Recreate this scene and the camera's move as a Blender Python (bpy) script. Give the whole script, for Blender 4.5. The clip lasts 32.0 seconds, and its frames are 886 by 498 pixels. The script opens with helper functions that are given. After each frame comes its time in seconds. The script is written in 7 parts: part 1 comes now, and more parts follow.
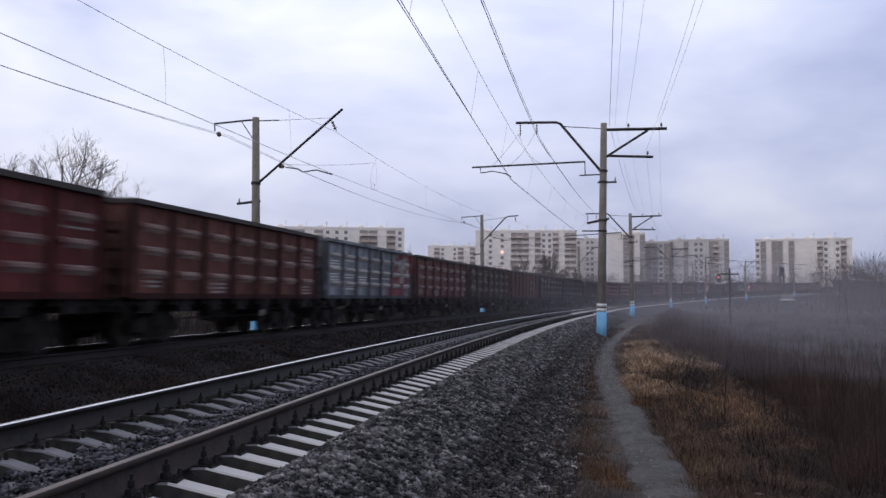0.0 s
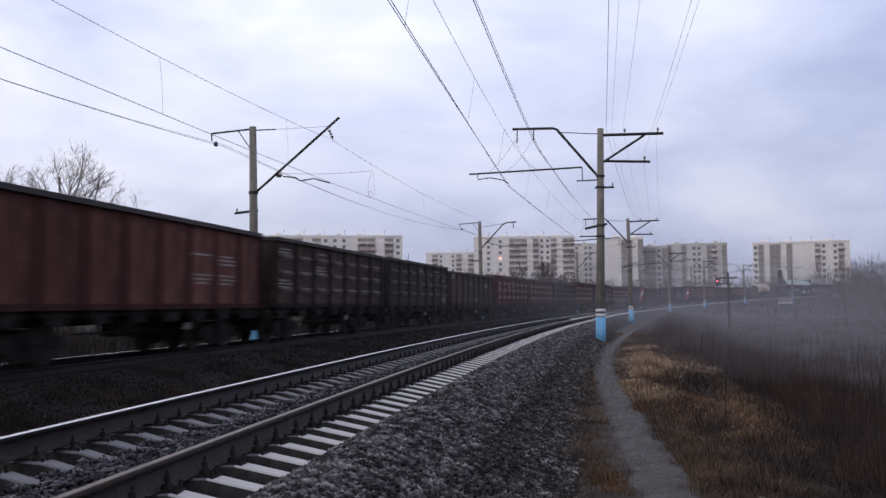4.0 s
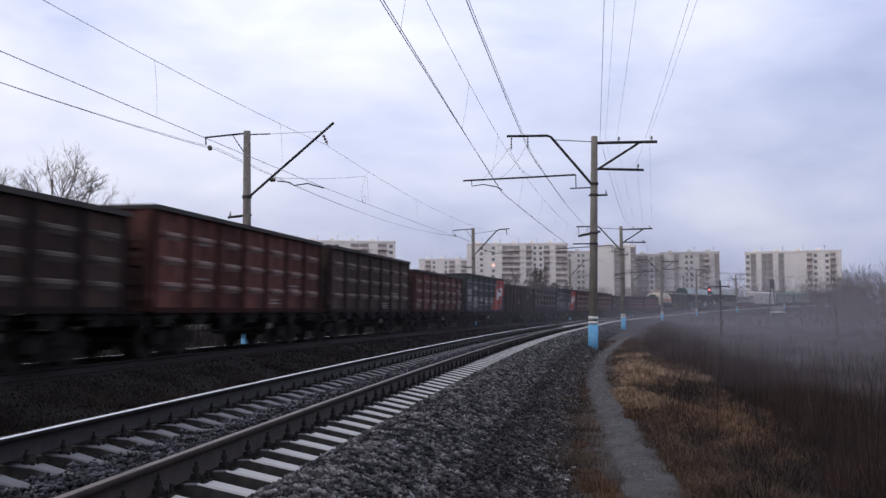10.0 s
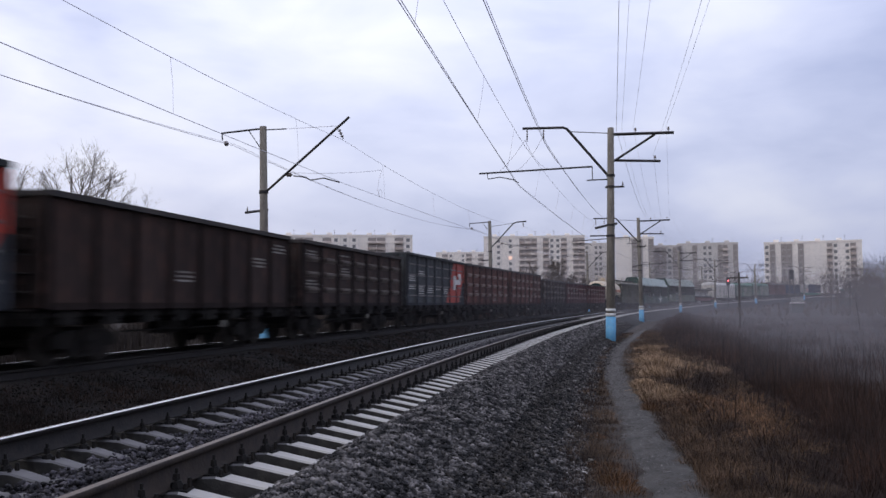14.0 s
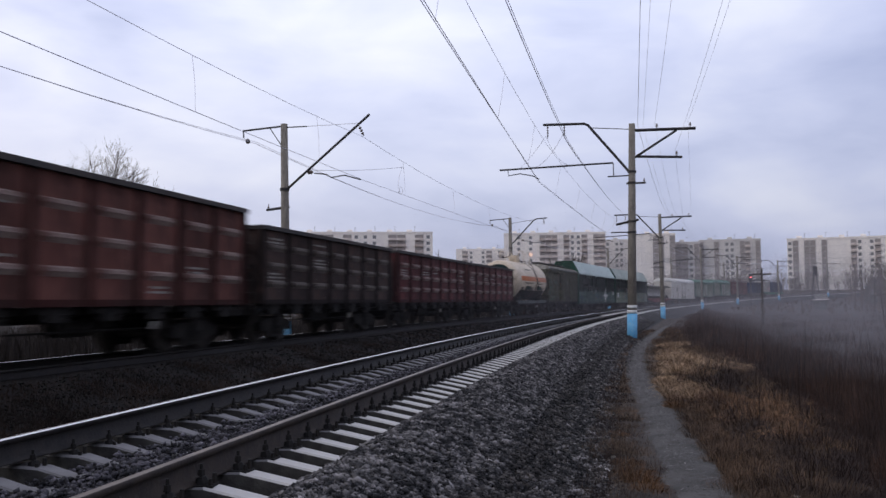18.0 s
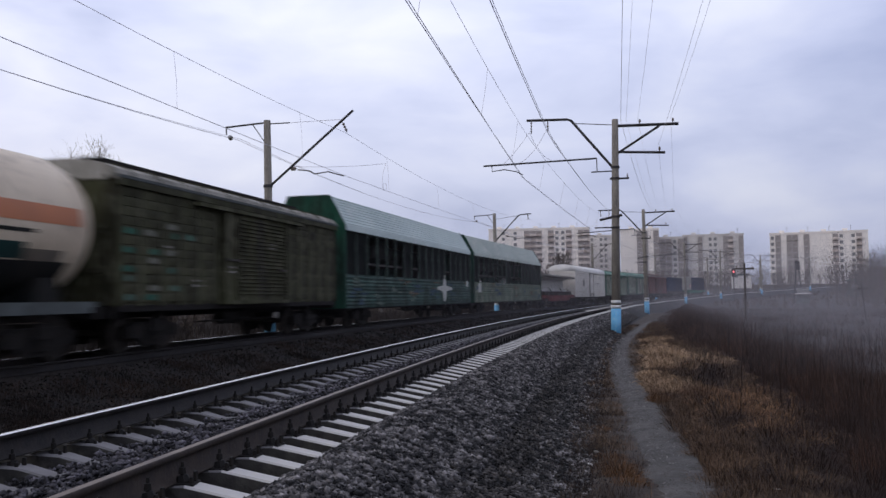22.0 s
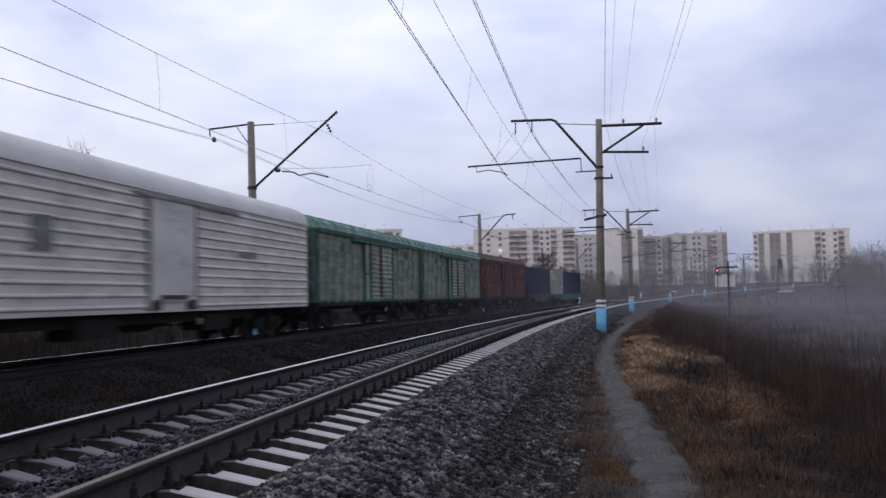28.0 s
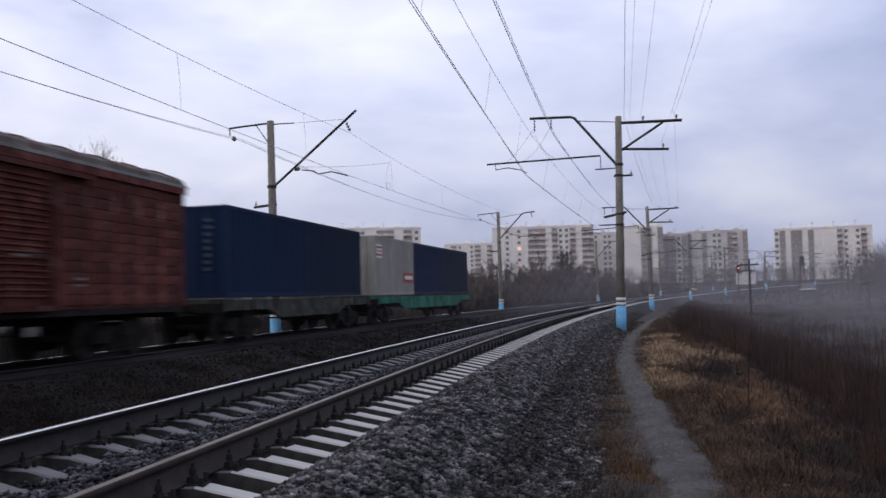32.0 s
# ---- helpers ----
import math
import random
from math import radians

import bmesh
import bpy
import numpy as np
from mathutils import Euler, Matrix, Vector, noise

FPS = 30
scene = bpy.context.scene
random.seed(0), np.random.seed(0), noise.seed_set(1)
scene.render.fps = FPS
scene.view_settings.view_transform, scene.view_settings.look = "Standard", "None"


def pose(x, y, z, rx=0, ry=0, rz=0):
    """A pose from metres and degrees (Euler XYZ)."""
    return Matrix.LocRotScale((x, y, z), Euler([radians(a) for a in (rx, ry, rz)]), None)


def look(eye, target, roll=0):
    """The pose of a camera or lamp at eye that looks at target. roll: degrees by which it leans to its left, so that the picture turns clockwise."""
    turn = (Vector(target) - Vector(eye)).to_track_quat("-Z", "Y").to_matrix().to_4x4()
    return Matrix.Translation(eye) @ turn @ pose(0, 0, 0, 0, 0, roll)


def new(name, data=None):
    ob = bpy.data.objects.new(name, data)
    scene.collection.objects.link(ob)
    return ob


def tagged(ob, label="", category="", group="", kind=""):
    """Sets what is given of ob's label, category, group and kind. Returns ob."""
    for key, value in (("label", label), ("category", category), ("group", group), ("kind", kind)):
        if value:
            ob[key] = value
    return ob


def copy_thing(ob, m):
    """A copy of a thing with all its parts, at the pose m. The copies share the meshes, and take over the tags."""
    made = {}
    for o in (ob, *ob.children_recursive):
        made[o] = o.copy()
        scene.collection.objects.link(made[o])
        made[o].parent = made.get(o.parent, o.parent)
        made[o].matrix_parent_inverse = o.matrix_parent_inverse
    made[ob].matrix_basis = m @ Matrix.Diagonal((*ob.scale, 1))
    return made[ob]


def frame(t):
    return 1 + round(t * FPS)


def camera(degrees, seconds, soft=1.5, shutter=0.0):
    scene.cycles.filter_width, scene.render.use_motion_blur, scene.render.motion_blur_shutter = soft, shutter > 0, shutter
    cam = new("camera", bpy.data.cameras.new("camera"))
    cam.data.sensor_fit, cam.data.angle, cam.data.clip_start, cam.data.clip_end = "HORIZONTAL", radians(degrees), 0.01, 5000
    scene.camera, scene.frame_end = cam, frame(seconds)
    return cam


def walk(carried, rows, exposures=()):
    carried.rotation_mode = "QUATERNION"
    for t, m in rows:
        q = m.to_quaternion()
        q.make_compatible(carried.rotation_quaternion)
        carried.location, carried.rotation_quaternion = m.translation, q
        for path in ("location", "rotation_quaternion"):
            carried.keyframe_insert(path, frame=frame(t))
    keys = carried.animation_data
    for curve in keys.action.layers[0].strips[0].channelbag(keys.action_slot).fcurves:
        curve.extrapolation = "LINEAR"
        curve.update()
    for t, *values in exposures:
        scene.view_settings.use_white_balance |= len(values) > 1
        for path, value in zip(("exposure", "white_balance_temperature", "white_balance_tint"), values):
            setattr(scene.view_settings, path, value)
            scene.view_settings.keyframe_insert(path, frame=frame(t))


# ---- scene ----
EYE_Z = 1.84
cam = camera(52.86, 32.0, soft=1.5, shutter=1.0)
# seconds, sideways sway in metres, yaw, pitch, roll
PATH = [
    (0, -0.002, -1.17, 3.10, -0.20), (0.5, -0.019, -1.12, 3.36, -0.27), (1, -0.012, -1.04, 3.63, -0.33), (1.5, -0.019, -1.06, 3.57, -0.15),
    (2, 0.000, -1.48, 3.35, -0.43), (2.5, -0.021, -1.44, 3.47, -0.23), (3, -0.009, -1.18, 3.49, 0.03), (3.5, -0.008, -1.22, 3.48, 0.33),
    (5.5, 0.003, -1.12, 3.98, 0.74), (6, 0.005, -1.02, 3.95, 0.80), (6.5, 0.000, -0.68, 3.83, 0.44), (7, -0.001, 0.02, 4.15, 0.38),
    (7.5, 0.004, -0.17, 4.33, 0.41), (8, 0.006, 0.01, 4.18, 0.61), (8.5, -0.007, -0.43, 3.92, 0.39), (9, -0.010, -0.43, 3.34, 0.29),
    (9.5, -0.012, -1.06, 3.68, -0.25), (10, -0.016, -1.73, 3.95, -0.02), (10.5, -0.019, -1.75, 3.82, 0.05), (11, -0.017, -0.94, 3.52, -0.18),
    (11.5, -0.019, -1.01, 3.07, -0.21), (12, -0.011, -1.24, 3.14, -0.05), (12.5, -0.003, -1.70, 3.17, 0.22), (13, -0.014, -1.28, 3.38, 0.52),
    (13.5, 0.003, -0.84, 3.48, 0.41), (15.5, -0.000, -0.11, 3.59, 0.59), (16, -0.023, 0.32, 3.56, 0.22), (16.5, -0.022, 0.76, 3.50, 0.26),
    (17, -0.026, 0.66, 3.37, 0.49), (17.5, -0.015, 0.65, 3.32, 0.63), (18, -0.014, 0.69, 3.33, 0.42), (18.5, -0.005, -0.39, 3.83, 0.55),
    (19, 0.001, -1.44, 3.84, 0.88), (19.5, 0.001, -1.52, 3.82, 0.79), (20, -0.009, -1.77, 3.60, 0.85), (20.5, -0.001, -1.61, 3.53, 0.82),
    (21, 0.002, -1.77, 3.36, 1.00), (21.5, -0.002, -0.60, 3.41, 0.97), (22, 0.012, -0.27, 3.07, 0.75), (22.5, 0.003, -0.62, 3.15, 0.74),
    (23, 0.017, -0.34, 3.48, 1.12), (23.5, 0.033, -1.65, 3.63, 0.88), (24, 0.032, -2.69, 3.54, 1.19), (24.5, 0.024, -2.18, 3.33, 1.26),
    (25, 0.040, -1.97, 3.65, 1.57), (25.5, 0.038, -2.09, 3.72, 1.61), (27.5, 0.001, -1.48, 2.98, 1.22), (28, 0.006, -1.21, 3.10, 1.20),
    (28.5, 0.007, 0.71, 2.55, 1.02), (29, 0.024, 0.89, 3.11, 1.10), (29.5, 0.031, -0.02, 3.64, 1.03), (30, 0.035, -1.09, 4.21, 0.86),
    (30.5, 0.014, -1.08, 3.57, 1.03), (31, 0.016, -1.44, 3.70, 1.17), (31.5, -0.010, -0.95, 3.32, 1.11), (32, -0.014, 0.00, 3.00, 1.27),
]
walk(cam, [(t, pose(dx, 0, EYE_Z, 90 + pitch, roll, yaw)) for t, dx, yaw, pitch, roll in PATH], exposures=[(0, 0.09), (16, 0.10), (17, 0.03), (20, 0.03), (24, 0.03), (28, 0.05), (32, 0.03)])

# ---- light: an overcast dusk sky ----
SUN_EL, SUN_ROT = 28.0, -55.0
world = bpy.data.worlds.new("overcast_sky")
scene.world = world
world.use_nodes = True


def build_sky(nt):
    n, l = nt.nodes, nt.links
    n.clear()
    out, bg = n.new("ShaderNodeOutputWorld"), n.new("ShaderNodeBackground")
    sky = n.new("ShaderNodeTexSky")
    sky.sky_type, sky.sun_disc = "NISHITA", False
    sky.sun_elevation, sky.sun_rotation = radians(SUN_EL), radians(SUN_ROT)
    sky.air_density, sky.dust_density = 1.4, 3.0
    dim = n.new("ShaderNodeVectorMath")
    dim.operation = "SCALE"
    dim.inputs[3].default_value = 0.10
    l.new(sky.outputs[0], dim.inputs[0])
    co, mp = n.new("ShaderNodeTexCoord"), n.new("ShaderNodeMapping")
    mp.inputs["Scale"].default_value = (1.0, 1.0, 2.6)
    l.new(co.outputs["Generated"], mp.inputs[0])
    big, fine = n.new("ShaderNodeTexNoise"), n.new("ShaderNodeTexNoise")
    for tex, sc, det in ((big, 2.2, 4.0), (fine, 6.0, 6.0)):
        tex.inputs["Scale"].default_value, tex.inputs["Detail"].default_value = sc, det
        tex.inputs["Distortion"].default_value = 0.25
        l.new(mp.outputs[0], tex.inputs[0])
    mix = n.new("ShaderNodeMix")
    mix.inputs[0].default_value = 0.38
    l.new(big.outputs[0], mix.inputs[2])
    l.new(fine.outputs[0], mix.inputs[3])
    ramp = n.new("ShaderNodeValToRGB")
    ramp.color_ramp.elements[0].position, ramp.color_ramp.elements[0].color = 0.36, (0.46, 0.51, 0.74, 1)
    ramp.color_ramp.elements[1].position, ramp.color_ramp.elements[1].color = 0.66, (0.84, 0.86, 1.0, 1)
    mid = ramp.color_ramp.elements.new(0.5)
    mid.color = (0.64, 0.68, 0.90, 1)
    l.new(mix.outputs[0], ramp.inputs[0])
    # the cloud deck is brighter overhead than at the horizon
    sep, rise = n.new("ShaderNodeSeparateXYZ"), n.new("ShaderNodeMapRange")
    l.new(co.outputs["Generated"], sep.inputs[0])
    l.new(sep.outputs[2], rise.inputs[0])
    rise.inputs[1].default_value, rise.inputs[2].default_value = 0.0, 0.34
    rise.inputs[3].default_value, rise.inputs[4].default_value = 0.72, 1.08
    gain = n.new("ShaderNodeVectorMath")
    gain.operation = "SCALE"
    l.new(ramp.outputs[0], gain.inputs[0])
    l.new(rise.outputs[0], gain.inputs[3])
    # and dimmer and bluer on the side away from the sun
    away, shade = n.new("ShaderNodeMapRange"), n.new("ShaderNodeMix")
    away.interpolation_type = "SMOOTHSTEP"
    away.inputs[1].default_value, away.inputs[2].default_value = 0.0, 0.5
    l.new(sep.outputs[0], away.inputs[0])
    shade.data_type, shade.blend_type = "RGBA", "MULTIPLY"
    shade.inputs[7].default_value = (0.83, 0.845, 0.885, 1)
    l.new(away.outputs[0], shade.inputs[0])
    l.new(gain.outputs[0], shade.inputs[6])
    both = n.new("ShaderNodeMix")
    both.data_type = "RGBA"
    both.inputs[0].default_value = 0.9
    l.new(dim.outputs[0], both.inputs[6])
    l.new(shade.outputs[2], both.inputs[7])
    l.new(both.outputs[2], bg.inputs[0])
    bg.inputs[1].default_value = 1.15
    l.new(bg.outputs[0], out.inputs[0])


build_sky(world.node_tree)
sun = new("sun", bpy.data.lights.new("sun", "SUN"))
sun.data.energy, sun.data.angle, sun.data.color = 0.5, radians(25), (1.0, 0.96, 0.92)
sun.matrix_world = look((-60, -40, 50), (0, 0, 0))

# ---- materials ----


def material(name, base, second=None, scale=4.0, rough=0.8, metal=0.0, bump=0.0, bump_scale=40.0, third=None, vary=0.0, stretch=(1, 1, 1), spec=0.25, lo=0.35, hi=0.65):
    """A weathered surface: two colours mixed by coarse noise, a third by fine noise, and relief."""
    base, second, third = (c and (min(1, c[0] * 1.05), c[1], c[2] * 0.9) for c in (base, second, third))
    m = bpy.data.materials.new(name)
    m.use_nodes = True
    n, l = m.node_tree.nodes, m.node_tree.links
    b = n["Principled BSDF"]
    b.inputs["Roughness"].default_value, b.inputs["Metallic"].default_value = rough, metal
    b.inputs["Specular IOR Level"].default_value = spec
    b.inputs["Base Color"].default_value = (*base, 1)
    co, mp = n.new("ShaderNodeTexCoord"), n.new("ShaderNodeMapping")
    mp.inputs["Scale"].default_value = stretch
    l.new(co.outputs["Object"], mp.inputs[0])
    last = None
    if second:
        tex, ramp, mix = n.new("ShaderNodeTexNoise"), n.new("ShaderNodeMapRange"), n.new("ShaderNodeMix")
        tex.inputs["Scale"].default_value, tex.inputs["Detail"].default_value = scale, 6.0
        l.new(mp.outputs[0], tex.inputs[0])
        l.new(tex.outputs[0], ramp.inputs[0])
        ramp.inputs[1].default_value, ramp.inputs[2].default_value = lo, hi
        mix.data_type = "RGBA"
        mix.inputs[6].default_value, mix.inputs[7].default_value = (*base, 1), (*second, 1)
        l.new(ramp.outputs[0], mix.inputs[0])
        last = mix.outputs[2]
    if third:
        tex, ramp, mix = n.new("ShaderNodeTexNoise"), n.new("ShaderNodeMapRange"), n.new("ShaderNodeMix")
        tex.inputs["Scale"].default_value, tex.inputs["Detail"].default_value = scale * 5.3, 8.0
        l.new(mp.outputs[0], tex.inputs[0])
        l.new(tex.outputs[0], ramp.inputs[0])
        ramp.inputs[1].default_value, ramp.inputs[2].default_value = 0.52, 0.72
        mix.data_type = "RGBA"
        mix.inputs[7].default_value = (*third, 1)
        mix.inputs[6].default_value = (*base, 1)
        if last:
            l.new(last, mix.inputs[6])
        l.new(ramp.outputs[0], mix.inputs[0])
        last = mix.outputs[2]
    if vary:
        info, hsv, rng = n.new("ShaderNodeNewGeometry"), n.new("ShaderNodeHueSaturation"), n.new("ShaderNodeMapRange")
        l.new(info.outputs["Random Per Island"], rng.inputs[0])
        rng.inputs[3].default_value, rng.inputs[4].default_value = 1 - vary, 1 + vary
        l.new(rng.outputs[0], hsv.inputs["Value"])
        hsv.inputs["Color"].default_value = (*base, 1)
        if last:
            l.new(last, hsv.inputs["Color"])
        last = hsv.outputs[0]
    if last:
        l.new(last, b.inputs["Base Color"])
    if bump:
        tex, bp = n.new("ShaderNodeTexNoise"), n.new("ShaderNodeBump")
        tex.inputs["Scale"].default_value, tex.inputs["Detail"].default_value = bump_scale, 6.0
        l.new(mp.outputs[0], tex.inputs[0])
        l.new(tex.outputs[0], bp.inputs["Height"])
        bp.inputs["Strength"].default_value, bp.inputs["Distance"].default_value = bump, 0.02
        l.new(bp.outputs[0], b.inputs["Normal"])
    return m


M_SOIL = material("soil", (0.014, 0.010, 0.008), (0.028, 0.020, 0.014), 0.5, 0.95, bump=0.8, bump_scale=9, third=(0.015, 0.011, 0.009))
M_VERGE_SOIL = material("verge_soil", (0.026, 0.021, 0.0185), (0.058, 0.049, 0.043), 1.6, 0.95, bump=1.0, bump_scale=18, third=(0.016, 0.012, 0.011))
M_BALLAST_BED = material("ballast_bed", (0.007, 0.007, 0.0075), (0.014, 0.0135, 0.014), 9, 0.9, bump=1.0, bump_scale=22, third=(0.03, 0.03, 0.03))
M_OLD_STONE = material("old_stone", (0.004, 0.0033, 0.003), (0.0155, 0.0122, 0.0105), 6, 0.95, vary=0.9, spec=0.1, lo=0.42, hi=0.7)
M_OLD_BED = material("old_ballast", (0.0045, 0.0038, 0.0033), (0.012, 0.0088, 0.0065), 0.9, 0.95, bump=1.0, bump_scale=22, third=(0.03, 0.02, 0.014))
M_STONE = material("crushed_stone", (0.010, 0.0098, 0.0112), (0.165, 0.159, 0.168), 7, 0.8, vary=0.92, lo=0.42, hi=0.66)
M_SLEEPER = material("sleeper_concrete", (0.50, 0.50, 0.51), (0.40, 0.40, 0.41), 3, 0.8, bump=0.2, bump_scale=60, third=(0.44, 0.43, 0.42))
M_SLEEPER_OILY = material("dust_lit_concrete", (0.17, 0.17, 0.185), (0.11, 0.11, 0.12), 5, 0.85, bump=0.2, bump_scale=60)
M_STONE_SOILED = material("soil_darkened_stone", (0.008, 0.0075, 0.008), (0.075, 0.070, 0.070), 7, 0.85, vary=0.92, lo=0.42, hi=0.66)
M_STONE_DARK = material("brake_dusted_stone", (0.010, 0.0098, 0.0125), (0.085, 0.082, 0.102), 7, 0.8, vary=0.9, lo=0.42, hi=0.66)
# sleeper sides: soiling and the shade between sleepers, both in this colour
M_SLEEPER_SIDE = material("soiled_shaded_concrete", (0.035, 0.034, 0.034), (0.06, 0.058, 0.056), 9, 0.95, bump=0.4, bump_scale=40)
M_RAIL_DARK = material("rail_side_soiled", (0.010, 0.009, 0.0095), (0.018, 0.015, 0.014), 8, 0.7, metal=0.1, bump=0.3)
M_RAIL = material("rail_side_rust", (0.020, 0.016, 0.0145), (0.035, 0.026, 0.021), 8, 0.75, metal=0.1, bump=0.3)
M_RAILTOP = material("rail_running_face", (0.85, 0.85, 0.88), (0.75, 0.75, 0.78), 3, 0.25, metal=1.0)
M_RAILTOP_DULL = material("rail_running_face_dull", (0.2, 0.17, 0.15), (0.13, 0.11, 0.1), 3, 0.5, metal=0.8)
M_FASTEN = material("fastening_iron", (0.007, 0.0065, 0.0065), (0.014, 0.0115, 0.010), 20, 0.75, metal=0.1)
M_POLE = material("pole_concrete", (0.20, 0.185, 0.165), (0.13, 0.12, 0.11), 2.5, 0.9, bump=0.3, third=(0.26, 0.245, 0.22), stretch=(2, 2, 0.5))
M_BLUE = material("blue_paint", (0.10, 0.34, 0.62), (0.16, 0.42, 0.68), 3, 0.75, third=(0.3, 0.45, 0.55), bump=0.2)
M_WHITE = material("white_paint", (0.72, 0.74, 0.76), (0.55, 0.57, 0.6), 4, 0.75)
M_STEEL = material("dark_steel", (0.035, 0.036, 0.042), (0.06, 0.055, 0.055), 4, 0.6, metal=0.5)
M_WIRE = material("wire", (0.55, 0.55, 0.62), None, rough=0.5, metal=0.6)
M_INSUL = material("insulator_glaze", (0.16, 0.13, 0.12), (0.09, 0.07, 0.06), 9, 0.35)
M_PATH = material("trodden_path", (0.048, 0.047, 0.047), (0.100, 0.098, 0.097), 2.2, 0.95, bump=1.0, bump_scale=55, third=(0.058, 0.052, 0.049), lo=0.3, hi=0.7)
M_GRIT = material("path_grit", (0.035, 0.034, 0.036), (0.15, 0.145, 0.15), 20, 0.9, vary=0.7)
M_UNDER = material("underframe", (0.0075, 0.0068, 0.0066), (0.019, 0.0165, 0.015), 5, 0.9, bump=0.2, spec=0.2)
M_WHEEL = material("wheel_steel", (0.014, 0.0125, 0.012), (0.036, 0.031, 0.028), 5, 0.85, spec=0.2)
M_TIMBER = material("tarred_timber", (0.022, 0.018, 0.015), (0.045, 0.036, 0.03), 3, 0.9, bump=0.4)
M_PANEL = material("panel_facade", (0.84, 0.80, 0.78), (0.75, 0.715, 0.71), 0.15, 0.9, third=(0.84, 0.80, 0.79))
M_PANEL_B = material("panel_facade_grey", (0.62, 0.60, 0.60), (0.52, 0.505, 0.515), 0.15, 0.9)
M_BALC = material("balcony_front", (0.80, 0.76, 0.75), (0.55, 0.48, 0.46), 0.35, 0.9)
M_LOGGIA = material("loggia_shade", (0.24, 0.225, 0.23), (0.34, 0.31, 0.31), 0.5, 0.9)
M_GLASS = material("window_glass", (0.16, 0.165, 0.18), (0.24, 0.235, 0.25), 0.3, 0.3)

# ---- helpers for meshes ----


def box(bm, x0, x1, y0, y1, z0, z1):
    v = [bm.verts.new((x, y, z)) for z in (z0, z1) for y in (y0, y1) for x in (x0, x1)]
    for q in ((0, 2, 3, 1), (4, 5, 7, 6), (0, 1, 5, 4), (2, 6, 7, 3), (0, 4, 6, 2), (1, 3, 7, 5)):
        bm.faces.new([v[i] for i in q])


def tube(bm, pts, r, sides=8, r1=None):
    """A round bar along the points, tapering from r to r1."""
    pts = [Vector(p) for p in pts]
    r1 = r if r1 is None else r1
    rings = []
    for i, p in enumerate(pts):
        d = (pts[min(i + 1, len(pts) - 1)] - pts[max(i - 1, 0)]).normalized()
        a = d.cross(Vector((0, 0, 1)))
        if a.length < 0.05:
            a = d.cross(Vector((1, 0, 0)))
        a.normalize()
        b = d.cross(a)
        q = r + (r1 - r) * i / max(1, len(pts) - 1)
        rings.append([bm.verts.new(p + a * (q * math.cos(6.28319 * k / sides)) + b * (q * math.sin(6.28319 * k / sides))) for k in range(sides)])
    for u, w in zip(rings, rings[1:]):
        for k in range(sides):
            bm.faces.new((u[k], u[(k + 1) % sides], w[(k + 1) % sides], w[k]))
    bm.faces.new(rings[0][::-1])
    bm.faces.new(rings[-1])


def prism(bm, outline, x0, x1):
    """A profile in (y, z) drawn out along x."""
    a = [bm.verts.new((x0, y, z)) for y, z in outline]
    b = [bm.verts.new((x1, y, z)) for y, z in outline]
    n = len(outline)
    for i in range(n):
        bm.faces.new((a[i], a[(i + 1) % n], b[(i + 1) % n], b[i]))
    bm.faces.new(a[::-1])
    bm.faces.new(b)


def mesh_of(name, bm, mat, smooth=False):
    me = bpy.data.meshes.new(name)
    bmesh.ops.recalc_face_normals(bm, faces=bm.faces)
    bm.to_mesh(me)
    bm.free()
    me.materials.append(mat)
    if smooth:
        for p in me.polygons:
            p.use_smooth = True
    return me


def part(name, bm, mat, parent, label="", smooth=False):
    ob = new(name, mesh_of(name, bm, mat, smooth) if isinstance(bm, bmesh.types.BMesh) else bm)
    ob.parent = parent
    return tagged(ob, label)


def bulk(name, verts, faces, mats, mat_index=None, smooth=False):
    """One mesh out of numpy arrays of places and corners."""
    me = bpy.data.meshes.new(name)
    k = faces.shape[1]
    me.vertices.add(len(verts))
    me.vertices.foreach_set("co", np.ascontiguousarray(verts, dtype=np.float32).ravel())
    me.loops.add(faces.size)
    me.loops.foreach_set("vertex_index", np.ascontiguousarray(faces, dtype=np.int32).ravel())
    me.polygons.add(len(faces))
    me.polygons.foreach_set("loop_start", np.arange(0, faces.size, k, dtype=np.int32))
    for m in mats:
        me.materials.append(m)
    if mat_index is not None:
        me.polygons.foreach_set("material_index", mat_index.astype(np.int32))
    if smooth:
        me.polygons.foreach_set("use_smooth", np.ones(len(faces), dtype=bool))
    me.update(calc_edges=True)
    return new(name, me)


# ---- the line of the railway ----
S_TAB = np.arange(-700.0, 1400.0, 0.25)


def curvature(s):
    return np.where(s < -20, 0.0, np.where(s < 40, 0.002 - 0.0009 * s / 100, np.interp(s, [40, 75, 110, 150, 200, 260, 340], [0.00164, 0.00005, 0.00202, 0.00215, 0.00198, 0.00188, 0.00178])))


H_TAB = np.cumsum(curvature(S_TAB)) * 0.25
H_TAB += radians(9.53) - np.interp(0, S_TAB, H_TAB)
X_TAB = np.cumsum(np.sin(H_TAB)) * 0.25
X_TAB += -3.561 - np.interp(0, S_TAB, X_TAB)
Y_TAB = np.cumsum(np.cos(H_TAB)) * 0.25
Y_TAB -= np.interp(0, S_TAB, Y_TAB)
TRAIN_LAT = -8.44


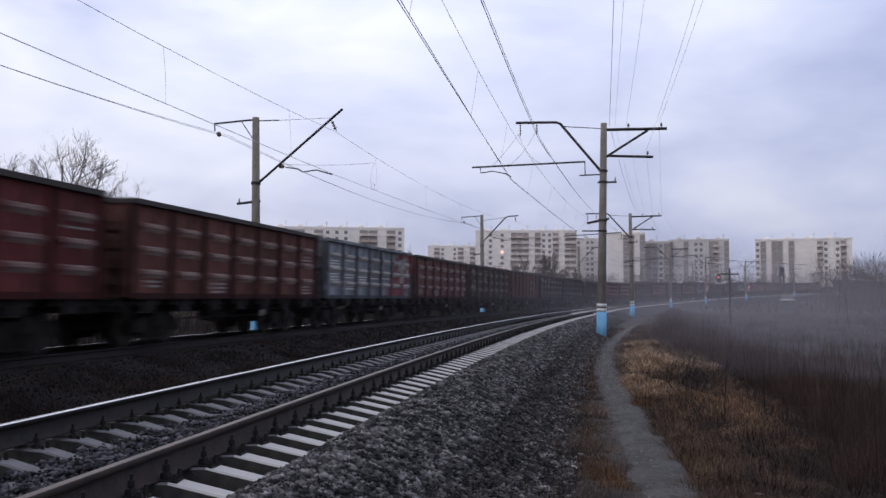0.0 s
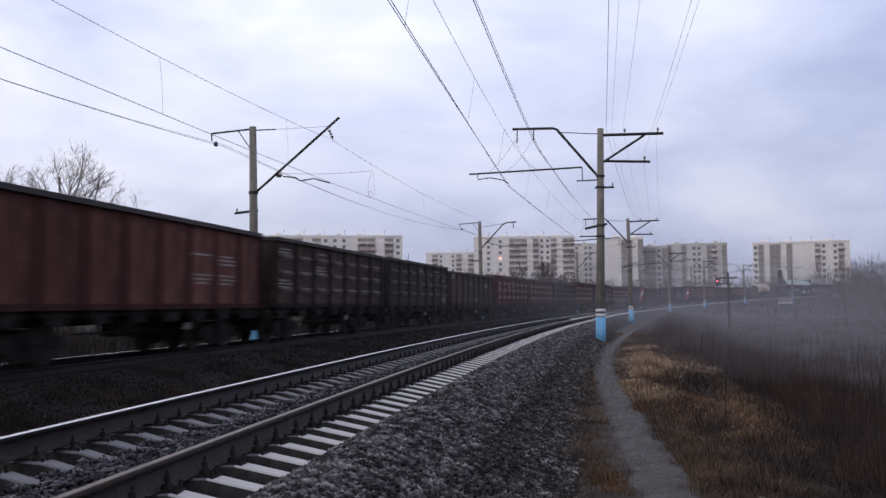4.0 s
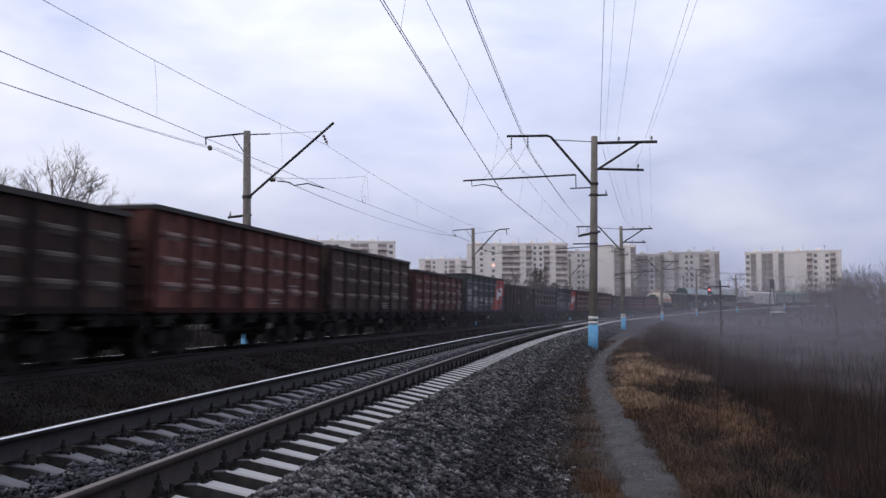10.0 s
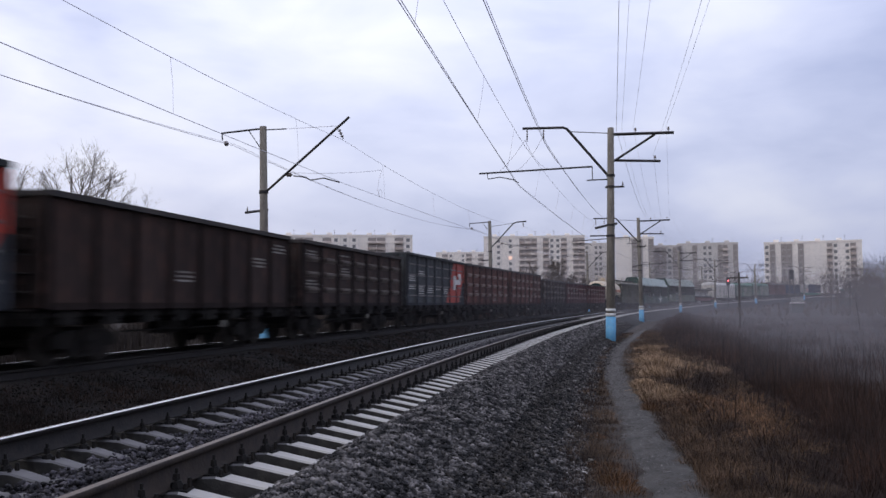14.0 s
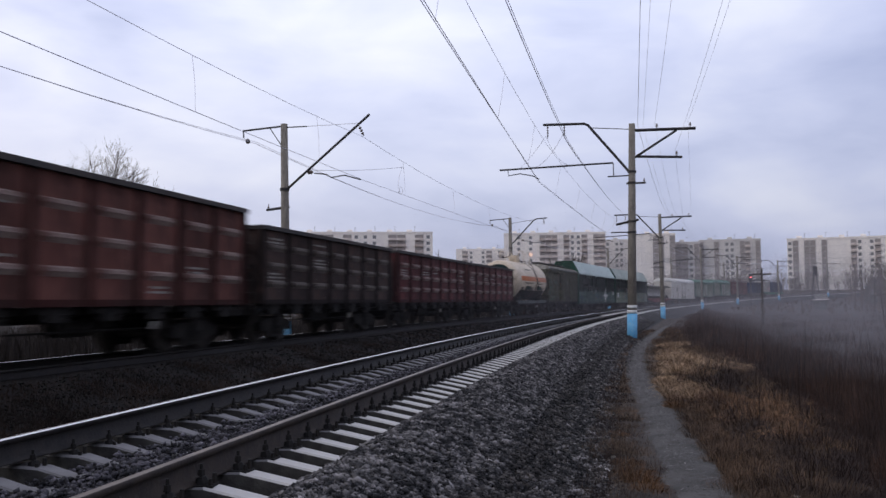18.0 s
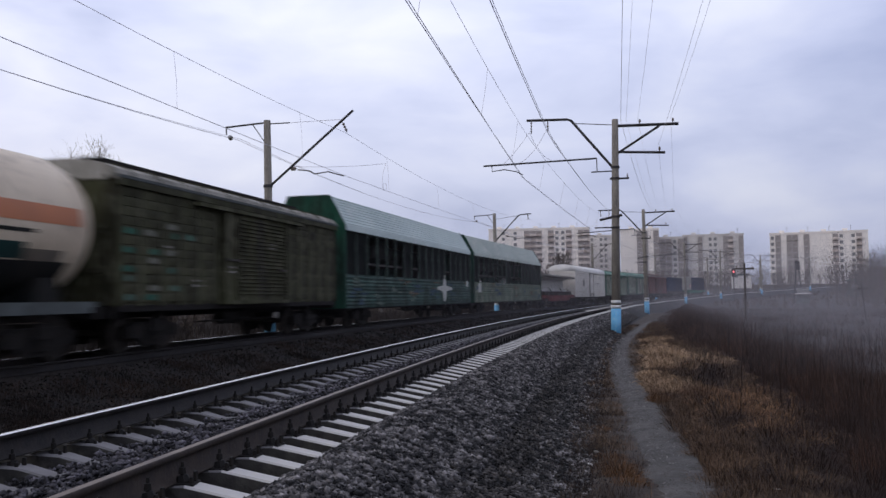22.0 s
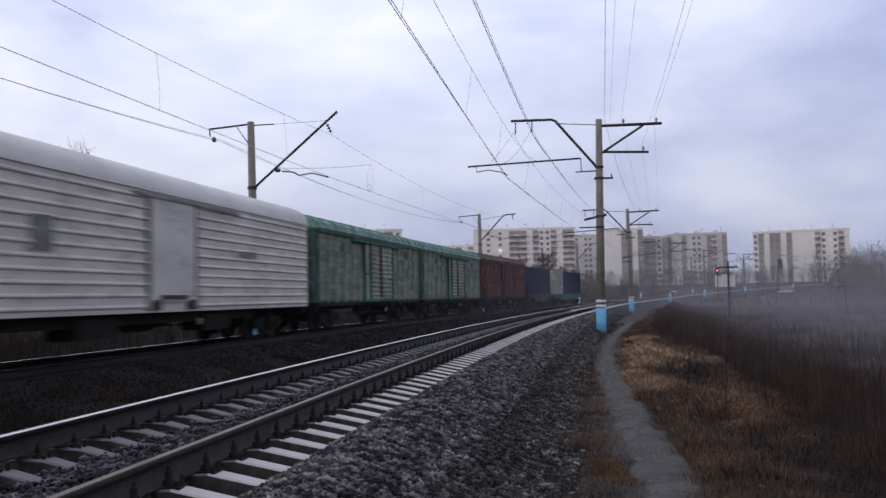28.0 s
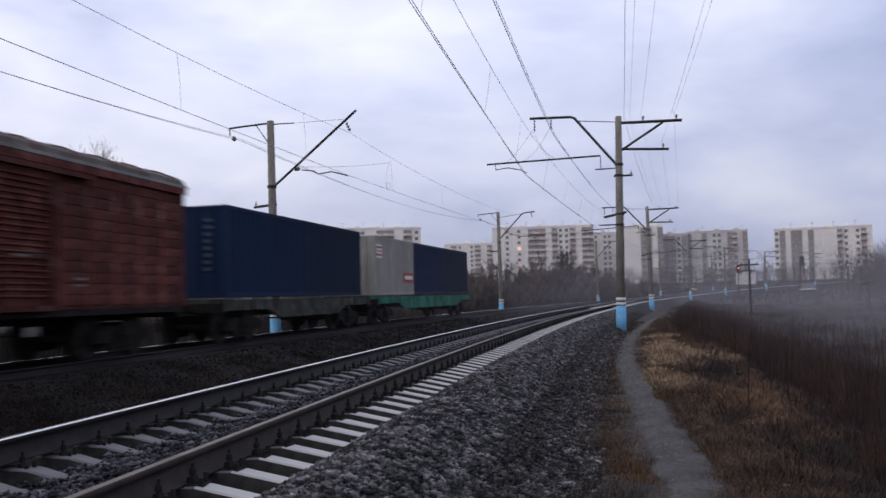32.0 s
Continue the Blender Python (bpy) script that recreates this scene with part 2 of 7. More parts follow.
def on_line(s, lat, z=0.0):
    """Places beside the near track: s metres along it, lat metres to the right of its middle.
    Far off, the other track draws nearer and the line climbs a little."""
    h = np.interp(s, S_TAB, H_TAB)
    lat = lat + np.interp(s, [60, 100, 150, 200], [0, 1.38, 3.2, 4.22]) * np.clip((-1.8 - np.asarray(lat)) / 6.64, 0, 1)
    z = z + np.interp(s, [130, 165, 200, 250, 330, 500], [0, 0.2, 0.7, 1.5, 2.9, 5.6])
    return np.stack([np.interp(s, S_TAB, X_TAB) + lat * np.cos(h), np.interp(s, S_TAB, Y_TAB) - lat * np.sin(h), z + 0 * h], -1)


TRACK_TAB = on_line(S_TAB, TRAIN_LAT)
ARC_TAB = np.concatenate([[0], np.cumsum(np.hypot(np.diff(TRACK_TAB[:, 0]), np.diff(TRACK_TAB[:, 1])))])
ARC_TAB = ARC_TAB - np.interp(0, S_TAB, ARC_TAB)


def heading(s):
    return float(np.interp(s, S_TAB, H_TAB))


def swept(name, profile, s_list, mats, mat_index=None, closed=True):
    """A profile of (lat, z) corners drawn along the railway."""
    s_list, m, n = np.asarray(s_list), len(profile), len(s_list)
    v = np.concatenate([on_line(s_list, a, z)[:, None, :] for a, z in profile], 1).reshape(-1, 3)
    f, mi = [], []
    for j in range(m if closed else m - 1):
        a = np.arange(n - 1) * m + j
        b = np.arange(n - 1) * m + (j + 1) % m
        f.append(np.stack([a, b, b + m, a + m], 1))
        mi.append(np.full(n - 1, mat_index[j] if mat_index else 0))
    return bulk(name, v, np.concatenate(f), mats, np.concatenate(mi))


RAIL_Z, TRAIN_Z = 0.85, 0.616
STEPS = np.concatenate([np.arange(-600, -20, 20.0), np.arange(-20, 160, 2.0), np.arange(160, 800, 6.0)])


def ground_height(x, y):
    d = np.hypot(x, y)
    return -0.25 + np.interp(d, [150, 200, 250, 300, 350, 400], [0, 0.35, 1.0, 2.0, 3.6, 5.5]) - 0.9 * np.clip((x - 0.35 * y - 9) / 14, 0, 1) * np.clip((130 - d) / 60, 0, 1)


def build_ground():
    rs = np.concatenate([[0.0], np.geomspace(1.5, 3500, 110)])
    th = np.linspace(0, 2 * np.pi, 181)[:-1]
    g = [(r * np.sin(th), r * np.cos(th)) for r in rs]
    x, y = np.concatenate([a for a, b in g]), np.concatenate([b for a, b in g])
    z = ground_height(x, y)
    k = len(th)
    i, j = np.meshgrid(np.arange(len(rs) - 1), np.arange(k), indexing="ij")
    f = np.stack([i * k + j, i * k + (j + 1) % k, (i + 1) * k + (j + 1) % k, (i + 1) * k + j], -1).reshape(-1, 4)
    tagged(bulk("ground", np.stack([x, y, z], 1), f[k:], [M_SOIL], smooth=True), "dark brown autumn soil with withered turf", "ground", kind="structure")


build_ground()
# trackbeds: near line with grey crushed stone, far line with old soiled stone
tagged(swept("trackbed", [(-7.0, -0.3), (-3.2, 0.02), (-2.6, 0.25), (-1.8, 0.58), (-1.4, 0.6), (-1.15, 0.44), (-0.6, 0.50), (-0.42, 0.565), (-0.1, 0.575), (0.05, 0.59), (0.42, 0.58), (0.6, 0.44), (1.15, 0.44), (1.4, 0.6), (1.8, 0.58), (2.6, 0.25), (3.2, 0.04), (3.8, -0.3)], STEPS, [M_BALLAST_BED], closed=False),
       "grey crushed-stone bed of the near railway track", "trackbed", kind="structure")
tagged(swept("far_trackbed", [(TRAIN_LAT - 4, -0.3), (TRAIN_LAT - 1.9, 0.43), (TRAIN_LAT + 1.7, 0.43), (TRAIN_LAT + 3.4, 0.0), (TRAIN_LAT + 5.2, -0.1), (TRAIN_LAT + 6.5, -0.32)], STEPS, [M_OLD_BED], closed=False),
       "dark soiled stone bed of the far railway track", "trackbed", kind="structure")


def rail(lat, top, dull=False, inside=False):
    """A rail: foot and web in one part, the head with its running face in another."""
    thing = tagged(new("rail"), "worn steel rail with a %s running face" % ("dull" if dull else "polished"), "rail", "rails of the line")
    web = [(-0.010, -0.05), (-0.012, -0.15), (-0.075, -0.168), (-0.075, -0.18), (0.075, -0.18), (0.075, -0.168), (0.012, -0.15), (0.010, -0.05)]
    head = [(-0.010, -0.05), (-0.036, -0.038), (-0.036, -0.006), (-0.028, 0.0), (0.028, 0.0), (0.036, -0.006), (0.036, -0.038), (0.010, -0.05)]
    side = M_RAIL if dull else M_RAIL_DARK
    foot = swept("web_and_foot", [(lat + a, top + b) for a, b in web], STEPS, [side])
    crown = swept("rail_head", [(lat + a, top + b) for a, b in head], STEPS, [side, M_RAILTOP_DULL if dull else M_RAILTOP], [0, 1, 1, 0, 0, 0, 0, 0] if inside else [0, 0, 0, 1, 0 if dull else 1, 0, 0, 0])
    tagged(foot, "rust-brown rail web and foot")
    tagged(crown, "rail head with its worn running face")
    foot.parent = crown.parent = thing
    return thing


rail(-0.795, RAIL_Z + 0.028)
rail(0.795, RAIL_Z, True)
rail(TRAIN_LAT + 0.795, TRAIN_Z, inside=True)
rail(TRAIN_LAT - 0.795, TRAIN_Z)


def at_line(s, lat, z, turn=0.0):
    """The pose of a thing whose x runs along the railway and whose y points to its left side."""
    q = on_line(s, lat, z)
    return pose(float(q[0]), float(q[1]), float(q[2]), 0, 0, 90 - math.degrees(heading(s)) + turn)


def sleeper_mesh():
    # along local y; wide foot, narrower top, rail seats higher than the middle
    secs = [(-1.37, 0.075, 0.10), (-1.335, 0.08, 0.135), (-0.95, 0.085, 0.21), (-0.60, 0.085, 0.195), (-0.38, 0.08, 0.15), (0.38, 0.08, 0.14),
            (0.60, 0.085, 0.195), (0.95, 0.085, 0.21), (1.335, 0.08, 0.135), (1.37, 0.075, 0.10)]
    bm = bmesh.new()
    rings = [[bm.verts.new(c) for c in ((-w, y, 0), (-w, y, h - 0.014), (-w + 0.012, y, h), (w - 0.012, y, h), (w, y, h - 0.014), (w, y, 0))] for y, w, h in secs]
    for a, b in zip(rings, rings[1:]):
        for i in range(5):
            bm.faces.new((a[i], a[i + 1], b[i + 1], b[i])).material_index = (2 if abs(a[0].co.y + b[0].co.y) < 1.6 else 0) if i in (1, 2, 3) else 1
    bm.faces.new(rings[0])
    bm.faces.new(rings[-1][::-1])
    me = mesh_of("concrete_sleeper", bm, M_SLEEPER)
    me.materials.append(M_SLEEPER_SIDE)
    me.materials.append(M_SLEEPER_OILY)
    return me


# ---- near track: sleepers with their fastenings ----
rng = random.Random(7)


def fastening_mesh():
    """Outer clamp of a rail: plate, clip and upright bolt with its nut."""
    bm = bmesh.new()
    box(bm, -0.07, 0.07, -0.075, 0.07, 0.0, 0.022)
    tube(bm, [(0, 0.01, 0.02), (0, 0.02, 0.065)], 0.05, 7, 0.035)
    tube(bm, [(0.0, 0.02, 0.06), (0.0, 0.02, 0.15)], 0.012, 6)
    tube(bm, [(0.0, 0.02, 0.075), (0.0, 0.02, 0.115)], 0.026, 6, 0.022)
    tube(bm, [(0.035, -0.055, 0.01), (0.035, -0.055, 0.085)], 0.02, 6, 0.015)
    tube(bm, [(-0.04, -0.055, 0.01), (-0.04, -0.055, 0.06)], 0.018, 6, 0.014)
    return mesh_of("rail_fastening", bm, M_FASTEN)


SLEEPER, FASTENING = sleeper_mesh(), fastening_mesh()
for i in range(158):
    s = -11.95 + i * 0.5
    sl = tagged(new("concrete_sleeper", SLEEPER), "pale grey concrete sleeper bedded in crushed stone", "sleeper", "sleepers of the near track")
    sl.matrix_world = at_line(s, rng.uniform(-0.015, 0.015), RAIL_Z - 0.39, rng.uniform(-0.5, 0.5))
    for y, r, h in ((-0.92, 0, 0.195), (-0.68, 180, 0.165), (0.92, 180, 0.165), (0.68, 0, 0.165)):
        f = part("rail_fastening", FASTENING, None, sl)
        f.matrix_basis = pose(0, y, h, 0, 0, r + rng.uniform(-8, 8))


def box_rows(name, s_list, lat0, lat1, z0, z1, half, mat, label, category):
    """Far sleepers as one mesh of plain blocks."""
    s_list = np.asarray(s_list)
    c = []
    for ds, lat, z in ((-half, lat0, z0), (half, lat0, z0), (half, lat1, z0), (-half, lat1, z0), (-half, lat0, z1), (half, lat0, z1), (half, lat1, z1), (-half, lat1, z1)):
        c.append(on_line(s_list + ds, lat, z))
    v = np.stack(c, 1).reshape(-1, 3)
    q = np.array([[0, 1, 5, 4], [1, 2, 6, 5], [2, 3, 7, 6], [3, 0, 4, 7], [4, 5, 6, 7]])
    f = (np.arange(len(s_list))[:, None, None] * 8 + q[None]).reshape(-1, 4)
    return tagged(bulk(name, v, f, [mat]), label, category, kind="stuff")


box_rows("far_concrete_sleepers", np.arange(67.05, 330, 0.5), -1.34, 1.34, 0.45, 0.66, 0.1, M_SLEEPER, "pale concrete sleepers running on into the distance", "sleepers")
box_rows("wooden_sleepers", np.arange(-30, 330, 0.55), TRAIN_LAT - 1.36, TRAIN_LAT + 1.36, 0.2, TRAIN_Z - 0.19, 0.12, M_TIMBER, "dark tarred wooden sleepers of the far track", "sleepers")


# ---- crushed stone ----
def bed_height(lat):
    a = np.abs(lat)
    low = (lat < 0.1) & (lat > -0.5)
    z = np.interp(a, [0, 0.42, 0.6, 0.8, 1.1, 1.3, 1.5, 1.8, 2.6, 3.2, 3.8], [0.62, 0.61, 0.52, 0.46, 0.46, 0.55, 0.62, 0.60, 0.27, 0.06, -0.02])
    return np.where(low, np.interp(lat, [-0.5, -0.25, -0.1, 0.1], [0.585, 0.59, 0.61, 0.62]), z)


def stones(name, n, s0, s1, lat0, lat1, size, label, seed, power=1.0, mat=None, height=None):
    r = np.random.RandomState(seed)
    s = s0 * (s1 / s0) ** (r.rand(n) ** power) if s0 > 0 else s0 + (s1 - s0) * r.rand(n)
    lat = lat0 + (lat1 - lat0) * r.rand(n)
    keep = ~((np.abs((s - 2.05) / 0.5 - np.round((s - 2.05) / 0.5)) < 0.2) & ((np.abs(lat) > 0.40) | ((lat < -0.18) & (lat + 0.25 * r.rand(n) < -0.18))) & (np.abs(lat) < 1.33) & (r.rand(n) < 0.97))
    keep &= ~((np.abs(lat) > 0.5) & (np.abs(lat) < 1.28) & (r.rand(n) < 0.8))
    s, lat = s[keep], lat[keep]
    n = len(s)
    far = np.clip(s / 20, 1, 2.2)
    c = on_line(s, lat, (height or bed_height)(lat) - 0.02 + 0.045 * r.rand(n))
    base = np.array([[1, 0, 0], [-1, 0, 0], [0, 1, 0], [0, -1, 0], [0, 0, 1], [0, 0, -1]], float)
    tri = np.array([[0, 2, 4], [2, 1, 4], [1, 3, 4], [3, 0, 4], [2, 0, 5], [1, 2, 5], [3, 1, 5], [0, 3, 5]])
    off = base[None] * (0.55 + 0.9 * r.rand(n, 6, 1)) + 0.35 * (r.rand(n, 6, 3) - 0.5)
    off *= (size * (0.45 + 0.95 * r.rand(n) ** 1.5) * far)[:, None, None] * np.array([1.15, 0.85, 0.6])
    a, b = r.rand(n) * 6.283, (r.rand(n) - 0.5) * 2.4
    ca, sa, cb, sb = np.cos(a), np.sin(a), np.cos(b), np.sin(b)
    x, y, z = off[..., 0], off[..., 1], off[..., 2]
    y, z = y * cb[:, None] - z * sb[:, None], y * sb[:, None] + z * cb[:, None]
    x, y = x * ca[:, None] - y * sa[:, None], x * sa[:, None] + y * ca[:, None]
    v = (np.stack([x, y, z], -1) + c[:, None, :]).reshape(-1, 3)
    f = (np.arange(n)[:, None, None] * 6 + tri[None]).reshape(-1, 3)
    return tagged(bulk(name, v, f, [mat or M_STONE]), label, "stones", kind="stuff")


stones("soiled_stones", 42000, 5.5, 70, 2.35, 3.05, 0.0245, "soil-darkened crushed stone low on the slope", 23, mat=M_STONE_SOILED)
stones("shoulder_stones", 104000, 5.5, 70, 1.2, 2.5, 0.0245, "loose grey crushed stone on the slope beside the track", 3)
stones("track_stones", 46000, 5.0, 60, -1.6, 1.3, 0.026, "grey crushed stone between the sleepers", 4, mat=M_STONE_DARK)
def old_height(lat):
    """Top of the low ground between the two tracks."""
    return np.maximum(np.interp(lat, [-7.0, -3.2, -2.6, -1.8], [-0.3, 0.02, 0.25, 0.58]), np.interp(lat, [TRAIN_LAT + 1.7, TRAIN_LAT + 3.4, TRAIN_LAT + 5.2, TRAIN_LAT + 6.5], [0.43, 0.0, -0.1, -0.32]))


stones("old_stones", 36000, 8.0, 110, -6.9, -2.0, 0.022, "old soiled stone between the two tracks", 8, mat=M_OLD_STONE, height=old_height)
stones("verge_stones", 14000, 5.0, 40, 2.8, 3.4, 0.022, "stray stones at the foot of the slope", 6)
stones("shoulder_stones", 17000, -9.0, 5.5, 1.2, 3.05, 0.03, "loose grey crushed stone on the slope beside the track", 13)
stones("track_stones", 12000, -9.0, 5.0, -1.6, 1.3, 0.028, "grey crushed stone between the sleepers", 14, mat=M_STONE_DARK)
stones("verge_stones", 24000, 5.0, 46, 3.1, 4.9, 0.013, "scattered small stones at the foot of the slope", 5)

# ---- trodden path ----


def path_middle(s):
    return np.interp(s, [0, 9.2, 12.3, 15.5, 19.5, 22, 27.6, 34, 42, 50, 70], [4.42, 4.31, 4.2, 4.07, 3.88, 3.77, 3.63, 3.58, 3.7, 3.9, 4.2])


def build_path():
    s = np.concatenate([np.arange(-6, 34, 0.06), np.arange(34, 64, 0.5)])
    r = np.random.RandomState(11)
    wob = np.interp(s, np.arange(-10, 80, 0.8), 0.16 * (r.rand(113) - 0.5)) + 0.05 * (r.rand(len(s)) - 0.5)
    half = np.interp(s, [-6, 8, 15, 22, 40, 60], [0.44, 0.43, 0.43, 0.4, 0.35, 0.2])
    cols = []
    for k in np.linspace(-1, 1, 9):
        cols.append(on_line(s, path_middle(s) + half * k + wob * (1 if abs(k) == 1 else 0.3) , 0.03 - 0.06 * abs(k) ** 2 + 0.016 * (r.rand(len(s)) - 0.5)))
    v = np.stack(cols, 1).reshape(-1, 3)
    i, j = np.meshgrid(np.arange(len(s) - 1), np.arange(8), indexing="ij")
    f = np.stack([i * 9 + j, i * 9 + j + 1, (i + 1) * 9 + j + 1, (i + 1) * 9 + j], -1).reshape(-1, 4)
    tagged(bulk("path", v, f, [M_PATH], smooth=True), "trodden grey gravel footpath beside the railway", "path", kind="structure")
    # the strip of turf on which the path lies, and the bank that falls to the field
    s = np.arange(-12, 90, 0.25)
    bump = 0.03 * (r.rand(len(s)) - 0.5)
    for name, lats, zs, mat, label in (("verge", (2.7, 3.0, 3.5, 4.2, 4.7, 5.2), (-0.02, 0.03, 0.02, 0.0, 0.0, 0.0), M_VERGE_SOIL, "grey-brown earth verge with withered turf"),
                                       ("field_bank", (5.2, 6.3, 7.3, 10.0), (0.0, -0.08, -0.42, -0.75), M_SOIL, "dark earth bank falling to the low field")):
        v = np.stack([on_line(s, a, z) + np.stack([0 * s, 0 * s, bump], -1) for a, z in zip(lats, zs)], 1).reshape(-1, 3)
        k = len(lats)
        i, j = np.meshgrid(np.arange(len(s) - 1), np.arange(k - 1), indexing="ij")
        f = np.stack([i * k + j, i * k + j + 1, (i + 1) * k + j + 1, (i + 1) * k + j], -1).reshape(-1, 4)
        tagged(bulk(name, v, f, [mat], smooth=True), label, "verge", kind="structure")


build_path()


def path_grit():
    """Small loose stones and crumbs of earth along the path and its worn edges."""
    r = np.random.RandomState(17)
    n = 26000
    s = 4.0 * (44 / 4.0) ** r.rand(n)
    lat = path_middle(s) + 0.27 * r.randn(n)
    c = on_line(s, lat, 0.028 - 0.06 * np.clip(np.abs(lat - path_middle(s)) / 0.42, 0, 1) ** 2)
    base = np.array([[1, 0, 0], [-0.5, 0.87, 0], [-0.5, -0.87, 0], [0, 0, 0.8]], float)
    size = (0.0055 + 0.009 * r.rand(n) ** 3) * np.clip(s / 14, 0.9, 2.0)
    off = base[None] * (0.6 + 0.8 * r.rand(n, 4, 1)) * size[:, None, None]
    a = r.rand(n) * 6.283
    x, y = off[..., 0] * np.cos(a)[:, None] - off[..., 1] * np.sin(a)[:, None], off[..., 0] * np.sin(a)[:, None] + off[..., 1] * np.cos(a)[:, None]
    v = (np.stack([x, y, off[..., 2]], -1) + c[:, None, :]).reshape(-1, 3)
    f = (np.arange(n)[:, None, None] * 4 + np.array([[0, 1, 3], [1, 2, 3], [2, 0, 3]])[None]).reshape(-1, 3)
    tagged(bulk("path_grit", v, f, [M_GRIT]), "fine loose grit on the trodden path", "stones", kind="stuff")


path_grit()


# ---- overhead line ----
def blue_foot(parent, r0, base, top):
    bm = bmesh.new()
    tube(bm, [(0, 0, base), (0, 0, top - 0.42)], r0 + 0.012, 16)
    part("painted_foot", bm, M_BLUE, parent, "sky-blue painted foot", True)
    for z in (top - 0.40, top - 0.18):
        bm = bmesh.new()
        tube(bm, [(0, 0, z), (0, 0, z + 0.13)], r0 + 0.013, 16)
        part("white_band", bm, M_WHITE, parent, "white painted band", True)


def insulator(parent, p, n=3, axis=(0, 0, 1), r=0.07):
    """A string of bell insulators from p along axis."""
    bm, a, p = bmesh.new(), Vector(axis).normalized(), Vector(p)
    tube(bm, [p, p + a * (0.13 * n + 0.1)], 0.018, 6)
    for k in range(n):
        q = p + a * (0.08 + 0.13 * k)
        tube(bm, [q, q + a * 0.07], r, 10, r * 0.45)
    part("insulator", bm, M_INSUL, parent, "brown glazed insulator string", True)


def bar(name, parent, pts, r, mat=None, label="", sides=8):
    bm = bmesh.new()
    tube(bm, pts, r, sides)
    return part(name, bm, mat or M_STEEL, parent, label)


def right_mast(s, lean=0.0, tall=1.0):
    """Mast beside the near track: cantilever over the track on one side, two beams for feeders on the other.
    Local y points away from the near track's right side, towards the tracks."""
    mast = tagged(new("catenary_mast"), "round concrete catenary mast with a blue and white painted foot", "mast", "masts beside the near track")
    bm = bmesh.new()
    tube(bm, [(0, 0, -0.6), (0, 0, 9.95)], 0.215, 18, 0.145)
    part("mast_pole", bm, M_POLE, mast, "grey concrete pole", True)
    blue_foot(mast, 0.215, -0.3, 1.62)
    # cantilever
    bar("cantilever", mast, [(0, 4.12, 10.06), (0, 2.2, 10.04), (0, 2.02, 9.97), (0, 0.12, 7.72)], 0.062, label="bent steel cantilever tube")
    bar("tie_rod", mast, [(0, 1.95, 9.84), (0, 0.1, 9.7)], 0.02)
    bar("register_arm", mast, [(0, 6.2, 7.95), (0, 0.85, 8.16)], 0.042, label="long steel register arm")
    bar("register_link", mast, [(0, 0.85, 8.16), (0, 0.83, 7.55)], 0.022)
    bar("register_foot", mast, [(0, 1.1, 7.52), (0, 0.12, 7.55)], 0.03)
    bar("registration_arm", mast, [(0, 5.8, 7.95), (0, 5.78, 7.68), (0, 5.2, 7.76), (0, 4.6, 7.64), (0, 4.3, 7.48)], 0.024)
    insulator(mast, (0, 3.9, 10.02), 4, (0, 0, -1), 0.05)
    insulator(mast, (0, 3.12, 10.0), 3, (0.1, 0, -1), 0.05)
    # thin stay wires slung between cantilever and register arm
    for a, b, sag in (((0, 4.0, 9.5), (0, 5.3, 7.95), 0.1), ((0, 3.2, 9.6), (0, 2.2, 8.1), 0.12), ((0, 4.0, 9.5), (0, 2.6, 8.1), 0.45), ((0, 3.2, 9.55), (0, 4.6, 8.0), 0.3)):
        a, b = Vector(a), Vector(b)
        bar("stay_wire", mast, [a.lerp(b, f) - Vector((0, 0, 4 * sag * f * (1 - f))) for f in np.linspace(0, 1, 7)], 0.009, M_WIRE, sides=4)
    # feeder beams on the field side
    bar("top_beam", mast, [(0, 0.12, 9.64), (0, -2.85, 9.64)], 0.07, sides=4)
    bar("lower_beam", mast, [(0, -0.2, 8.42), (0, -2.25, 8.34)], 0.06, sides=4)
    bar("brace", mast, [(0, -0.1, 8.36), (0, -2.0, 9.58)], 0.055, sides=4)
    for y, z in ((-1.12, 9.7), (-2.6, 9.7), (-2.0, 8.4)):
        bm = bmesh.new()
        tube(bm, [(0, y, z), (0, y, z + 0.22)], 0.02, 6)
        tube(bm, [(0, y, z + 0.08), (0, y, z + 0.2)], 0.06, 8, 0.035)
        part("pin_insulator", bm, M_INSUL, mast, "brown pin insulator")
    # clamps and small brackets
    for z in (7.72, 7.2, 5.42, 4.92):
        bm = bmesh.new()
        tube(bm, [(0, 0, z - 0.05), (0, 0, z + 0.05)], 0.2, 14)
        part("clamp", bm, M_STEEL, mast, "steel band clamp")
    bar("bracket", mast, [(0, 0.25, 7.18), (0, -0.62, 7.2)], 0.045, sides=4)
    insulator(mast, (0, -0.55, 7.2), 1, (0, 0, 1), 0.05)
    bar("isolator_bar", mast, [(0, 0.72, 5.28), (0, -0.3, 5.5)], 0.055, sides=4)
    bar("isolator_rod", mast, [(0, 0.95, 4.92), (0, 0.1, 4.93)], 0.03)
    mast.matrix_world = at_line(s, 3.04, 0) @ pose(0, 0, 0, lean, 0, 0) @ Matrix.Diagonal((1, 1, tall, 1))
    return mast


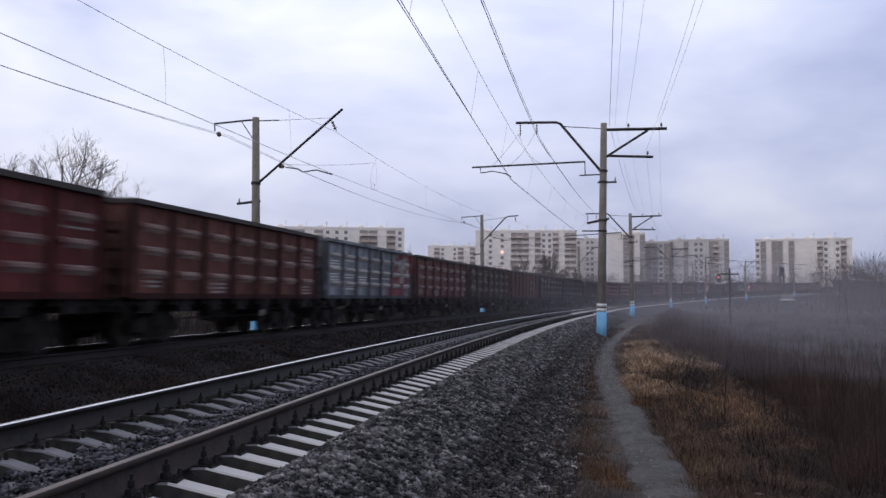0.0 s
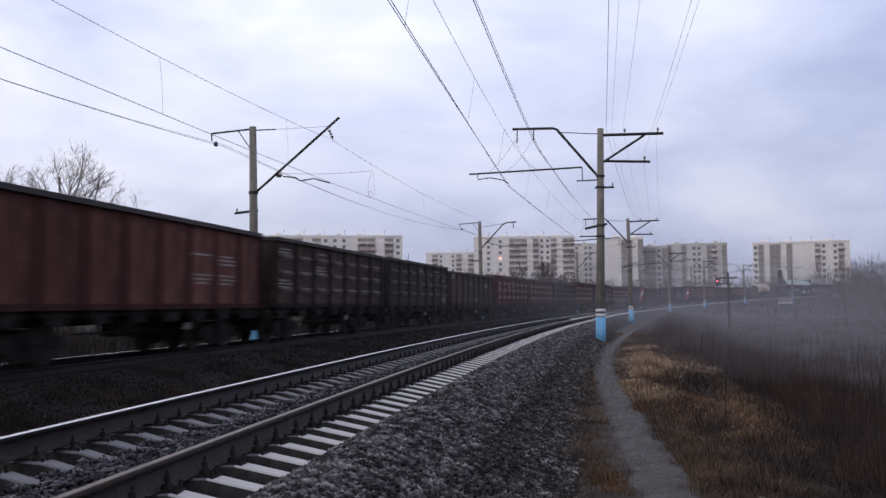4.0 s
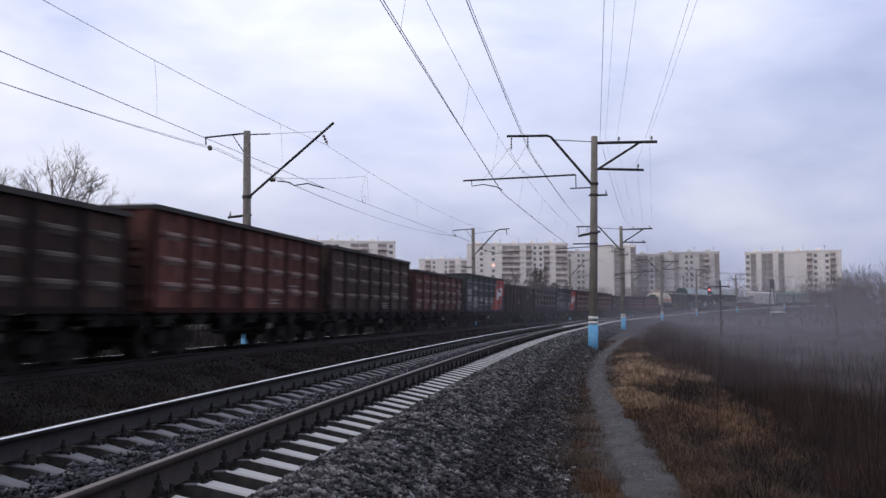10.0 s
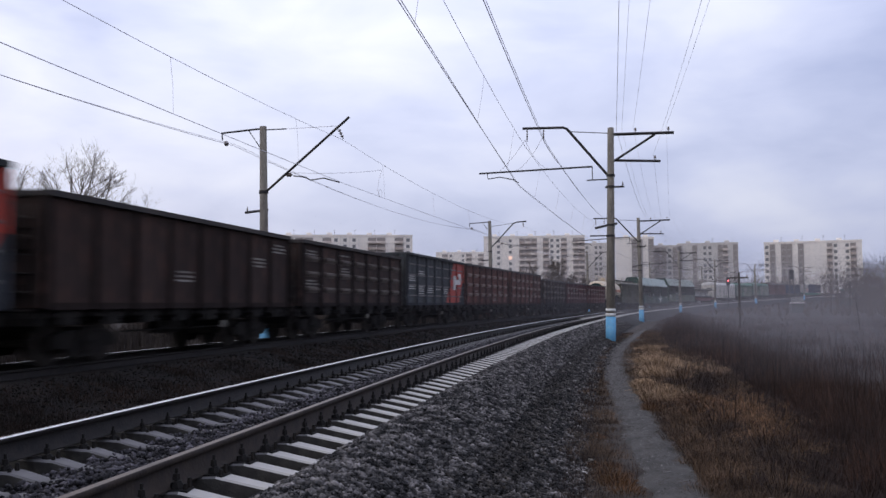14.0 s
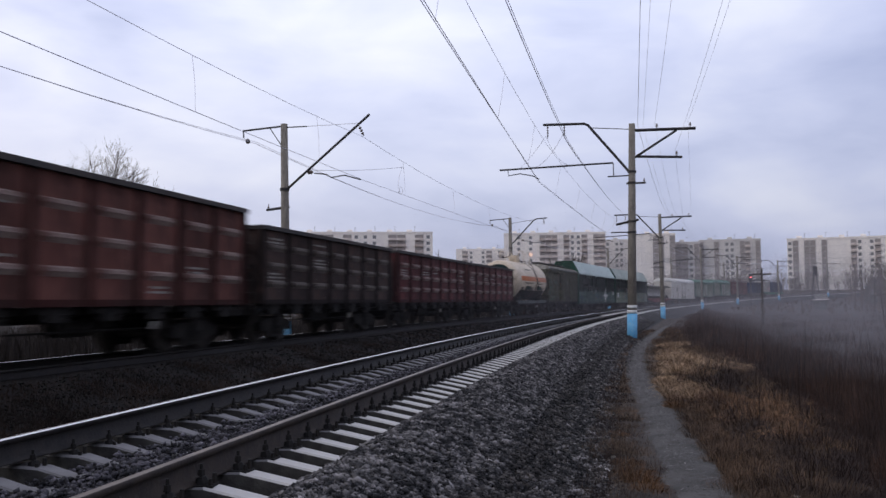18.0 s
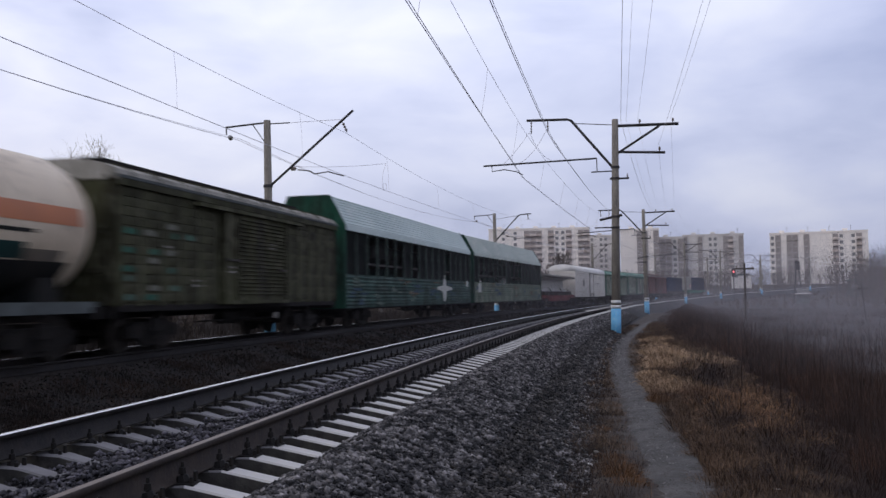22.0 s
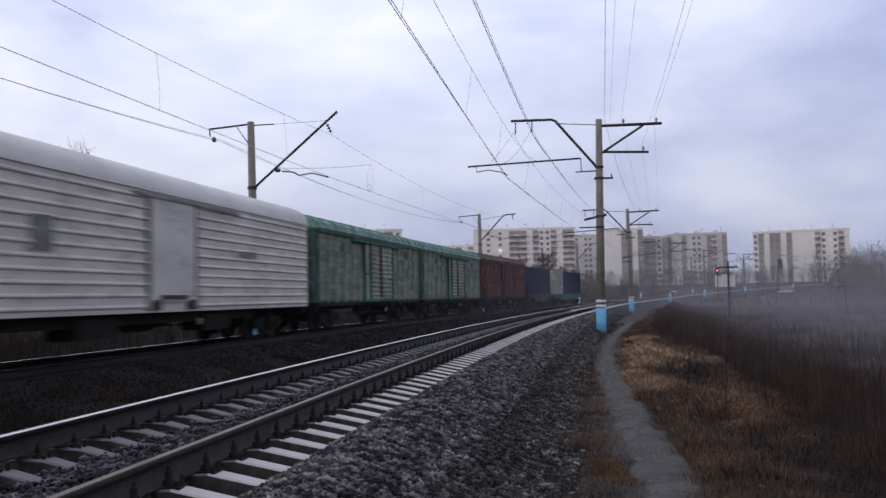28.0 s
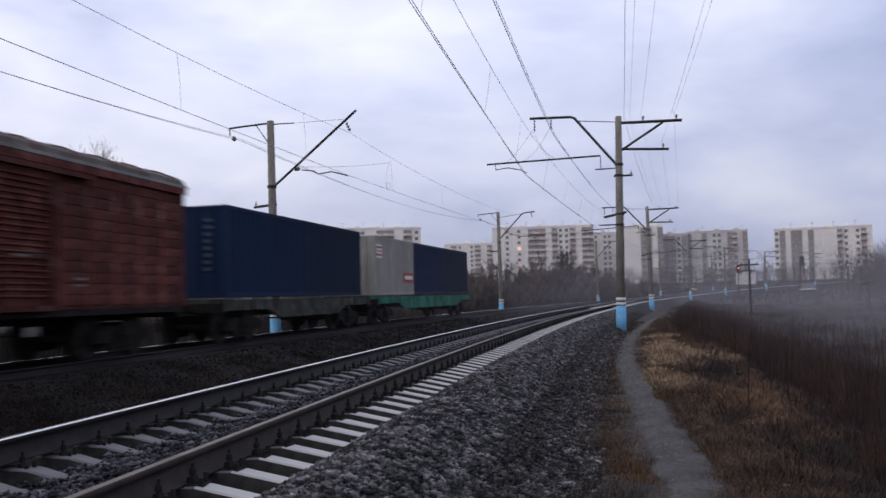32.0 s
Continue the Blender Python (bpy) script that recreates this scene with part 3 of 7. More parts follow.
def left_mast(s, straight=True, lean=0.0):
    """Mast behind the far track: bracket over that track, short arm on the field side. Local -y points to the tracks."""
    mast = tagged(new("catenary_mast"), "round concrete catenary mast with a slanting steel bracket", "mast", "masts beside the far track")
    bm = bmesh.new()
    tube(bm, [(0, 0, -0.6), (0, 0, 9.43)], 0.215, 18, 0.145)
    part("mast_pole", bm, M_POLE, mast, "grey concrete pole", True)
    blue_foot(mast, 0.215, -0.3, 1.45)
    if straight:
        bar("bracket_tube", mast, [(0, -0.15, 6.66), (0, -3.85, 9.58)], 0.055, label="slanting steel bracket tube")
        bar("tie_stub", mast, [(0, -0.12, 9.28), (0, -1.05, 9.26)], 0.026)
        bar("tie_rod", mast, [(0, -1.0, 9.26), (0, -3.35, 9.24)], 0.011, M_WIRE)
        insulator(mast, (0, -3.38, 9.12), 3, (0, -0.45, -1), 0.075)
    else:
        bar("bracket_tube", mast, [(0, -0.15, 7.0), (0, -2.2, 9.1), (0, -2.5, 9.22), (0, -3.4, 9.26)], 0.055, label="bent steel bracket tube")
        bar("tie_rod", mast, [(0, -0.12, 8.9), (0, -2.3, 9.15)], 0.018)
        insulator(mast, (0, -3.1, 9.2), 3, (0, -0.1, -1), 0.07)
    bar("field_arm", mast, [(0, 0.1, 9.34), (0, 1.92, 9.26)], 0.04)
    bar("arm_strut", mast, [(0, 0.12, 8.5), (0, 0.66, 9.3)], 0.02)
    bar("arm_drop", mast, [(0, 1.9, 9.26), (0, 1.88, 8.95)], 0.03)
    insulator(mast, (0.15, 1.75, 8.78), 2, (-0.6, -0.2, 0.1), 0.1)
    insulator(mast, (0.1, -1.0, 7.32), 2, (-0.4, -1, -0.1), 0.1)
    bar("registration_arm", mast, [(0, -1.35, 7.24), (0, -1.9, 7.16), (0, -2.1, 7.02), (0, -2.7, 7.08), (0, -3.4, 6.86)], 0.026)
    bar("side_bar", mast, [(0, -0.2, 5.86), (0, 0.85, 5.78)], 0.055, sides=4)
    insulator(mast, (0, 0.75, 5.8), 1, (0, 0, 1), 0.05)
    bm = bmesh.new()
    tube(bm, [(0, 0, 6.56), (0, 0, 6.68)], 0.2, 14)
    part("clamp", bm, M_STEEL, mast, "steel band clamp")
    mast.matrix_world = at_line(s, -10.93, 0) @ pose(0, 0, 0, lean, 0, 0)
    return mast


MAST_R = [-7.5, 42.6, 85.3, 150.7, 193.2, 238.7, 290]
MAST_L = [-12, 35.8, 81.2, 133.0, 180, 226, 275]
for k, s in enumerate(MAST_R):
    right_mast(s, lean=(0, 1.0, -0.8, -0.4, 0.5, -0.3, 0)[k], tall=0.972 if k == 2 else 1.0)
for k, s in enumerate(MAST_L):
    left_mast(s, k < 2, lean=(0, -0.8, -0.6, -0.4, 0, -0.5, 0)[k])


def span_wire(name, knots, sag, r, label, group="overhead wires", sides=5, keep=None):
    """A wire over the knots (s, lat, z), hanging by sag between them."""
    pts = []
    for (s0, a0, z0), (s1, a1, z1) in zip(knots, knots[1:]):
        p, q = Vector(on_line(s0, a0, z0)), Vector(on_line(s1, a1, z1))
        for i in range(13):
            f = i / 12
            if i or not pts:
                v = p.lerp(q, f)
                v.z -= 4 * sag * f * (1 - f)
                pts.append(v)
    bm = bmesh.new()
    tube(bm, pts, r * 0.72, sides)
    return tagged(new(name, mesh_of(name, bm, M_WIRE)), label, "wire", group)


def droppers(top, bottom, sag_top, sag_bottom, count, s_range):
    """Thin hangers between the messenger and the contact wire."""
    for (s0, a0, z0), (s1, a1, z1), (b0, c0, y0), (b1, c1, y1) in zip(top, top[1:], bottom, bottom[1:]):
        if not (s_range[0] <= s0 <= s_range[1]):
            continue
        p, q, u, w = (Vector(on_line(*k)) for k in ((s0, a0, z0), (s1, a1, z1), (b0, c0, y0), (b1, c1, y1)))
        for i in range(count):
            f = (i + 0.6) / (count + 0.2)
            a, b = p.lerp(q, f), u.lerp(w, f)
            a.z -= 4 * sag_top * f * (1 - f)
            b.z -= 4 * sag_bottom * f * (1 - f)
            bm = bmesh.new()
            tube(bm, [a, a.lerp(b, 0.5) + Vector((0.02, 0.02, 0)), b], 0.0055, 4)
            tagged(new("dropper", mesh_of("dropper", bm, M_WIRE)), "thin wire hanger between messenger and contact wire", "wire", "hangers of the overhead line")


def knots_r(off, z, first=None):
    return [(s, 3.12 + (first if first is not None and k == 0 else off), z) for k, s in enumerate(MAST_R)]


def knots_l(off, z, first=0.0):
    return [(s, -10.85 + off, z + (first if k == 0 else 0)) for k, s in enumerate(MAST_L)]


span_wire("contact_wire", knots_r(-4.22, 7.42, -3.15), 0.1, 0.013, "copper contact wire over the near track")
span_wire("contact_wire", knots_r(-4.27, 7.42, -3.0), 0.1, 0.013, "copper contact wire over the near track")
span_wire("messenger_wire", knots_r(-3.9, 9.25, -3.15), 0.6, 0.010, "sagging messenger wire over the near track")
droppers(knots_r(-3.9, 9.25, -3.15), knots_r(-4.22, 7.42, -3.15), 0.6, 0.1, 5, (-20, 150))
span_wire("feeder_wire", knots_r(-2.95, 9.35, -2.6), 0.4, 0.018, "thick feeder cable hung from the cantilevers")
span_wire("feeder_wire", knots_r(-2.85, 9.28, -2.5), 0.45, 0.012, "thick feeder cable hung from the cantilevers")
for off, z, r, sag in ((1.12, 9.92, 0.0065, 0.5), (2.6, 9.92, 0.0065, 0.5), (2.0, 8.62, 0.0065, 0.5), (0.35, 9.9, 0.012, 0.5), (0.6, 9.9, 0.006, 0.5)):
    span_wire("line_wire", knots_r(off, z), sag, r, "bare line wire on pin insulators beside the track")
span_wire("contact_wire", knots_l(3.4, 6.86, -0.5), 0.08, 0.014, "copper contact wire over the far track")
span_wire("messenger_wire", knots_l(3.3, 8.72, -0.1), 0.7, 0.011, "sagging messenger wire over the far track")
droppers(knots_l(3.3, 8.72, -0.1), knots_l(3.4, 6.86, -0.5), 0.7, 0.08, 5, (-20, 150))
span_wire("feeder_wire", knots_l(-1.55, 8.66, -0.5), 0.7, 0.016, "thick feeder cable on the field side of the far masts")
span_wire("feeder_wire", knots_l(-1.45, 8.7, -0.5), 0.78, 0.012, "thick feeder cable on the field side of the far masts")


def jumper():
    """Slack cross wire from the bracket to the messenger, with a ringed hanger down to the contact wire."""
    a, b, d = Vector(on_line(35.8, -9.8, 7.4)), Vector((-2.4, 41.8, 8.16)), Vector((-2.45, 41.4, 6.83))
    bm = bmesh.new()
    tube(bm, [a.lerp(b, f) - Vector((0, 0, 0.3 * f * (1 - f))) for f in np.linspace(0, 1, 13)], 0.009, 5)
    w = tagged(new("jumper_wire", mesh_of("jumper_wire", bm, M_WIRE)), "slack jumper wire with a ringed hanger at the bracket", "wire", "overhead wires")
    bm = bmesh.new()
    tube(bm, [b, b.lerp(d, 0.35) + Vector((-0.12, 0, 0)), b.lerp(d, 0.75) + Vector((-0.14, 0, 0)), d], 0.009, 5)
    part("hanger", bm, M_WIRE, w)
    bm = bmesh.new()
    tube(bm, [d + Vector((0.09 * math.sin(q), 0, 0.17 - 0.17 * math.cos(q))) for q in np.linspace(0, 6.283, 15)], 0.009, 5)
    part("ring", bm, M_WIRE, w)


jumper()
# ---- the goods train ----
# wagon space: x along the train towards its tail, -y the side of the near track, z from the rail top


def drawn(bm, outline, y0, y1):
    """A profile in (x, z) drawn out along y."""
    a = [bm.verts.new((x, y0, z)) for x, z in outline]
    b = [bm.verts.new((x, y1, z)) for x, z in outline]
    n = len(outline)
    for i in range(n):
        bm.faces.new((a[i], a[(i + 1) % n], b[(i + 1) % n], b[i]))
    bm.faces.new(a)
    bm.faces.new(b[::-1])


def disc(bm, x, y0, y1, r, z, sides=20, r1=None):
    tube(bm, [(x, y0, z), (x, y1, z)], r, sides, r1)


def bogie_meshes():
    bm = bmesh.new()
    for y in (-1.02, 1.02):
        drawn(bm, [(-1.18, 0.62), (-1.18, 0.36), (-0.72, 0.36), (-0.5, 0.16), (0.5, 0.16), (0.72, 0.36), (1.18, 0.36), (1.18, 0.62), (0.75, 0.72), (-0.75, 0.72)], y - 0.075, y + 0.075)
        for x in (-0.22, 0, 0.22):
            tube(bm, [(x, y * 1.08, 0.26), (x, y * 1.08, 0.56)], 0.085, 8)
        for x in (-0.925, 0.925):
            box(bm, x - 0.16, x + 0.16, y - 0.11, y + 0.11, 0.36, 0.62)
    box(bm, -0.2, 0.2, -1.2, 1.2, 0.5, 0.8)
    tube(bm, [(0, 0, 0.7), (0, 0, 0.95)], 0.22, 10)
    frame_me = mesh_of("bogie", bm, M_UNDER)
    bm = bmesh.new()
    tube(bm, [(0, -0.95, 0), (0, 0.95, 0)], 0.08, 8)
    for y in (-1, 1):
        disc(bm, 0, y * 0.83, y * 0.72, 0.475, 0, 24)
        disc(bm, 0, y * 0.72, y * 0.69, 0.505, 0, 24)
        disc(bm, 0, y * 0.9, y * 0.83, 0.16, 0, 12)
    return frame_me, mesh_of("wheelset", bm, M_WHEEL)


BOGIE, WHEELSET = bogie_meshes()


def add_bogies(wagon, at):
    for x in at:
        b = part("bogie", BOGIE, None, wagon, "dirty cast steel bogie")
        b.matrix_basis = pose(x, 0, 0)
        for dx in (-0.925, 0.925):
            w = part("wheelset", WHEELSET, None, b, "steel wheels on an axle")
            w.matrix_basis = pose(dx, 0, 0.475)


def underframe(wagon, half, z=1.1):
    bm = bmesh.new()
    box(bm, -half, half, -0.22, 0.22, z - 0.3, z)
    for x in (-half + 0.1, half - 0.1):
        box(bm, x - 0.12, x + 0.12, -1.4, 1.4, z - 0.25, z)
    part("centre_sill", bm, M_UNDER, wagon, "dark steel centre sill")
    for sgn in (-1, 1):
        bm = bmesh.new()
        box(bm, sgn * (half - 0.3), sgn * (half + 0.52), -0.12, 0.12, 0.9, 1.12)
        box(bm, sgn * (half + 0.2), sgn * (half + 0.58), -0.2, 0.2, 0.86, 1.2)
        part("coupler", bm, M_UNDER, wagon, "automatic coupler")
    bm = bmesh.new()
    tube(bm, [(-0.9, -0.7, 0.72), (0.3, -0.7, 0.72)], 0.2, 12)
    tube(bm, [(1.0, -0.5, 0.78), (1.5, -0.5, 0.78)], 0.15, 12)
    box(bm, -2.6, 2.6, -0.9, -0.84, 0.62, 0.66)
    part("brake_gear", bm, M_UNDER, wagon, "brake cylinder and rods")
    bm = bmesh.new()
    box(bm, 2.0, 2.28, -1.25, -1.2, 0.62, 0.8)
    part("brake_plate", bm, M_MARK, wagon, "small white plate on the brake gear")


M_MARK = material("stencil_white", (0.31, 0.30, 0.295), (0.10, 0.095, 0.09), 5, 0.85)
M_MARK_BRIGHT = material("stencil_clear_white", (0.52, 0.52, 0.52), (0.34, 0.34, 0.34), 5, 0.85)
M_LOGO_RED = material("signal_red_paint", (0.42, 0.055, 0.035), (0.30, 0.04, 0.03), 1.5, 0.6, third=(0.2, 0.05, 0.04))
M_LOGO_DULL = material("faded_red_paint", (0.17, 0.024, 0.035), (0.10, 0.024, 0.03), 1.5, 0.6)
M_RIM = material("rim_black", (0.03, 0.028, 0.03), (0.055, 0.045, 0.042), 2, 0.7, bump=0.2)


def paint(name, c, dirt=(0.018, 0.014, 0.013), worn=None, rough=0.6):
    """Weathered wagon paint with dirt running down and chipped patches."""
    d = tuple(0.45 * a + 0.4 * b for a, b in zip(c, dirt))
    m = material(name, c, d, 1.3, 0.8, bump=0.15, bump_scale=14, lo=0.4, hi=0.6, third=worn or tuple(min(1, 1.5 * a + 0.012) for a in c), stretch=(1.0, 1.0, 0.35), spec=0.12)
    # each sheet of metal has faded by its own amount
    n, l = m.node_tree.nodes, m.node_tree.links
    b, info, rng, hsv = n["Principled BSDF"], n.new("ShaderNodeObjectInfo"), n.new("ShaderNodeMapRange"), n.new("ShaderNodeHueSaturation")
    l.new(info.outputs["Random"], rng.inputs[0])
    rng.inputs[3].default_value, rng.inputs[4].default_value = 0.72, 1.32
    l.new(rng.outputs[0], hsv.inputs["Value"])
    l.new(b.inputs["Base Color"].links[0].from_socket, hsv.inputs["Color"])
    l.new(hsv.outputs[0], b.inputs["Base Color"])
    return m


PAINTS = {
    "red_brown": paint("paint_red_brown", (0.100, 0.040, 0.034)),
    "dark_red": paint("paint_dark_red", (0.082, 0.021, 0.022)),
    "brown": paint("paint_brown", (0.060, 0.040, 0.034)),
    "dark_brown": paint("paint_dark_brown", (0.040, 0.028, 0.026), worn=(0.085, 0.045, 0.036)),
    "black_grey": paint("paint_black_grey", (0.024, 0.0215, 0.022), worn=(0.062, 0.034, 0.028)),
    "grey": paint("paint_grey", (0.064, 0.073, 0.083)),
    "pale_grey": paint("paint_pale_grey", (0.16, 0.18, 0.21)),
}


# darkened copies of the wagon paints: shade on posts and sills put into colour
SHADED = {k: paint("shaded_" + k, tuple(0.62 * v for v in c)) for k, c in (("red_brown", (0.056, 0.018, 0.016)), ("dark_red", (0.060, 0.0135, 0.0145)), ("brown", (0.034, 0.020, 0.0175)), ("dark_brown", (0.022, 0.014, 0.0135)), ("black_grey", (0.017, 0.0148, 0.0155)), ("grey", (0.062, 0.072, 0.095)), ("pale_grey", (0.125, 0.14, 0.165)))}
# ridge colours: patchy dust, with the sky's highlight on the ridges painted in
DUST_LIT = {k: material("dust_lit_" + k, tuple(0.8 * a + 0.2 * q * b for a, b in zip(c, (0.30, 0.265, 0.25))), tuple(0.3 * a + 0.7 * q * b for a, b in zip(c, (0.36, 0.32, 0.30))), 2.6, 0.85, lo=0.42, hi=0.64, third=tuple(0.7 * a for a in c))
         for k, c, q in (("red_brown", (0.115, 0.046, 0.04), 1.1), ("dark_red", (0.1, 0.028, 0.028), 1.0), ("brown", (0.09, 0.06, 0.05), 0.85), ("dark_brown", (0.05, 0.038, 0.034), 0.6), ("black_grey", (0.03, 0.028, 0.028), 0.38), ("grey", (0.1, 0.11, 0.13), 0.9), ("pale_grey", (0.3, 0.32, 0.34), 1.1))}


def gondola_sides(style, tall=0.0):
    """Post and panel meshes in wagon space of one side, at x = 0, facing -y."""
    n = 8 if style != "smooth" else 9
    post, panel = bmesh.new(), bmesh.new()
    w = 0.085 if style != "smooth" else 0.06
    drawn_pts = [(-w, 1.16), (w, 1.16), (w * 0.9, 3.375 + tall), (-w * 0.9, 3.375 + tall)]
    a = [post.verts.new((x, -1.50, z)) for x, z in drawn_pts]
    b = [post.verts.new((x * 0.7, -1.62, z)) for x, z in drawn_pts]
    for i in range(4):
        post.faces.new((a[i], a[(i + 1) % 4], b[(i + 1) % 4], b[i]))
    post.faces.new(b)
    half = 12.56 / (n - 1) / 2 - w
    box(panel, -half, half, -1.545, -1.50, 1.3, 3.37 + tall)
    rows, h, out, ln = {"pressed": ((1.78, 2.33, 2.88), 0.08, 0.085, half - 0.24), "lined": ((1.62, 2.08, 2.54, 3.0), 0.03, 0.03, half - 0.04), "smooth": ((), 0, 0, 0)}[style]
    rows = tuple(1.3 + (z - 1.3) * (1 + tall / 2.07) for z in rows)
    ridge = None
    if rows:
        ridge = bmesh.new()
        prism(ridge, [(-1.545, -h * 1.6), (-1.545, h), (-1.545 - out, h * 0.55), (-1.545 - out, -h * 0.3)], -ln, ln)
    return n, post, panel, ridge, rows


def slanted_emblem(wagon, n, pitch, tall, red, white, clean):
    """A slanting red field with a white emblem near the tail end, painted over panels and posts alike."""
    z0, z1 = 1.3, 3.36 + tall

    def edge(z):
        f = (z - z0) / (z1 - z0)
        return 1.9 + 2.0 * f, min(6.26, 5.2 + 2.0 * f)

    bm = bmesh.new()
    zs = np.linspace(z0, z1, 9)
    drawn(bm, [(edge(z)[0], z) for z in zs] + [(edge(z)[1], z) for z in zs[::-1]], -1.549, -1.52)
    part("red_field", bm, red, wagon, "slanting red painted field")
    for i in range(n):
        x = -6.28 + i * pitch
        inside = [z for z in np.linspace(z0, z1, 40) if edge(z)[0] < x < edge(z)[1] + 0.06]
        if inside:
            bm = bmesh.new()
            box(bm, x - 0.062, x + 0.062, -1.624, -1.56, min(inside), max(inside))
            part("red_post_face", bm, red, wagon)
    bm = bmesh.new()
    m = 2.35 + 0.5 * tall
    x = sum(edge(m)) / 2
    if clean:
        for pts in (((-0.85, -0.45), (-0.5, -0.45), (-0.45, 0.4), (-0.8, 0.4)), ((-0.5, -0.12), (0.35, -0.12), (0.4, 0.16), (-0.48, 0.16)), ((0.3, -0.12), (0.75, -0.12), (0.95, 0.55), (0.3, 0.55), (0.32, 0.4), (0.62, 0.36), (0.56, 0.1), (0.3, 0.1))):
            drawn(bm, [(x + a, m + b) for a, b in pts], -1.63, -1.5)
    else:
        for a, w, h0, h1 in ((-0.7, 0.2, 0.1, 0.7), (-0.2, 0.28, -0.5, 0.8), (0.35, 0.22, 0.2, 0.85), (0.8, 0.18, -0.2, 0.5)):
            drawn(bm, [(x + a - w, m + h0), (x + a + w, m + h0 + 0.1), (x + a + w + 0.15, m + h1), (x + a - w + 0.15, m + h1 - 0.1)], -1.628, -1.5)
    part("emblem", bm, white, wagon, "white painted emblem")


def gondola(style, colour, label, logo=False, tall=0.0):
    """An open wagon: shell, rim, posts and pressed panels on both sides, ribbed ends, hatches and running gear."""
    p = PAINTS[colour]
    wagon = tagged(new("open_wagon"), label, "goods wagon", "open wagons of the train")
    n, post, panel, ridge, rows = gondola_sides(style, tall)
    post_me, panel_me = mesh_of("side_post", post, SHADED[colour]), mesh_of("side_panel", panel, p)
    ridge_me = mesh_of("pressed_ridge", ridge, DUST_LIT[colour]) if rows else None
    red_post, red_panel = post_me, panel_me
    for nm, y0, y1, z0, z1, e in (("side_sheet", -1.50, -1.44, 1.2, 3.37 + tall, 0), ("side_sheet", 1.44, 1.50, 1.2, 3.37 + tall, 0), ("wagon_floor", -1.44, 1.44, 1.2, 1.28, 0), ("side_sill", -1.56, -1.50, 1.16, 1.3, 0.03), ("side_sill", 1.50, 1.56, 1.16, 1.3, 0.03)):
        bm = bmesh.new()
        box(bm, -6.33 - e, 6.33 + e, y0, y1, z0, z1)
        part(nm, bm, SHADED[colour] if nm == "side_sill" else p, wagon)
    bm = bmesh.new()
    for y in (-1.66, 1.42):
        box(bm, -6.4, 6.4, y, y + 0.24, 3.37 + tall, 3.49 + tall)
    for x in (-6.44, 6.26):
        box(bm, x, x + 0.18, -1.42, 1.42, 3.375 + tall, 3.485 + tall)
    part("top_rim", bm, M_RIM if colour not in ("grey", "pale_grey") else p, wagon, "dark steel top rim")
    pitch = 12.56 / (n - 1)
    for side in (0, 180):
        for i in range(n):
            o = part("side_post", post_me, None, wagon)
            o.matrix_basis = pose((-6.28 + i * pitch), 0, 0, 0, 0, side)
        for i in range(n - 1):
            o = part("side_panel", panel_me, None, wagon)
            o.matrix_basis = pose((-6.28 + (i + 0.5) * pitch), 0, 0, 0, 0, side)
            for z in rows:
                q = part("pressed_ridge", ridge_me, None, o)
                q.matrix_basis = pose(0, 0, z)
    for sgn in (-1, 1):
        bm = bmesh.new()
        box(bm, sgn * 6.30, sgn * 6.37, -1.5, 1.5, 1.2, 3.37 + tall)
        e = part("end_wall", bm, p, wagon)
        for z in (1.55, 1.98, 2.42, 2.85):
            bm = bmesh.new()
            prism(bm, [(-1.35, z - 0.1), (-1.35, z + 0.1), (1.35, z + 0.1), (1.35, z - 0.1)], sgn * 6.37, sgn * 6.45)
            part("end_rib", bm, p, e)
        for y in (-1.48, 1.48):
            bm = bmesh.new()
            box(bm, sgn * 6.37, sgn * 6.47, y - 0.07, y + 0.07, 1.2, 3.36 + tall)
            part("corner_post", bm, p, e)
        bm = bmesh.new()
        for y in (-1.32, -0.98):
            tube(bm, [(sgn * 6.5, y, 1.0), (sgn * 6.5, y, 3.2)], 0.02, 5)
        for k in range(6):
            tube(bm, [(sgn * 6.5, -1.32, 1.15 + 0.36 * k), (sgn * 6.5, -0.98, 1.15 + 0.36 * k)], 0.015, 5)
        part("ladder", bm, M_RIM, wagon, "narrow steel ladder")
    # bottom hatches with their hooks
    for i in range(n - 1):
        x = -6.28 + (i + 0.5) * pitch
        for y in (-1.42, 1.42):
            bm = bmesh.new()
            s = 1 if y > 0 else -1
            prism(bm, [(y, 1.2), (y - s * 0.9, 0.95), (y - s * 0.9, 0.88), (y + s * 0.02, 1.02)], x - 0.62, x + 0.62)
            box(bm, x - 0.3, x + 0.3, y - 0.06, y + 0.06, 0.86, 1.18)
            part("bottom_hatch", bm, M_UNDER, wagon, "dirty bottom hatch")
    # stencilled lines of lettering, too small to read
    r = random.Random(len(bpy.data.meshes))
    f = -1.545 if style != "pressed" else -1.55
    cells = [(0, 2.62), (0, 2.1), (1, 2.9), (1, 2.1), (1, 1.75), (2, 2.05), (3, 2.02), (4, 2.05)] if logo else [(r.randrange(0, n - 1), r.choice((1.55, 2.05, 2.6, 3.1))) for _ in range(4)]
    for i, z in sorted(set(cells)):
        x = -6.28 + (i + 0.5) * pitch
        bm = bmesh.new()
        for k in range(r.choice((1, 2, 3, 3))):
            w = r.uniform(0.45, 0.62) if logo else r.uniform(0.3, 0.6)
            box(bm, x - w, x + w, f - 0.004, f + 0.02, z - k * 0.11, z - k * 0.11 + 0.05)
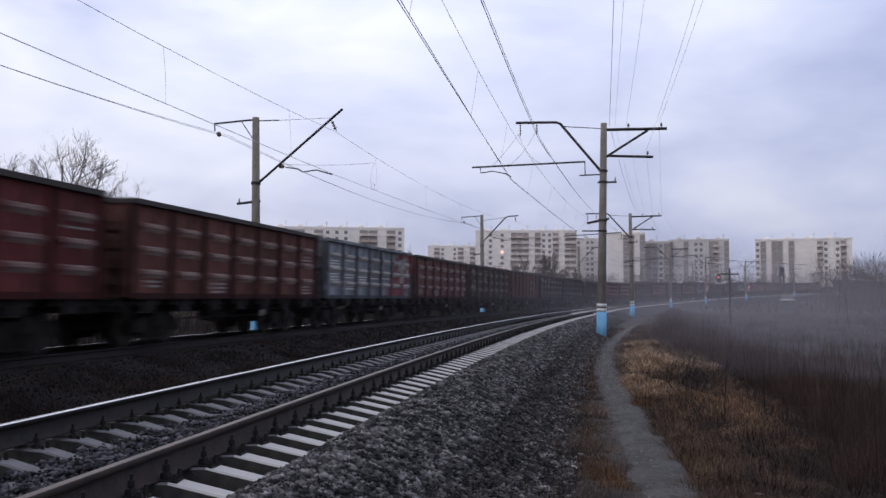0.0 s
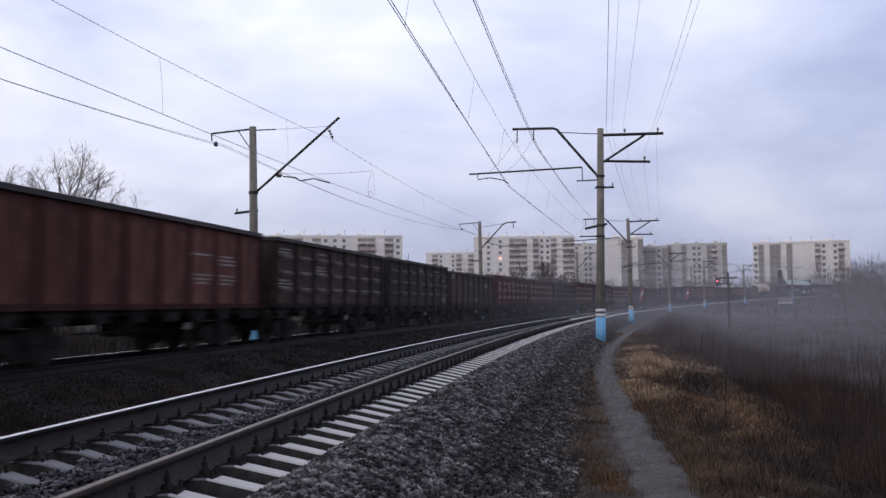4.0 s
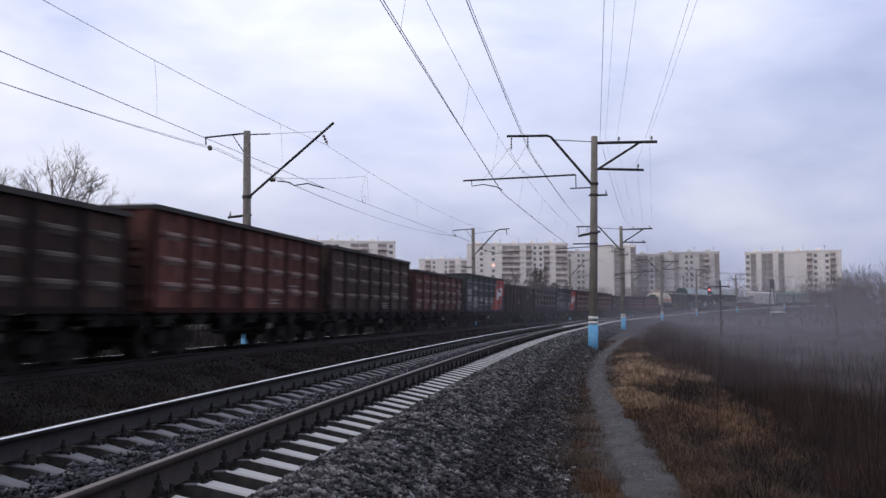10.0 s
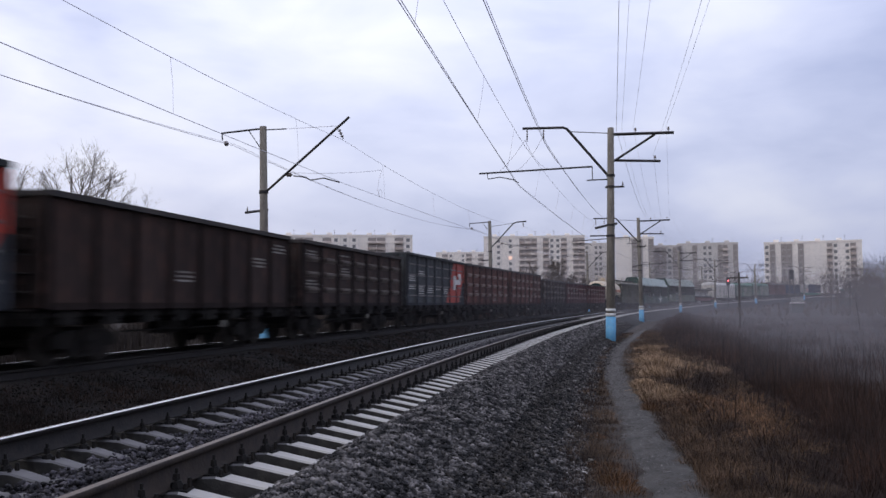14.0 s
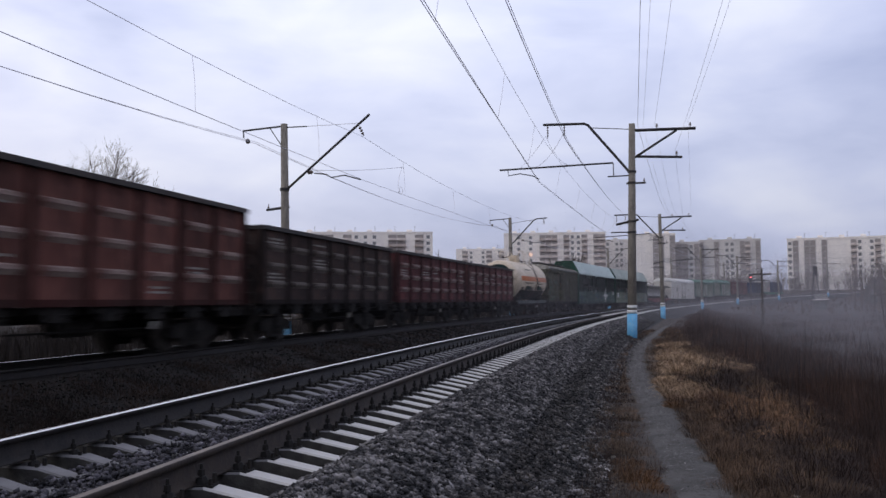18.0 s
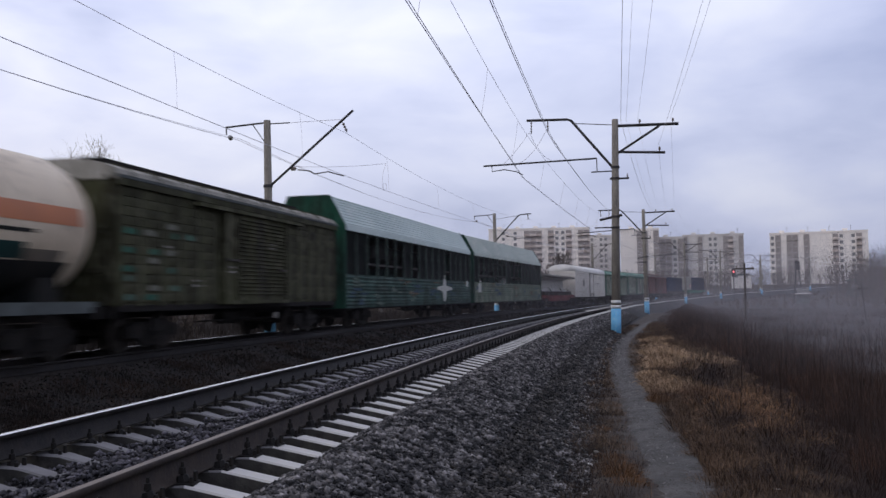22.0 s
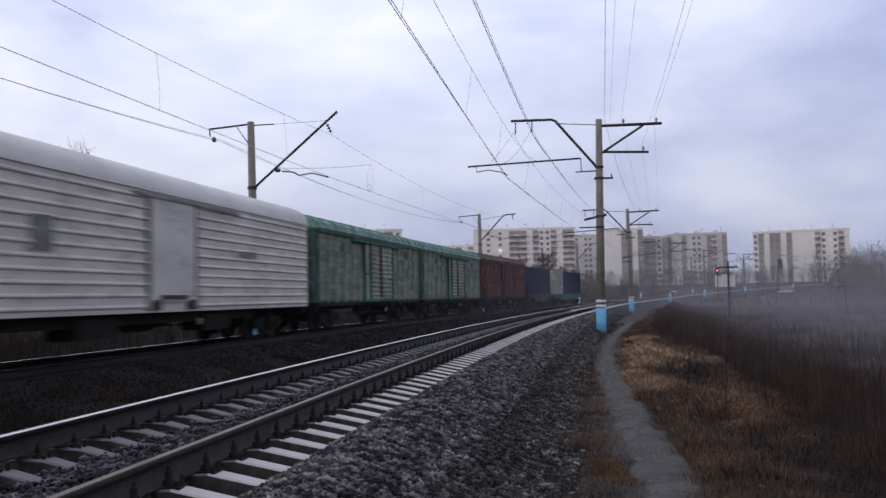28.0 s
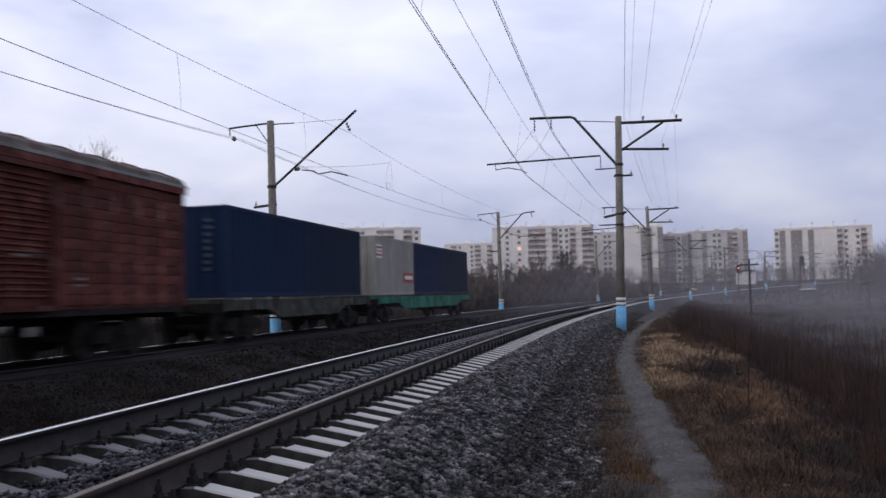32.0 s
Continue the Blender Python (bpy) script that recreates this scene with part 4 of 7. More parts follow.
        part("stencil_lines", bm, M_MARK_BRIGHT if logo else M_MARK, wagon, "worn white stencilled lines")
    if logo:
        slanted_emblem(wagon, n, pitch, tall, M_LOGO_RED if colour == "grey" else M_LOGO_DULL, M_WHITE if colour == "grey" else M_MARK, colour == "grey")
    underframe(wagon, 6.38)
    add_bogies(wagon, (-4.33, 4.33))
    return wagon


M_TANK = material("tank_cream_paint", (0.62, 0.54, 0.43), (0.50, 0.42, 0.33), 0.8, 0.5, third=(0.27, 0.22, 0.17), stretch=(1, 1, 0.4), bump=0.1)
M_ORANGE = material("orange_band_paint", (0.50, 0.185, 0.085), (0.42, 0.16, 0.08), 1.2, 0.55)
M_TEAL = material("teal_paint", (0.014, 0.045, 0.043), (0.010, 0.028, 0.027), 1.0, 0.8, spec=0.1)
M_TANKDARK = material("tank_dark", (0.010, 0.012, 0.013), (0.022, 0.021, 0.02), 1.0, 0.85, spec=0.1)
M_GRIME = material("tank_grime", (0.10, 0.088, 0.075), (0.17, 0.145, 0.12), 1.5, 0.8)
M_RUST = material("rusty_strap", (0.07, 0.030, 0.017), (0.02, 0.013, 0.011), 6, 0.9)


def tank_wagon():
    wagon = tagged(new("tank_wagon"), "cream gas tank wagon with an orange band round its barrel", "tank wagon")
    # barrel: rings along x
    R, ZC = 1.52, 2.78
    prof = [(-5.9, 1.18), (-5.84, 1.34), (-5.6, 1.47), (-5.2, R), (4.7, R), (5.1, 1.44), (5.36, 1.1), (5.46, 0.6), (5.48, 0.05)]
    bm = bmesh.new()
    seg = 40
    rings = [[bm.verts.new((x, r * math.sin(6.28319 * k / seg), ZC + r * math.cos(6.28319 * k / seg))) for k in range(seg)] for x, r in prof]
    for a, b in zip(rings, rings[1:]):
        for k in range(seg):
            bm.faces.new((a[k], a[(k + 1) % seg], b[(k + 1) % seg], b[k]))
    bm.faces.new(rings[-1])
    part("barrel", bm, M_TANK, wagon, "cream painted barrel with grime", True)
    bm = bmesh.new()
    rings = [[bm.verts.new((x, r * math.sin(6.28319 * k / seg), ZC + r * math.cos(6.28319 * k / seg))) for k in range(seg)] for x, r in ((-5.9, 1.18), (-5.82, 1.12), (-5.98, 0.6), (-6.03, 0.02))]
    for a, b in zip(rings, rings[1:]):
        for k in range(seg):
            bm.faces.new((a[k], a[(k + 1) % seg], b[(k + 1) % seg], b[k]))
    part("end_dish", bm, M_TEAL, wagon, "dark teal dished end", True)

    def belt(name, x0, x1, a0, a1, r, mat, label):
        bm = bmesh.new()
        m = 10
        lo = [[bm.verts.new((x, -r * math.sin(a0 + (a1 - a0) * k / m), ZC + r * math.cos(a0 + (a1 - a0) * k / m))) for k in range(m + 1)] for x in (x0, x1)]
        hi = [[bm.verts.new((x, -(r - 0.02) * math.sin(a0 + (a1 - a0) * k / m), ZC + (r - 0.02) * math.cos(a0 + (a1 - a0) * k / m))) for k in range(m + 1)] for x in (x0, x1)]
        for k in range(m):
            bm.faces.new((lo[0][k], lo[1][k], lo[1][k + 1], lo[0][k + 1]))
            bm.faces.new((hi[0][k], hi[0][k + 1], hi[1][k + 1], hi[1][k]))
        for u, w in ((lo[0], hi[0]), (lo[1], hi[1])):
            for k in range(m):
                bm.faces.new((u[k], u[k + 1], w[k + 1], w[k]))
        part(name, bm, mat, wagon, label, True)

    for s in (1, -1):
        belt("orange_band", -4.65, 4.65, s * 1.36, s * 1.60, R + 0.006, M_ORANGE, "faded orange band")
        belt("dark_band", -4.5, 4.5, s * 2.1, s * 2.95, R + 0.005, M_TANKDARK, "dark underside")
        for a, b, c in ((-4.3, -3.2, 1.93), (-2.9, -2.0, 1.86), (-1.2, 0.2, 1.92), (1.0, 1.5, 1.84), (2.9, 4.2, 1.94)):
            belt("grime_patch", a, b, s * c, s * 2.12, R + 0.003, M_GRIME, "grimy patch on the lower flank")
        belt("pale_lettering", -2.6, -0.6, s * 0.95, s * 1.02, R + 0.008, M_SILL, "faded pale lettering bar")
        belt("strap", 0.60, 0.82, s * 0.3, s * 2.6, R + 0.02, M_RUST, "rusty steel strap with ladder")
        belt("stencil_lines", -2.6, -1.0, s * 1.86, s * 2.08, R + 0.008, M_TEAL, "dark stencilled panel")
        belt("stencil_lines", 1.5, 3.0, s * 1.86, s * 2.08, R + 0.008, M_TEAL, "dark stencilled panel")
        belt("stencil_lines", -3.2, -0.4, s * 1.68, s * 1.74, R + 0.008, M_GRIME, "dark stencilled line")
        belt("stencil_lines", 1.2, 3.2, s * 1.69, s * 1.74, R + 0.008, M_TANKDARK, "dark stencilled line")
    # dome, walkway and hoops on top
    bm = bmesh.new()
    box(bm, -1.15, -0.4, -0.34, 0.34, ZC + R - 0.1, ZC + R + 0.46)
    tube(bm, [(-0.78, 0, ZC + R + 0.46), (-0.78, 0, ZC + R + 0.54)], 0.28, 14)
    part("dome_box", bm, M_TANK, wagon, "valve housing on the barrel")
    bm = bmesh.new()
    box(bm, -0.35, 1.0, -0.6, 0.6, ZC + R + 0.08, ZC + R + 0.11)
    for x in (-0.3, 0.35, 0.95):
        for y in (-0.55, 0.55):
            tube(bm, [(x, y, ZC + 1.2), (x, y, ZC + R + 0.12)], 0.03, 6)
    part("walkway", bm, M_RIM, wagon, "dark steel walkway")
    for x0, x1 in ((-2.3, -0.6), (0.25, 1.7)):
        for y in (-0.75, 0.75):
            bar("hand_hoop", wagon, [(x0, y, ZC + 1.25), (x0, y, ZC + R + 0.6), (x0 + 0.2, y, ZC + R + 0.84), (x1 - 0.2, y, ZC + R + 0.86), (x1, y, ZC + R + 0.62), (x1, y, ZC + 1.25)], 0.034, M_TANK)
    for y in (-1.25, 1.25):
        s = 1 if y > 0 else -1
        bm = bmesh.new()
        for dx in (-0.2, 0.2):
            tube(bm, [(0.7 + dx, s * 1.62, 1.3), (0.7 + dx, s * 1.66, ZC), (0.7 + dx, s * 1.2, ZC + 1.2), (0.7 + dx, s * 0.8, ZC + R + 0.1)], 0.02, 5)
        for k in range(8):
            a = 0.3 + 0.24 * k
            tube(bm, [(0.5, s * 1.66 * math.sin(a + 0.3), ZC + 1.64 * math.cos(a + 0.3)), (0.9, s * 1.66 * math.sin(a + 0.3), ZC + 1.64 * math.cos(a + 0.3))], 0.016, 5)
        part("ladder", bm, M_RIM, wagon, "steel ladder up the barrel")
    # frame with saddles
    bm = bmesh.new()
    for y in (-1.35, 1.25):
        box(bm, -5.5, 5.5, y, y + 0.1, 0.98, 1.22)
    part("side_sill", bm, M_SILL, wagon, "pale dirty side sill")
    for x in (-4.0, 4.0):
        bm = bmesh.new()
        drawn(bm, [(x - 0.45, 1.0), (x + 0.45, 1.0), (x + 0.3, 1.7), (x - 0.3, 1.7)], -1.2, 1.2)
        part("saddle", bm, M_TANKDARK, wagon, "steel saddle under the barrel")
    underframe(wagon, 5.55)
    add_bogies(wagon, (-3.9, 3.9))
    return wagon


M_SILL = material("sill_dusty", (0.085, 0.10, 0.105), (0.045, 0.05, 0.05), 2, 0.8)
M_OLIVE = paint("paint_olive", (0.043, 0.045, 0.024), worn=(0.13, 0.13, 0.095))
M_OLIVE_ROOF = paint("paint_roof_grey", (0.20, 0.195, 0.18), dirt=(0.04, 0.038, 0.03), worn=(0.36, 0.355, 0.34))
M_SPRAY = material("spray_pale", (0.16, 0.165, 0.145), (0.09, 0.095, 0.08), 4, 0.8)
M_GREEN = paint("paint_sea_green", (0.075, 0.155, 0.13), dirt=(0.05, 0.06, 0.05), worn=(0.17, 0.21, 0.18))
M_SHEET = paint("paint_bleached_sheet", (0.185, 0.225, 0.185), dirt=(0.07, 0.088, 0.072), worn=(0.36, 0.345, 0.29))
M_MINT = paint("paint_pale_mint", (0.36, 0.47, 0.44), dirt=(0.1, 0.2, 0.17))
M_GREEN_DARK = paint("paint_deep_green", (0.035, 0.14, 0.105), worn=(0.07, 0.19, 0.15))
M_GREEN_ROOF = paint("paint_green_roof", (0.115, 0.225, 0.19), worn=(0.33, 0.42, 0.39), dirt=(0.05, 0.10, 0.085))
M_PALE_DOOR = paint("paint_pale_door", (0.36, 0.38, 0.34), dirt=(0.04, 0.05, 0.045))
M_OXIDE = paint("paint_oxide", (0.086, 0.022, 0.0185), worn=(0.215, 0.10, 0.088))
M_OXIDE_POST = paint("paint_oxide_post", (0.15, 0.044, 0.038), worn=(0.36, 0.25, 0.235))
M_OLIVE_POST = paint("paint_olive_post", (0.075, 0.078, 0.050), worn=(0.17, 0.17, 0.13))
M_SHEET_POST = paint("paint_bleached_post", (0.22, 0.265, 0.225), worn=(0.42, 0.42, 0.36))
M_OXIDE_ROOF = paint("paint_oxide_roof", (0.125, 0.108, 0.104), worn=(0.34, 0.31, 0.30), dirt=(0.03, 0.022, 0.02))


def arch_roof(bm, x0, x1, half, z_eave, z_top, n=10, over=0.06):
    pts = []
    for k in range(n + 1):
        a = math.pi * k / n
        pts.append((-(half + over) * math.cos(a), z_eave + (z_top - z_eave) * math.sin(a) ** 0.85))
    prism(bm, [(-(half + over), z_eave - 0.07)] + pts + [((half + over), z_eave - 0.07)], x0, x1)


def boxcar(name, label, length, wall, roof, door, stripes, eave=4.0, top=4.42, walkway=False, door_ribs=14, sheet=None, post=None):
    """A covered wagon: body, roof with ribs and edge strip, vertical stanchions, a ribbed sliding door on each side."""
    wagon = tagged(new(name), label, "goods wagon", "covered wagons of the train")
    h = length / 2 - 0.62
    bm = bmesh.new()
    box(bm, -h, h, -1.42, 1.42, 1.12, eave)
    part("body", bm, wall, wagon)
    bm = bmesh.new()
    arch_roof(bm, -h - 0.04, h + 0.04, 1.46, eave, top)
    part("roof", bm, roof, wagon, "arched sheet roof")
    for k in range(12):
        x = -h + (k + 0.5) * 2 * h / 12
        bm = bmesh.new()
        m = 10
        pr = [(x, -(1.53) * math.cos(math.pi * q / m), eave + 0.012 + (top - eave) * math.sin(math.pi * q / m) ** 0.85) for q in range(m + 1)]
        tube(bm, pr, 0.018, 4)
        part("roof_rib", bm, wall, wagon)
    for y in (-1.56, 1.50):
        bm = bmesh.new()
        box(bm, -h - 0.05, h + 0.05, y, y + 0.06, eave - 0.04, eave + 0.03)
        part("eave_strip", bm, stripes, wagon, "pale eave strip")
        bm = bmesh.new()
        box(bm, -h, h, y + 0.01, y + 0.05, eave - 0.2, eave - 0.05)
        part("cantrail", bm, wall, wagon)
    if walkway:
        bm = bmesh.new()
        box(bm, -h + 1.1, h - 1.1, -0.36, 0.36, top + 0.12, top + 0.2)
        for x in np.linspace(-h + 1.3, h - 1.3, 9):
            box(bm, x - 0.03, x + 0.03, -0.28, 0.28, top - 0.1, top + 0.18)
        part("roof_walkway", bm, M_UNDER, wagon, "black roof walkway")
        rp = random.Random(21)
        for k in range(22):
            bay, z = rp.choice((0, 0, 1, 1, 1, 2, 2, 3)), 1.22 + 0.215 * rp.choice((0, 0, 1, 1, 2, 3, 4, 5, 7, 8))
            x, w = -h + 0.62 + 0.92 * bay + rp.uniform(-0.12, 0.12), rp.uniform(0.1, 0.3)
            bm = bmesh.new()
            drawn(bm, [(x - w, z + 0.03), (x + w * 0.8, z + 0.01), (x + w, z + 0.13), (x - w * 0.7, z + 0.16)], -1.4685 - 0.0004 * k, -1.43)
            part("sprayed_patch", bm, rp.choice((M_GREEN_DARK, M_GREEN_DARK, M_GREEN, M_SPRAY)), wagon, "faded sprayed paint patch")
    dh = 2.3
    # stanchions and pressed wall sheets
    bm = bmesh.new()
    drawn(bm, [(-0.07, 1.1), (0.07, 1.1), (0.07, eave - 0.1), (-0.07, eave - 0.1)], -1.50, -1.42)
    post_me = mesh_of("stanchion", bm, post or sheet or wall)
    end_me = post_me.copy()
    end_me.materials[0] = wall
    bm = bmesh.new()
    box(bm, -0.43, 0.43, -1.465, -1.42, 0, (eave - 1.4) / 12 - 0.018)
    sheet_me = mesh_of("wall_sheet", bm, sheet or wall)
    for side in (0, 180):
        xs = list(np.linspace(-h + 0.1, -dh - 0.3, 6)) + list(np.linspace(dh + 0.3, h - 0.1, 6))
        for x in xs:
            o = part("stanchion", end_me if abs(x) > h - 0.5 else post_me, None, wagon)
            o.matrix_basis = pose(x, 0, 0, 0, 0, side)
        for a, b in zip(xs, xs[1:]):
            if b - a < 1.6:
                for k in range(12):
                    o = part("wall_sheet", sheet_me, None, wagon)
                    o.matrix_basis = pose((a + b) / 2, 0, 1.2 + k * (eave - 1.4) / 12, 0, 0, side)
        # sliding door
        bm = bmesh.new()
        box(bm, -dh, dh, -1.56, -1.42, 1.2, eave - 0.28)
        d = part("sliding_door", bm, sheet or wall, wagon, "sliding door")
        d.matrix_basis = pose(0, 0, 0, 0, 0, side)
        for x0, x1 in ((-dh + 0.95, -dh + 2.45), (-dh + 2.55, dh - 0.2)):
            bm = bmesh.new()
            for k in range(door_ribs):
                z = 1.35 + k * (eave - 1.75) / door_ribs
                prism(bm, [(-1.56, z), (-1.56, z + 0.45 * (eave - 1.75) / door_ribs), (-1.615, z + 0.32 * (eave - 1.75) / door_ribs), (-1.615, z + 0.16 * (eave - 1.75) / door_ribs)], x0, x1)
            part("door_ribs", bm, door, d, "pressed ribs of the door")
        bm = bmesh.new()
        for x in (-dh + 0.05, -dh + 0.85, dh - 0.1):
            box(bm, x - 0.05, x + 0.05, -1.62, -1.5, 1.15, eave - 0.25)
        box(bm, -dh - 1.6, dh + 1.2, -1.66, -1.5, eave - 0.34, eave - 0.24)
        box(bm, -dh - 0.1, dh + 0.1, -1.64, -1.5, 1.1, 1.2)
        part("door_frame", bm, M_GREEN_DARK if sheet else wall, d, "door rail and frame")
        bm = bmesh.new()
        box(bm, -dh + 2.38, -dh + 2.62, -1.622 if sheet else -1.575, -1.55, 1.3, eave - 0.4)
        part("door_seam", bm, M_RIM, d, "grease-blackened seam between the door leaves")
        for x0, x1, y, z in ((dh - 0.75, dh - 0.45, -1.66, 2.1), (-dh + 0.2, -dh + 1.0, -1.62, 2.3)):
            bm = bmesh.new()
            box(bm, x0, x1, y, -1.56, z, z + 0.06)
            part("door_latch", bm, M_RIM, d, "dark iron latch")
        for f in (-0.62, 0.66):
            bm = bmesh.new()
            box(bm, h * f - 0.27, h * f + 0.27, -1.50, -1.42, eave - 0.75, eave - 0.45)
            o = part("hatch", bm, wall, wagon, "small ventilation hatch")
            o.matrix_basis = pose(0, 0, 0, 0, 0, side)
    for sgn in (-1, 1):
        bm = bmesh.new()
        for y in (-1.3, -0.45, 0.45, 1.3):
            box(bm, sgn * h, sgn * (h + 0.07), y - 0.06, y + 0.06, 1.15, eave)
        for z in (1.9, 2.8):
            box(bm, sgn * h, sgn * (h + 0.05), -1.4, 1.4, z - 0.05, z + 0.05)
        part("end_ribs", bm, wall, wagon)
    r = random.Random(len(bpy.data.meshes))
    for _ in range(5):
        x, z, w = r.uniform(-h + 0.8, h - 0.8), r.choice((1.7, 2.1, 2.5, 2.9)), r.uniform(0.12, 0.3)
        bm = bmesh.new()
        for k in range(r.choice((1, 2, 2))):
            box(bm, x - w, x + w, -1.575 if abs(x) < 2.6 else -1.47, -1.44, z - 0.13 * k, z - 0.13 * k + 0.05)
        part("stencil_lines", bm, M_MARK, wagon, "worn white stencilled lines")
    bm = bmesh.new()
    for y in (-1.44, 1.34):
        box(bm, -h, h, y, y + 0.1, 0.98, 1.13)
    part("side_sill", bm, M_UNDER, wagon)
    underframe(wagon, h)
    add_bogies(wagon, (-h + 2.2, h - 2.2))
    return wagon


M_CARRIER = paint("paint_carrier_green", (0.040, 0.082, 0.072), worn=(0.12, 0.165, 0.155))
M_CARRIER_PALE = paint("paint_carrier_faded", (0.115, 0.148, 0.118), dirt=(0.06, 0.075, 0.06), worn=(0.24, 0.25, 0.2))
M_CARRIER_DARK = paint("paint_carrier_dark", (0.011, 0.052, 0.034), worn=(0.022, 0.07, 0.05))
M_POST = paint("paint_window_post", (0.042, 0.070, 0.060))
M_ROOF_PALE = material("roof_galvanised", (0.52, 0.62, 0.63), (0.44, 0.54, 0.55), 0.6, 0.5, third=(0.57, 0.64, 0.64), stretch=(0.5, 1, 1))
M_ROOF_GREY = material("roof_weathered", (0.43, 0.50, 0.475), (0.35, 0.41, 0.39), 0.6, 0.55, third=(0.56, 0.57, 0.55), stretch=(0.5, 1, 1))
M_INSIDE_SHADE = material("dim_opening", (0.005, 0.0065, 0.0065), (0.011, 0.0125, 0.0125), 0.8, 0.9, spec=0.05)
M_CARPAINT = material("car_white_paint", (0.55, 0.56, 0.58), (0.48, 0.49, 0.5), 1, 0.3)
M_CARGLASS = material("car_dark_glass", (0.02, 0.022, 0.025), None, rough=0.1)
GRAFFITI = [material("spray_" + n, c, None, rough=0.7) for n, c in (("orange", (0.095, 0.066, 0.038)), ("blue", (0.025, 0.055, 0.085)), ("grey", (0.42, 0.44, 0.43)), ("pale_green", (0.085, 0.12, 0.10)))]


def carried_car(wagon, x, z, mat):
    """A low car standing on a deck inside the carrier: body, cabin and wheels."""
    bm = bmesh.new()
    drawn(bm, [(-2.1, 0.35), (2.1, 0.35), (2.15, 0.65), (1.95, 0.82), (1.1, 0.9), (-1.7, 0.92), (-2.1, 0.8)], -0.82, 0.82)
    drawn(bm, [(-1.65, 0.9), (1.0, 0.9), (0.35, 1.36), (-1.1, 1.38)], -0.7, 0.7)
    for a in (-1.3, 1.3):
        disc(bm, a, -0.84, 0.84, 0.31, 0.31, 14)
    o = part("carried_car", bm, mat, wagon, "car standing on the inner deck")
    o.matrix_basis = pose(x, 0, z)


def car_carrier(label, wall, roof, star, seed):
    """A closed car carrier: ribbed lower wall, a row of tall openings, sloping ribbed roof with gable ends."""
    wagon = tagged(new("car_carrier"), label, "goods wagon", "car carriers of the train")
    h, EAVE, TOP, LOW, W = 11.68, 4.12, 5.3, 2.17, 1.5
    for y0, y1, z0, z1, nm in ((-W, -W + 0.06, 0.82, LOW, "lower_wall"), (W - 0.06, W, 0.82, LOW, "lower_wall"), (-W + 0.06, W - 0.06, 1.05, 1.15, "floor_deck")):
        bm = bmesh.new()
        box(bm, -h, h, y0, y1, z0, z1)
        part(nm, bm, wall, wagon)
    for k in range(8):
        z = 0.92 + k * 0.155
        for s in (-1, 1):
            bm = bmesh.new()
            prism(bm, [(s * W, z), (s * W, z + 0.1), (s * (W + 0.035), z + 0.075), (s * (W + 0.035), z + 0.025)], -h + 0.05, h - 0.05)
            part("wall_rib", bm, wall, wagon)
    # band of openings with posts; the decks show dimly through the unfilled ones
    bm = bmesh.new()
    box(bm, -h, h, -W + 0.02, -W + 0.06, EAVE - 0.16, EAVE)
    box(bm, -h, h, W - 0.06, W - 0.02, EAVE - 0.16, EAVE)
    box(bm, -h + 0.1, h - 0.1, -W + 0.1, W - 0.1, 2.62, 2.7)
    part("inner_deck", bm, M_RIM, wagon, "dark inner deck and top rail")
    bm = bmesh.new()
    box(bm, -0.085, 0.085, -W - 0.012, -W + 0.05, LOW, EAVE - 0.02)
    post_me = mesh_of("window_post", bm, M_POST)
    n = 17
    # opaque near-black sheets: the inside's shade put into colour behind most openings
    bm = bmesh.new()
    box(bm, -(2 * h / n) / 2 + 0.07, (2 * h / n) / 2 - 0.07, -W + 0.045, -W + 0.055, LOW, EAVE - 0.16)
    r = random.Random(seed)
    pane_me = mesh_of("mesh_panel", bm, M_INSIDE_SHADE)
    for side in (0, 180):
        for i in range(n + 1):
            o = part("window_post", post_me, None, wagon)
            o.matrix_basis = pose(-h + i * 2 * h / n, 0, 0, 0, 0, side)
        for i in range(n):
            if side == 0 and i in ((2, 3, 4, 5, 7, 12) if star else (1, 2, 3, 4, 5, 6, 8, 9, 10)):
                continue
            o = part("mesh_panel", pane_me, None, wagon, "near-black panel standing for a mesh opening's shaded inside")
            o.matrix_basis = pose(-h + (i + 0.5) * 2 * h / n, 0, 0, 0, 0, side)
    for x, z, mat in ((-7.6, 1.28, M_CARPAINT), (-3.0, 1.24, M_TEAL), (2.2 if star else 0.8, 1.4, M_CARPAINT), (-9.0, 2.7, M_TANKDARK), (-4.2, 2.7, M_TANKDARK)):
        carried_car(wagon, x, z, mat)
    # roof: two slopes and a flat top, with ribs
    bm = bmesh.new()
    prism(bm, [(-W - 0.03, EAVE - 0.1), (-W - 0.03, EAVE), (-0.85, TOP), (0.85, TOP), (W + 0.03, EAVE), (W + 0.03, EAVE - 0.1)], -h + 0.06, h - 0.06)
    part("roof", bm, roof, wagon, "pale ribbed sheet roof")
    for s in (-1, 1):
        bm = bmesh.new()
        prism(bm, [(s * (W - 0.01), EAVE - 0.2), (s * (W + 0.045), EAVE - 0.2), (s * (W + 0.05), EAVE + 0.02), (s * (W - 0.01), EAVE + 0.02)], -h + 0.05, h - 0.05)
        part("eave_band", bm, roof, wagon, "plain pale band under the roof")
    for s in (-1, 1):
        for k in range(9):
            f = (k + 0.5) / 9
            y, z = s * (W + 0.03 - f * (W + 0.03 - 0.85)), EAVE + f * (TOP - EAVE)
            bm = bmesh.new()
            tube(bm, [(-h + 0.1, y + s * 0.012, z + 0.012), (h - 0.1, y + s * 0.012, z + 0.012)], 0.019, 4)
